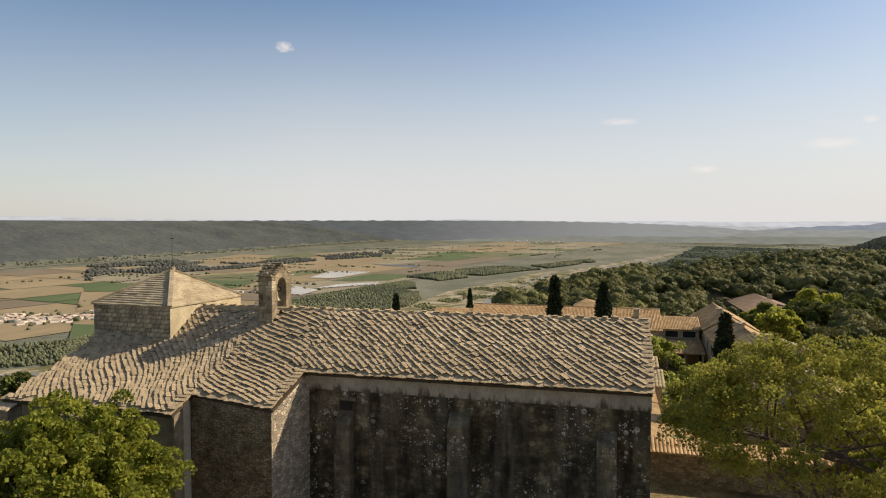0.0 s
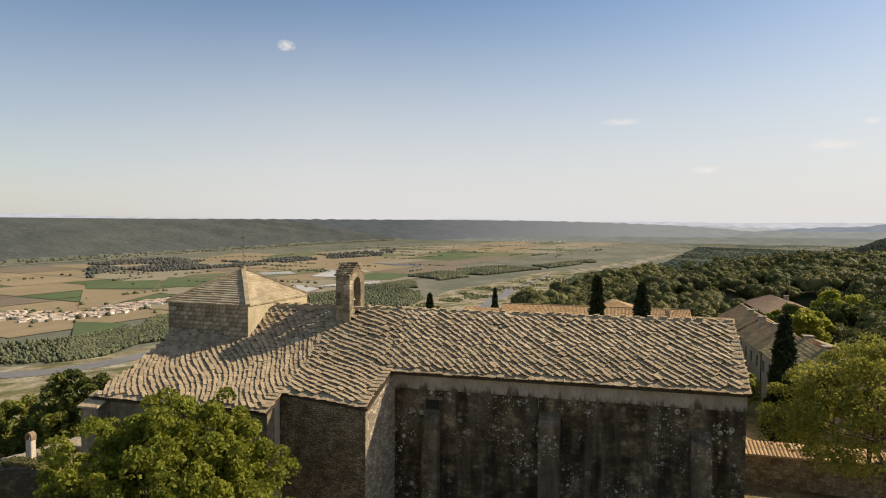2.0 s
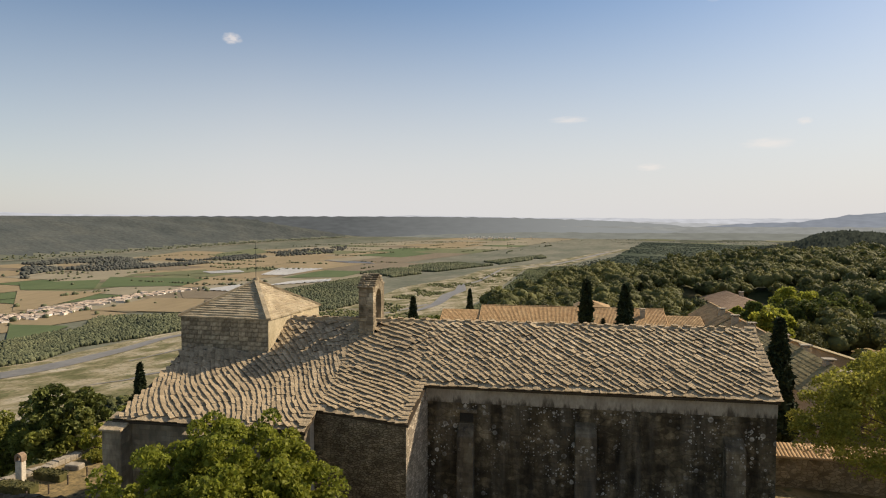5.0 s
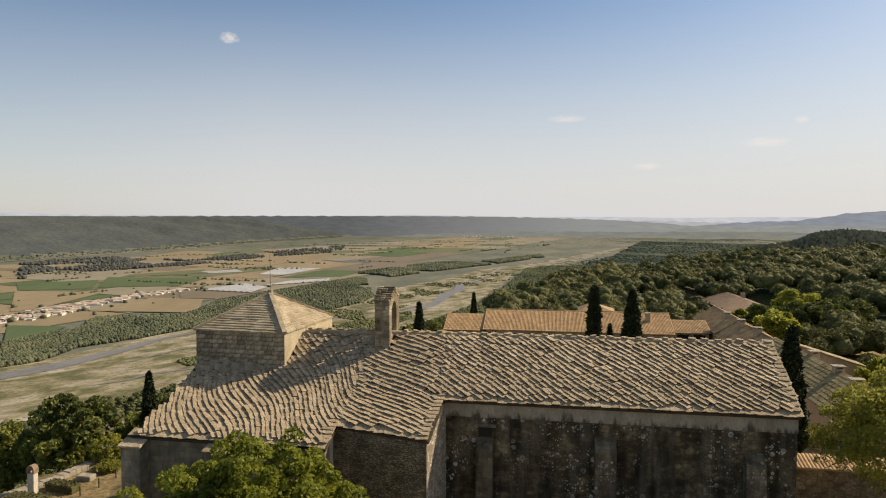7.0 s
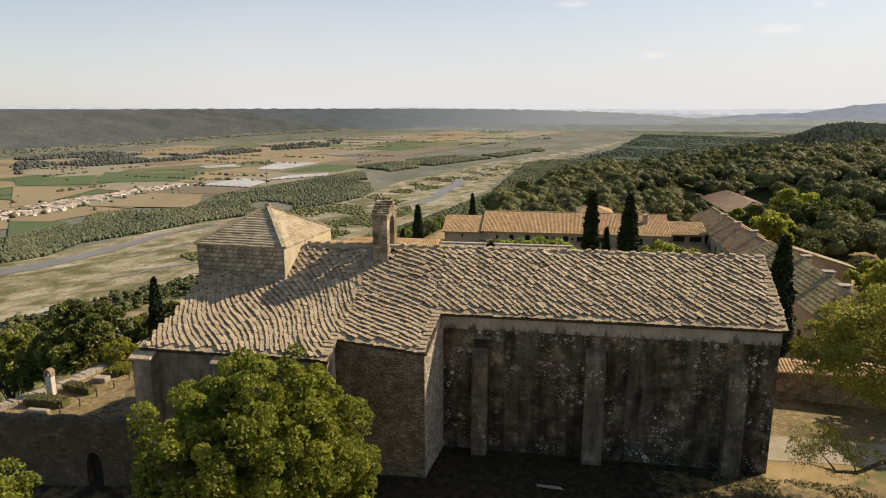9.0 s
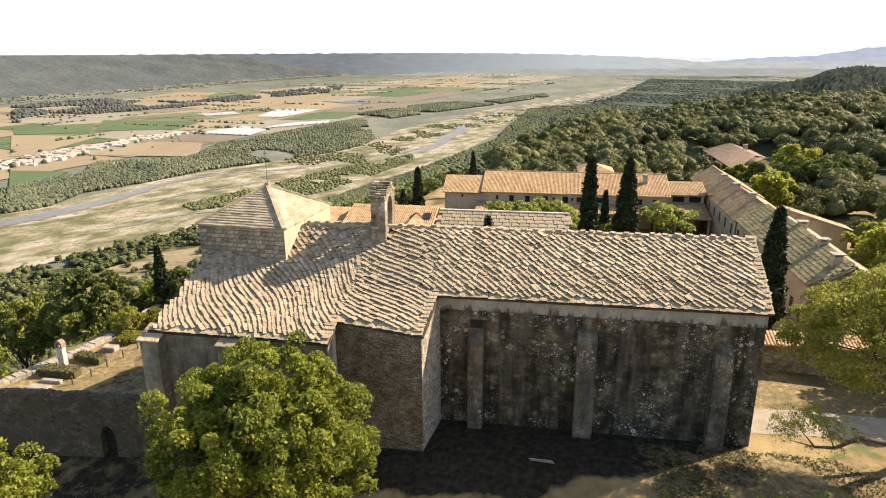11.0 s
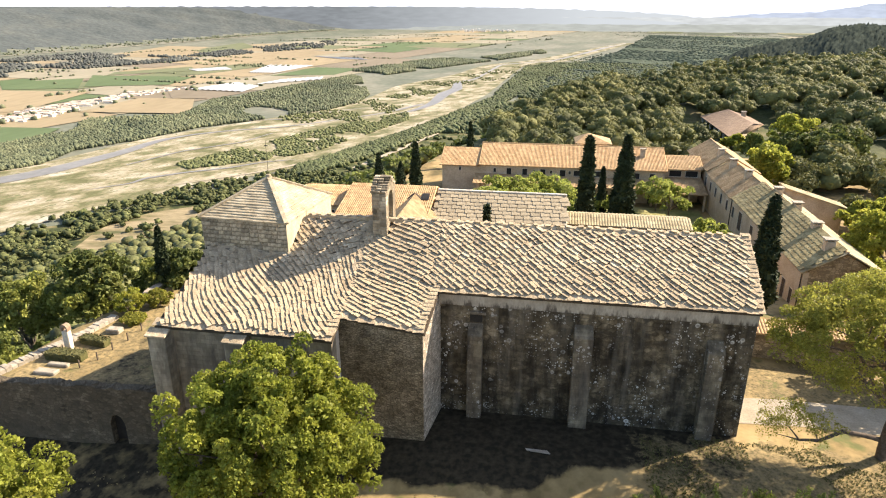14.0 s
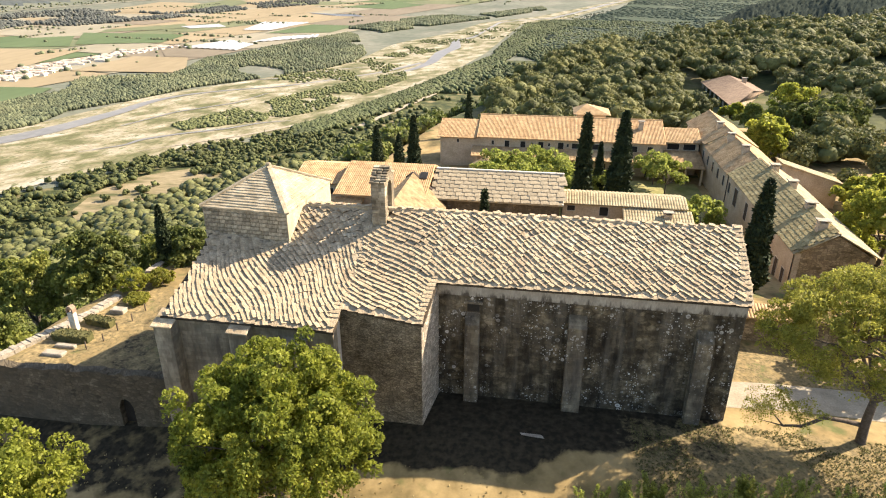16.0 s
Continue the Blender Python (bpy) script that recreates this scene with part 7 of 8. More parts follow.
for q in ((-61.0, 47.9, -57.0, 48.0, 0.9, 1.5, 1), (-59.9, 51.5, -56.6, 51.0, 0.85, 1.2, 2)):
    zc = ground_at((q[0] + q[2]) / 2, (q[1] + q[3]) / 2)
    hd = empty("hedge", ((q[0] + q[2]) / 2, (q[1] + q[3]) / 2, zc), "clipped dark green box hedge in the garden", "hedge", "garden hedges")
    mpart("leaves", hedge(*q), hd)
    b = block(bmesh.new(), -0.5, 0.5, -0.5, 0.5, -0.2, 1.0, 0.12)
    b.transform(Matrix.Translation(((q[0] + q[2]) / 2, (q[1] + q[3]) / 2, zc)) @ Matrix.Rotation(math.atan2(q[3] - q[1], q[2] - q[0]), 4, "Z") @ Matrix.Diagonal((math.hypot(q[2] - q[0], q[3] - q[1]), q[5] * 0.9, q[4] * 0.92, 1)))
    part("core", b, M_HEDGE, hd)
for x, y, w, d, h in ((-58.9, 45.1, 2.3, 0.9, 0.3), (-58.7, 46.5, 2.2, 0.55, 0.3), (-57.9, 54.0, 1.6, 1.0, 0.5)):
    z = ground_at(x, y)
    ob = part("stone_block", block(bmesh.new(), x - w / 2, x + w / 2, y - d / 2, y + d / 2, z - 0.2, z + h, 0.08), M_STONEPALE, None)
    tagged(ob, "large pale cut stone lying on the dry grass", "stone", "garden stones")
for x, y in ((-56.4, 46.5), (-55.7, 48.2), (-55.6, 50.4), (-55.2, 52.4), (-55.1, 54.7)):
    z = ground_at(x, y)
    ob = empty("fence_stake", (x, y, z), "thin wooden stake beside the garden path", "stake", "garden stakes")
    part("post", block(bmesh.new(), x - 0.05, x + 0.05, y - 0.05, y + 0.05, z - 0.2, z + 0.9), M_BARK, ob)

def garden_bush(x, y, h, w, mat, seed, label):
    """A low round bush of many small leaves."""
    z = ground_at(x, y)
    bush = empty("bush", (x, y, z), label, "bush", "garden bushes")
    pts, _ = crown_points((x, y, z + h * 0.5), (w, w, h * 0.5), 60, 120, seed, 0.35, -0.9, 0.3)
    mpart("leaves", leaf_mesh("leaves", pts, 0.14, mat, seed), bush)
    bm = bmesh.new()
    r = random.Random(seed)
    for k in range(6):
        a = k * 1.05
        limb(bm, (x, y, z - 0.1), (x + math.cos(a) * w * 0.6, y + math.sin(a) * w * 0.6, z + h * 0.7), 0.04, 0.012, 5, 0.1, r)
    part("stems", bm, M_BARK, bush)


yard = empty("yard_wall", (9, 54, 0), "ochre yard wall with a coping of yellow tiles", "wall")
box_part("masonry", M_YARD, yard, 3.3, 19.5, 54.6, 55.2, -1.5, 2.9)
ribbed_roof("tile_coping", yard, (3.3, 54.2, 2.85), (19.8, 54.2, 2.85), (19.8, 56.2, 3.4), (3.3, 56.2, 3.4), M_TILE, 0.3)
box_part("masonry", M_YARD, yard, 4.4, 5.3, 55.2, 74.9, -4.0, 2.75)
for k, y in enumerate((56.2, 62.4, 68.7)):
    ribbed_roof("tile_coping", yard, (5.75, y, 2.75 + 0.12 * k), (5.75, y + 6.2, 2.75 + 0.12 * k), (4.0, y + 6.2, 3.15 + 0.12 * k), (4.0, y, 3.15 + 0.12 * k), M_TILEOLD, 0.3)
path = new("path", sheet("path", *ribbon([(3.4, 45.2), (8, 45.6), (13, 45.8), (24, 46.2), (40, 45.6)], [3.6, 3.6, 3.8, 4.4, 5], 30), M_PATH, 0.015))
tagged(path, "pale gravel path beside the church", "path", kind="structure")
fv, ff = slab_shape(84, 1.7, 0.3, 0.1, 0.42)
slab = new("flat_stone", data_mesh("flat_stone", fv, ff, M_STONEPALE))
slab.matrix_basis = Matrix.Translation((-11.6, 37.2, ground_at(-11.6, 37.5) + 0.0))
tagged(slab, "pale flat stone lying in the grass", "stone")
court = new("courtyard_lawn", sheet("courtyard_lawn", *np.meshgrid(np.linspace(-18, 16, 12), np.linspace(88, 118, 12)), material("court_grass", [(0.35, (0.16, 0.17, 0.05)), (0.6, (0.30, 0.27, 0.11))], 0.25, 0.95, 0.3), 0.05))
tagged(court, "yellowing courtyard lawn between the wings", "lawn", kind="structure")

# ---- trees ----
def limb(bm, p0, p1, r0, r1, seg=7, bend=0.0, r=random):
    p0, p1 = Vector(p0), Vector(p1)
    rings = []
    n = 4
    side = Vector((r.uniform(-1, 1), r.uniform(-1, 1), 0)) * bend
    d = (p1 - p0).normalized()
    a = d.orthogonal().normalized()
    c = d.cross(a)
    for k in range(n + 1):
        f = k / n
        q = p0.lerp(p1, f) + side * math.sin(f * math.pi)
        w = r0 + (r1 - r0) * f
        rings.append([bm.verts.new(q + (a * math.cos(t) + c * math.sin(t)) * w) for t in np.linspace(0, 2 * math.pi, seg, endpoint=False)])
    for k in range(n):
        for i in range(seg):
            j = (i + 1) % seg
            bm.faces.new((rings[k][i], rings[k][j], rings[k + 1][j], rings[k + 1][i]))


def crown_points(centre, radii, clumps, per, seed, clump_r, low=-0.75, hollow=0.45, lobes=0):
    """Leaf places on many round clumps that sit on an uneven crown, or on several big lobes of it."""
    r = np.random.default_rng(seed)
    d = r.normal(size=(clumps * 3, 3))
    d /= np.linalg.norm(d, axis=1)[:, None]
    d = d[d[:, 2] > low][:clumps]
    k = r.uniform(hollow, 1.0, (len(d), 1)) ** 0.5
    c = np.array(centre) + d * np.array(radii) * k
    if lobes:
        g = np.arange(lobes) + 0.5
        pol, azi = np.arccos(1 - 1.55 * g / lobes), g * 2.39996 + seed
        ld = np.stack([np.sin(pol) * np.cos(azi), np.sin(pol) * np.sin(azi), np.cos(pol)], -1)
        lc = np.array(centre) + ld * np.array(radii) * r.uniform(0.52, 0.72, (lobes, 1))
        which = np.arange(len(d)) % lobes
        c = lc[which] + d * np.array(radii) * (0.36 * r.uniform(0.75, 1.1, lobes))[which][:, None] * k
    cr = clump_r * r.uniform(0.6, 1.35, len(d))
    e = r.normal(size=(len(d), per, 3))
    e /= np.linalg.norm(e, axis=2)[:, :, None]
    e[:, :, 2] = np.where(e[:, :, 2] < -0.3, -e[:, :, 2], e[:, :, 2])
    w = r.uniform(0.35, 1.0, (len(d), per, 1)) ** 0.4
    pts = c[:, None] + e * w * cr[:, None, None] * np.array((0.92, 0.92, 0.92))
    return pts.reshape(-1, 3), c


def leafy_tree(name, foot, centre, radii, clumps, per, clump_r, leaf, mat, seed, label, trunk_r=0.35, forks=5, low=-0.75, group="", hollow=0.45, lobes=0):
    tree = empty(name, foot, label, "tree", group)
    r = random.Random(seed)
    pts, cs = crown_points(centre, radii, clumps, per, seed, clump_r, low, hollow, lobes)
    bm = bmesh.new()
    foot, centre = Vector(foot), Vector(centre)
    fork = foot.lerp(centre, 0.45)
    limb(bm, foot - Vector((0, 0, 0.4)), fork, trunk_r, trunk_r * 0.72, 9, 0.15, r)
    for k in range(forks):
        t = Vector(cs[r.randrange(len(cs))])
        m = fork.lerp(t, 0.5) + Vector((r.uniform(-0.4, 0.4), r.uniform(-0.4, 0.4), r.uniform(0, 0.4)))
        limb(bm, fork, m, trunk_r * 0.5, trunk_r * 0.28, 6, 0.2, r)
        for _ in range(3):
            t2 = Vector(cs[r.randrange(len(cs))])
            if (t2 - m).length < max(radii) * 1.1:
                limb(bm, m, t2, trunk_r * 0.26, trunk_r * 0.06, 5, 0.2, r)
    part("trunk", bm, M_BARK, tree, smooth=True)
    mpart("crown", leaf_mesh("crown", pts, leaf, mat, seed), tree)
    return tree


leafy_tree("maple_tree", (-28.2, 28.6, ground_at(-28.2, 28.6)), (-27.5, 28.8, 5.4), (7.0, 6.2, 6.6), 640, 150, 0.68, 0.17, M_LEAF, 1, "broad leafy tree with bright yellow-green crown", 0.42, 7, -0.9, lobes=30)
leafy_tree("maple_tree", (-43.0, 21.5, ground_at(-43, 21.5)), (-42.2, 21.5, 4.6), (5.2, 4.8, 4.8), 260, 150, 0.65, 0.17, M_LEAF, 2, "broad leafy tree lit from the side", 0.36, 6, -0.9, lobes=12)
big_oak = leafy_tree("oak_tree", (13.0, 41.0, ground_at(13, 41)), (12.4, 40.0, 9.2), (8.6, 5.6, 5.3), 420, 190, 0.8, 0.115, M_FINE, 3, "spreading fine-leaved tree with open crown", 0.38, 9, -0.35)
bm = bmesh.new()
br_ = random.Random(2)
for p0, p1, r0, r1 in (((12.9, 41.0, 1.6), (9.6, 40.2, 2.6), 0.2, 0.15), ((9.6, 40.2, 2.6), (8.0, 39.8, 1.9), 0.15, 0.12), ((8.0, 39.8, 1.9), (6.6, 39.4, 2.1), 0.12, 0.09), ((6.6, 39.4, 2.1), (5.6, 39.2, 3.3), 0.08, 0.03), ((6.6, 39.4, 2.1), (4.9, 39.0, 2.7), 0.06, 0.02), ((8.0, 39.8, 1.9), (7.2, 39.6, 3.6), 0.05, 0.02)):
    limb(bm, p0, p1, r0, r1, 7, 0.12, br_)
part("low_branch", bm, M_BARK, big_oak, smooth=True)
lp, _ = crown_points((6.2, 39.2, 3.5), (3.3, 1.8, 1.6), 70, 80, 9, 0.5, -0.9, 0.2)
mpart("branch_leaves", leaf_mesh("branch_leaves", lp, 0.075, M_FINE, 9), big_oak)
leafy_tree("oak_tree", (20.5, 52.0, ground_at(20.5, 52)), (20.5, 52.0, 4.4), (4.2, 4.0, 3.6), 60, 160, 1.2, 0.3, M_BUSH, 5, "rounded light-green tree beside the range", 0.3, 5)
leafy_tree("oak_tree", (31.0, 66.0, ground_at(31, 66)), (31.0, 66.0, 2.6), (5.8, 5.8, 5.0), 120, 170, 1.1, 0.3, M_BUSH, 6, "rounded light-green tree beside the range", 0.3, 5)
leafy_tree("oak_tree", (33.0, 84.0, ground_at(33, 84)), (33.5, 84.0, 2.0), (6.0, 6.2, 5.6), 140, 150, 1.1, 0.32, M_BUSH, 7, "rounded light-green tree beside the range", 0.3, 5)
leafy_tree("oak_tree", (34.0, 140.0, ground_at(34, 140)), (34.0, 140.0, -0.2), (5.0, 4.5, 4.0), 60, 120, 1.4, 0.5, M_BUSH, 8, "rounded light-green tree near the woods", 0.3, 5)
for k, (x, y, zc, rx_, rz_) in enumerate(((-66.5, 62.5, -1.2, 5.6, 4.8), (-75.5, 60.5, -5.0, 5.2, 4.6), (-59.0, 70.0, -3.0, 4.6, 4.0), (-71.0, 50.0, -7.5, 4.4, 3.6), (-70.0, 42.0, -8.0, 4.0, 3.2), (-83.0, 68.0, -9.5, 5.4, 4.6), (-66.0, 76.0, -6.5, 4.8, 4.2))):
    leafy_tree("oak_tree", (x, y, ground_at(x, y)), (x, y, zc), (rx_, rx_ * 0.95, rz_), 72, 116, 1.0, 0.34, M_OAKLEAF if k in (0, 2) else M_SUNLIT_OAK, 60 + k, "dense holm oak below the garden wall", 0.3, 5, -0.8, "garden oaks", lobes=9)


def extra_trees():
    """Paler broad trees and dark oaks that stand clear beside the woods."""
    for k, (x, y, w, mat, lab) in enumerate(((53.0, 183.0, 7.2, M_BUSH, "rounded yellow-green tree by the woodland house"), (38.0, 183.0, 3.3, M_BUSH, "rounded yellow-green tree by the woodland house"), (38.5, 104.0, 4.6, M_BUSH, "bright light-green tree beside the range"), (43.0, 95.0, 5.0, M_BUSH, "bright light-green tree beside the range"), (54.0, 158.0, 6.4, M_OAKLEAF, "dense dark oak at the edge of the woods"), (45.0, 155.0, 5.6, M_OAKLEAF, "dense dark oak at the edge of the woods"), (37.0, 158.0, 5.0, M_SLOPELEAF, "dense grey-green oak at the edge of the woods"))):
        z = ground_at(x, y)
        leafy_tree("oak_tree", (x, y, z), (x, y, z + w * 0.72), (w, w * 0.95, w * 0.74), 66, 100, w * 0.21, 0.48, mat, 700 + k, lab, 0.3, 5, -0.8, lobes=10)


extra_trees()
garden_bush(-59.4, 59.0, 2.6, 1.9, M_BUSH, 81, "round light-green bush at the end of the wall")
garden_bush(-57.2, 61.5, 1.8, 1.5, M_FINE, 82, "yellowing dry bush by the garden")
garden_bush(-57.4, 56.6, 0.7, 1.6, M_FINE, 83, "low yellow weeds in the garden")


def shrub(x, y, h, seed):
    """A young bush of upright feathery shoots."""
    z = ground_at(x, y)
    bush = empty("shrub", (x, y, z), "feathery light-green young shrub in dry grass", "shrub", "young shrubs")
    r = random.Random(seed)
    g = np.random.default_rng(seed)
    bm = bmesh.new()
    pts = []
    for _ in range(13):
        a, lean = r.uniform(0, 6.28), r.uniform(0.1, 0.42) * h
        foot, tip = Vector((x, y, z - 0.1)), Vector((x + math.cos(a) * lean, y + math.sin(a) * lean, z + h * r.uniform(0.65, 1.05)))
        limb(bm, foot, tip, 0.035, 0.008, 4, 0.15, r)
        f = g.uniform(0.25, 1.02, (190, 1))
        c = np.array(foot) * (1 - f) + np.array(tip) * f
        pts.append(c + g.normal(size=(190, 3)) * np.array((0.17, 0.17, 0.14)) * (1.15 - 0.75 * f))
    part("stems", bm, M_BARK, bush, smooth=True)
    mpart("leaves", leaf_mesh("leaves", np.concatenate(pts), 0.085, M_FEATHER, seed, 2.6), bush)


for k, (x, y, h) in enumerate(((-7.6, 30.4, 3.6), (-6.0, 29.4, 4.2), (-4.6, 30.8, 4.0), (-2.2, 30.0, 4.8), (-0.6, 31.4, 4.4), (0.9, 30.4, 4.6), (2.4, 29.8, 4.2), (4.0, 31.2, 4.6), (5.6, 32.4, 3.8), (7.2, 30.6, 4.4), (8.8, 32.0, 4.0), (10.4, 31.4, 4.4), (12.4, 33.2, 4.0), (2.6, 33.4, 2.4), (-0.6, 27.8, 4.2), (6.0, 28.2, 4.2), (-3.2, 32.2, 3.2))):
    shrub(x, y, h * 0.86, 100 + k)
for k, (x, y, s) in enumerate(((-14.5, 100.0, 2.6), (-10.5, 103.0, 2.8), (-7.0, 99.0, 2.2), (-18.0, 104.5, 2.8), (-21.0, 101.0, 2.6), (-12.0, 95.5, 2.4), (-2.0, 104, 2.0), (9.5, 111.0, 2.6), (12.0, 93.0, 2.2), (7.5, 90.0, 2.0), (-24.0, 96.0, 2.4), (-16.5, 108.5, 2.6), (-20.5, 112.0, 2.4), (-10.5, 112.0, 2.4), (-14.0, 116.0, 2.2), (-7.0, 108.5, 2.4), (8.0, 116.0, 2.3))):
    z = ground_at(x, y)
    leafy_tree("garden_tree", (x, y, z), (x, y, z + s * 1.5), (s * 1.5, s * 1.3, s * 1.2), 32, 84, 0.9, 0.32, M_FEATHER, 200 + k, "rounded yellow-green courtyard tree", 0.14, 4, -0.6, "courtyard trees")


def oak_copies(places, seed):
    """Leafy oaks below the garden, turned and sized copies of three."""
    r = random.Random(seed)
    kinds = []
    for n, (x, y, w, h) in enumerate(places):
        z = ground_at(x, y)
        if n < 3:
            kinds.append(leafy_tree("oak_tree", (x, y, z), (x, y, z + 3.0), (3.6, 3.5, 2.9), 56, 90, 0.85, 0.33, (M_SLOPELEAF, M_SUNLIT_OAK, M_SUNLIT_OAK)[n], 400 + n, "bushy oak on the slope below the garden", 0.2, 5, -0.9, "slope oaks", lobes=8))
        else:
            ob = kinds[n % 3]
            copy_thing(ob, Matrix.Translation((x, y, z)) @ Matrix.Rotation(r.uniform(0, 6.28), 4, "Z") @ Matrix.Diagonal((w, w, h, 1)))


def cypress(x, y, h, r0, seed, zb=None, group="cypresses"):
    z = ground_at(x, y) if zb is None else zb
    tree = empty("cypress", (x, y, z), "slender dark green cypress", "tree", group)
    r = np.random.default_rng(seed)
    n = int(900 + 260 * h)
    f = r.uniform(0.03, 1, n)
    rad = r0 * np.minimum(1, f * 6) * (1 - f) ** 0.62 * 1.15 * (1 + 0.22 * np.sin(f * 31 + r.uniform(0, 6)) * r.uniform(0, 1, n))
    a = r.uniform(0, 2 * np.pi, n)
    k = r.uniform(0.75, 1.05, n)
    pts = np.stack([x + rad * k * np.cos(a), y + rad * k * np.sin(a), z + h * f], -1)
    v = leaf_mesh("crown", pts, max(0.22, h * 0.03), M_CYPRESS, seed, 2.2)
    mpart("crown", v, tree)
    bm = bmesh.new()
    rings = []
    for q in np.linspace(0.03, 0.985, 12):
        w = r0 * min(1, q * 6) * (1 - q) ** 0.62 * 0.98
        rings.append([bm.verts.new((x + w * math.cos(t), y + w * math.sin(t), z + h * q)) for t in np.linspace(0, 2 * math.pi, 9, endpoint=False)])
    for i in range(11):
        for j in range(9):
            bm.faces.new((rings[i][j], rings[i][(j + 1) % 9], rings[i + 1][(j + 1) % 9], rings[i + 1][j]))
    part("foliage_core", bm, M_CYPRESS, tree)
    bm = bmesh.new()
    limb(bm, (x, y, z - 0.3), (x, y, z + h * 0.4), 0.16, 0.08)
    part("trunk", bm, M_BARK, tree)


for k, (x, y, h, r0) in enumerate(((-6.3, 90.0, 17.9, 1.35), (0.2, 101.0, 16.3, 1.95), (-2.9, 104.0, 10.6, 0.85), (-35.2, 107.5, 13.0, 1.25), (-44.6, 117.0, 8.8, 1.2), (-41.2, 121.0, 6.5, 1.1), (-40.0, 115.5, 6.0, 1.0), (-60.7, 68.3, 8.6, 1.0), (11.7, 67.3, 13.6, 1.55), (-30.4, 147.5, 10.5, 0.95), (-20.6, 70.5, 2.5, 0.5))):
    if k == 10:
        cypress(-17.6, 58.0, 12.5, 0.3, 310)
    else:
        cypress(x, y, h, r0, 300 + k)

orr = random.Random(31)
oak_places = []
while len(oak_places) < 25:
    x, y = orr.uniform(-104, -60), orr.uniform(24, 100)
    if edge_x(y) - x < 4 or (x > -66 and y < 60) or min([math.hypot(x - q[0], y - q[1]) for q in oak_places] + [9]) < 4.2:
        continue
    oak_places.append((x, y, orr.uniform(0.75, 1.3), orr.uniform(0.7, 1.15)))
oak_copies(oak_places, 8)

# ---- woods on the plateau and its slopes ----


def plateau_places(count, x0, x1, y0, y1, clear, seed):
    r = np.random.default_rng(seed)
    p = np.column_stack([r.uniform(x0, x1, count * 2), r.uniform(y0, y1, count * 2)])
    ok = np.array([clear(x, y) for x, y in p])
    p = p[ok][:count]
    return np.column_stack([p, land(p[:, 0], p[:, 1])])


def in_woods(x, y):
    if y < 150 and x < 38:
        return False
    if 33 < x < 68 and 194 < y < 254 or math.hypot(x - 66, (y - 170) * 0.7) < 8 or math.hypot((x - 88) * 0.5, y - 357) < 6:
        return False
    if x < 36 and y > 170 and abs(x - 36 - (y - 200) * 0.05) < 3:
        return False
    if x < edge_x(y) - 5 or y > 352 + 0.6 * max(x, 0):
        return False
    if math.sin(x / 23.0) * math.cos(y / 31.0 + 1) > 0.78:
        return False
    return x < 0.55 * y + 60


def lumpy_trees(name, places, size, label, leaves=120, leaf=0.55, mat=M_OAK, lobes=8, core=None, inner=0.93):
    """Oak crowns of many uneven lobes, thickly set with leaf sprays, as one mass."""
    r = np.random.default_rng(len(places) + 3)
    n = len(places)
    s = size * r.uniform(0.6, 1.3, n)
    d = r.normal(size=(n, lobes, 3))
    d /= np.linalg.norm(d, axis=2)[:, :, None]
    d[:, :, 2] = np.abs(d[:, :, 2])
    d[:, 0] *= 0.1
    c = np.asarray(places)[:, None] + d * s[:, None, None] * np.array((0.72, 0.72, 0.62)) + np.array((0, 0, 1)) * (s * 0.25)[:, None, None]
    sz = s[:, None] * r.uniform(0.3, 0.52, (n, lobes))
    sz[:, 0] = s * 0.72
    c, sz = c.reshape(-1, 3), sz.ravel()
    ob = tagged(new(name, blobs(name, c, sz * inner, core or mat, 1, 0.85, 0.2, True, far=False)), label, "woods", kind="stuff")
    per = max(leaves // lobes, 2)
    e = r.normal(size=(len(c), per, 3))
    e /= np.linalg.norm(e, axis=2)[:, :, None]
    e[:, :, 2] = np.abs(e[:, :, 2]) * 1.1 - 0.2
    pts = c[:, None] + np.array((0, 0, 1)) * (sz * 0.64)[:, None, None] + e * (sz[:, None] * r.uniform(0.93, 1.1, (len(c), per)))[:, :, None] * np.array((1, 1, 0.85))
    tagged(new("wood_leaves", leaf_mesh("wood_leaves", pts.reshape(-1, 3), leaf, mat, 5, facing=e.reshape(-1, 3))), label, "woods", kind="stuff")
    return ob


near_w = plateau_places(800, -30, 200, 146, 330, in_woods, 31)
lumpy_trees("plateau_woods", near_w, 4.4, "dense dark evergreen oak woods on the plateau", 240, 0.6, mat=M_HOLM, core=M_HOLM, inner=0.9)
far_w = plateau_places(2000, -30, 420, 330, 690, in_woods, 32)
lumpy_trees("plateau_woods", far_w, 4.9, "dense dark evergreen oak woods on the plateau", 70, 1.0, mat=M_HOLM, lobes=5, inner=0.88)
side_w = plateau_places(95, 36, 90, 60, 150, lambda x, y: x > 37 + 2 * math.sin(y) and not (x < 50 and y < 108), 33)
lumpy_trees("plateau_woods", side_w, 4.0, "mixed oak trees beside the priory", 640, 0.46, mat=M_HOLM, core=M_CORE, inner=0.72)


def on_slope(x, y):
    o = edge_x(y) - x
    if o < 1 or o > 620:
        return False
    if math.sin(x / 31.0 + 1.0) * math.cos(y / 43.0) > 0.45 + 0.3 * (o < 60):
        return False
    return y > 20 and (not on_terrace(x, y) or math.sin(x * 0.9) * math.cos(y * 0.7) > 0.72)


sl_near = plateau_places(470, -200, -40, 20, 190, lambda x, y: on_slope(x, y) and not (x > -104 and y < 100), 41)
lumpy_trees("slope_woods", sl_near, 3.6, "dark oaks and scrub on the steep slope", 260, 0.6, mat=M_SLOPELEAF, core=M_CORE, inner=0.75)
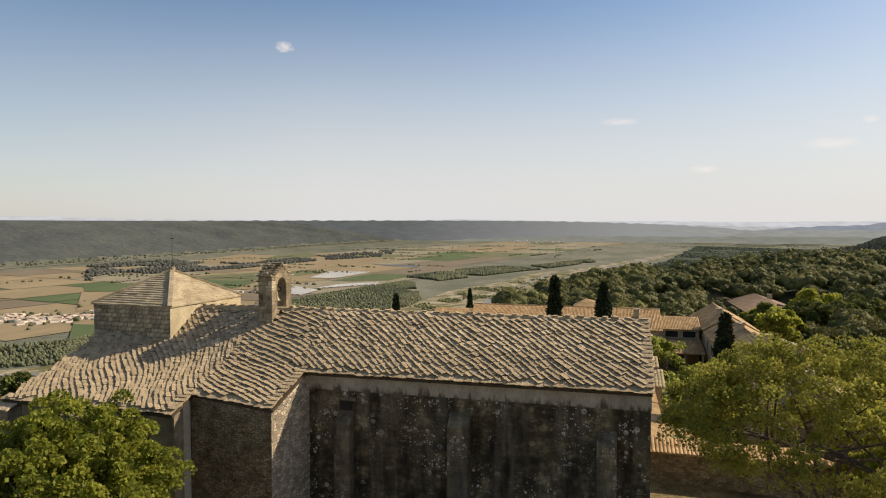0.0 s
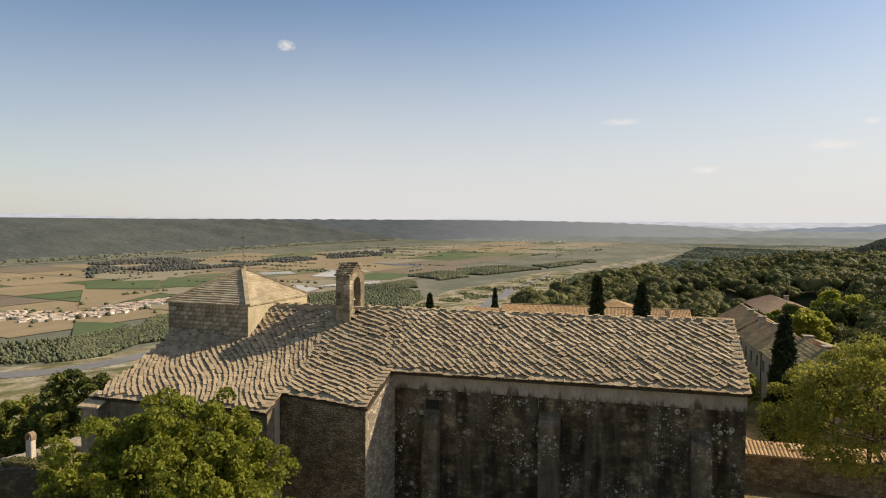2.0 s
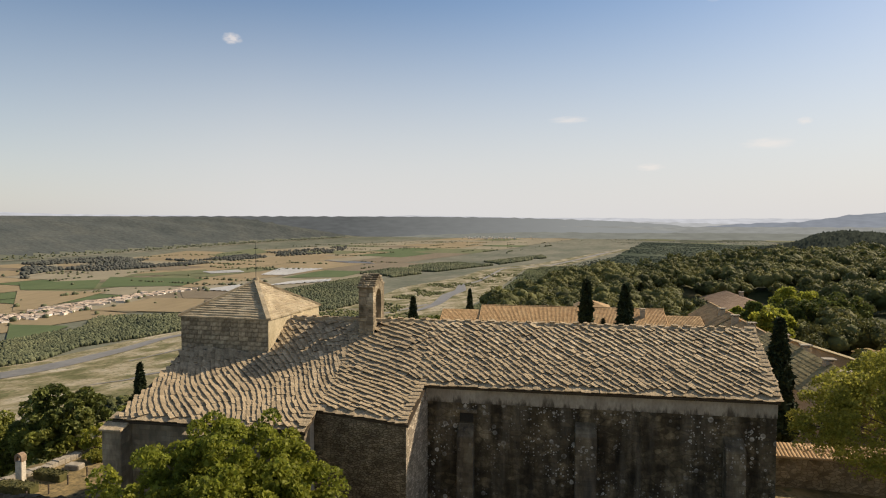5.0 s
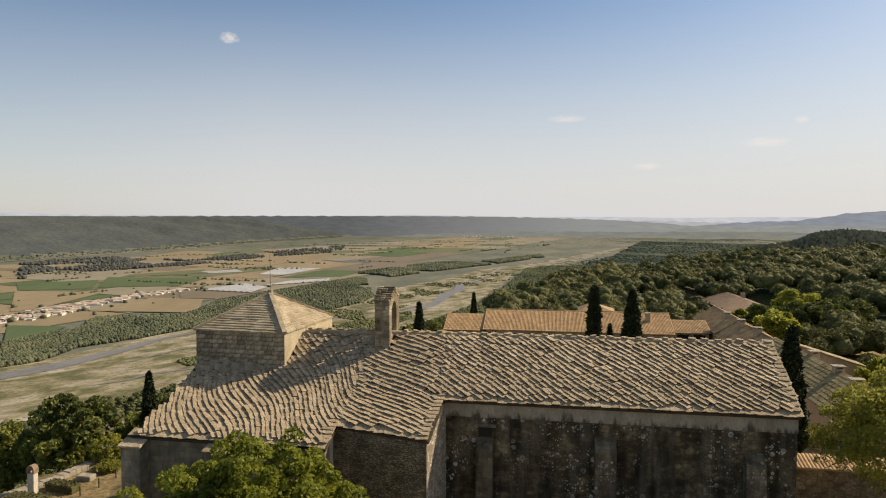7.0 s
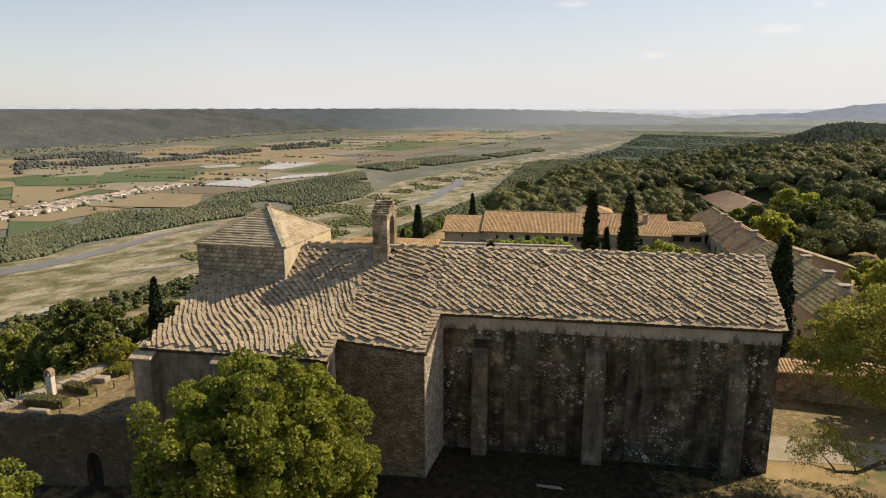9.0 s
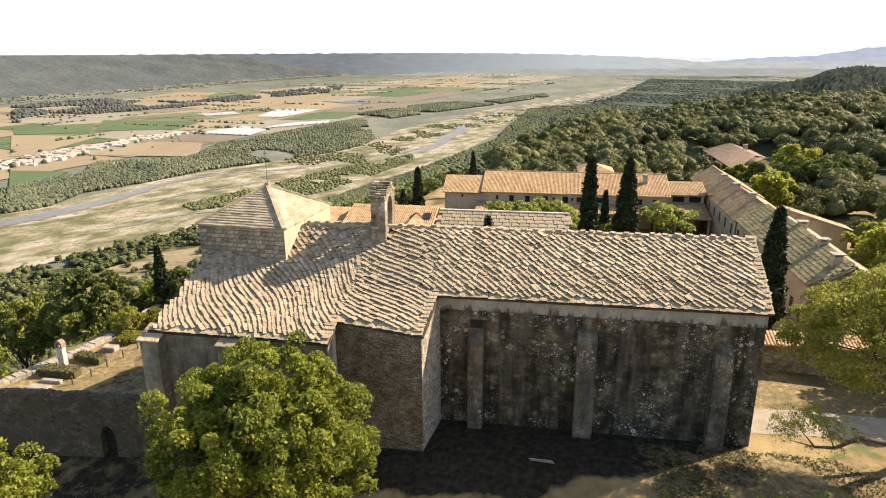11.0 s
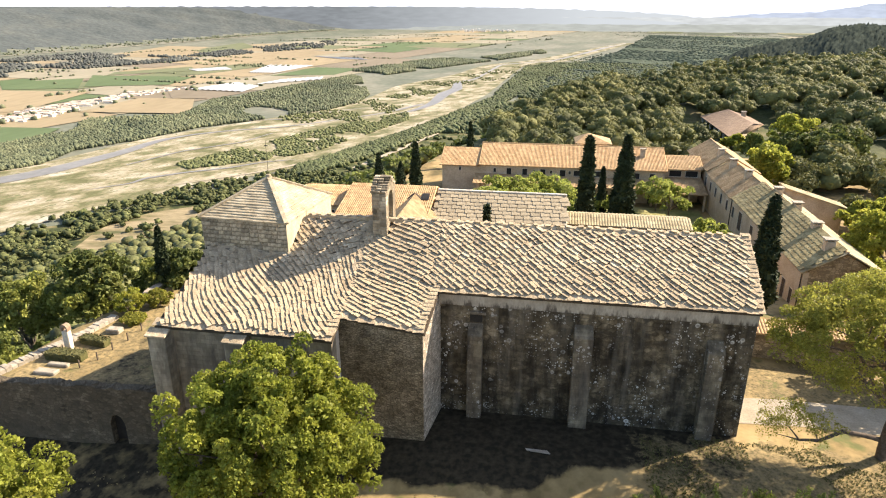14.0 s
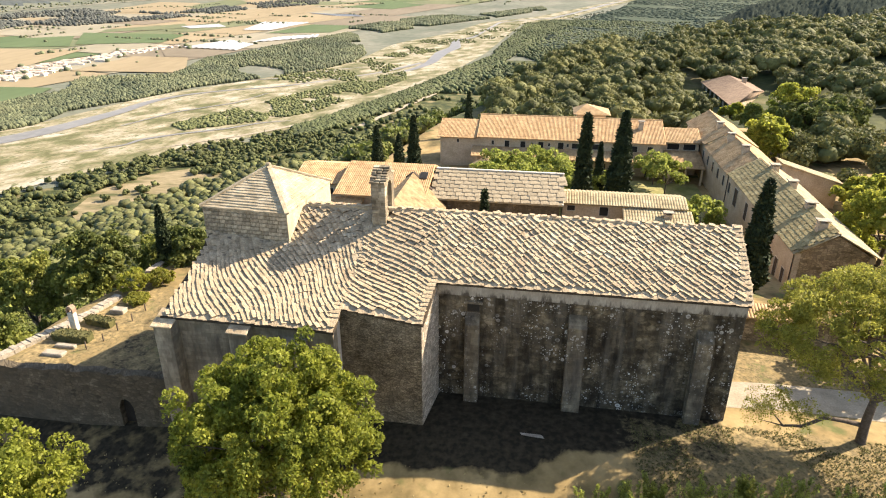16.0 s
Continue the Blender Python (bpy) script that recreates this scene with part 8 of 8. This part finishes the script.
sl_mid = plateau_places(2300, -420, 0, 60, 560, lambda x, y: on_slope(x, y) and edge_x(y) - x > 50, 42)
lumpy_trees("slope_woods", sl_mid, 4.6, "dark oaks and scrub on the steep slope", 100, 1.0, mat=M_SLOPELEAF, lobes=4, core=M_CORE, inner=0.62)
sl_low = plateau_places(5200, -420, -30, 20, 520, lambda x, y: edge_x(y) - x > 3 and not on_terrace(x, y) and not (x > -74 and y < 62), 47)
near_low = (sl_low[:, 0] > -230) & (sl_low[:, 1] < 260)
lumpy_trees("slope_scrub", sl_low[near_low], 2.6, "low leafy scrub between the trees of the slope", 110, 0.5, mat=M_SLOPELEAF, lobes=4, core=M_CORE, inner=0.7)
woods("slope_scrub", sl_low[~near_low], 2.1, M_SLOPE, 1, "low scrub between the trees of the slope", far=False)
belt = plateau_places(2100, -700, -230, 330, 960, lambda x, y: x > bank_x(y) + 5 and edge_x(y) - x > 190 and (not on_terrace(x, y) or math.sin(x * 0.9) * math.cos(y * 0.7) > 0.75) and math.sin(x / 37.0 + 2.0) * math.cos(y / 29.0) < 0.62, 46)
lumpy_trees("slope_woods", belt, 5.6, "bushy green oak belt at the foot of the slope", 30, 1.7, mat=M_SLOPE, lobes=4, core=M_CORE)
sl_far = plateau_places(8000, -620, 420, 330, 1500, lambda x, y: 20 < max(edge_x(y) - x, (y - 345 - 0.6 * x) * 0.9) < 560, 43)
woods("slope_woods", sl_far, 5.6, M_OAK, 1, "dark woods falling to the river plain", far=False)

def on_bank(x, y):
    return not on_terrace(x, y) and x > bank_x(y) + 8 and edge_x(y) - x > 380 and math.sin(x / 47.0) * math.cos(y / 39.0) < 0.55


sl_bank = plateau_places(2600, -1200, -60, 120, 1300, on_bank, 44)
woods("slope_woods", sl_bank, 4.8, M_SLOPE, 1, "scrubby woods at the foot of the slope", far=False)

# dry grass tufts and pebbles in front of the church
tr2 = np.random.default_rng(51)
n = 2600
tp = np.column_stack([tr2.uniform(-60, 24, n), tr2.uniform(16, 33.5, n)])
tp = tp[~((tp[:, 1] > 35.5) & (tp[:, 0] < -26)) & ~((tp[:, 1] > 37.9) & (tp[:, 0] < -20))]
tz = land(tp[:, 0], tp[:, 1])
M_LITTER = material("leaf_litter", [(0.3, (0.085, 0.095, 0.03)), (0.7, (0.2, 0.18, 0.075))], 0.5, 0.9, 0.0, isle=0.3, thin=0.3)
tagged(new("grass", leaf_mesh("grass", np.column_stack([tp, tz + 0.05]), 0.11, M_TUFT, 52, 1.6)), "tufts of dry yellow and green grass", "grass", kind="stuff")

n = 15000
lp_ = np.column_stack([tr2.uniform(-4, 20, n), tr2.uniform(31, 41, n)])
lp_ = lp_[wave(lp_[:, 0], lp_[:, 1], 2.3, 9.0) > -0.1]
tagged(new("grass", leaf_mesh("grass", np.column_stack([lp_, land(lp_[:, 0], lp_[:, 1]) + 0.05]), 0.085, M_LITTER, 53, 2.2)), "tufts of dull green grass and fallen leaves", "grass", kind="stuff")
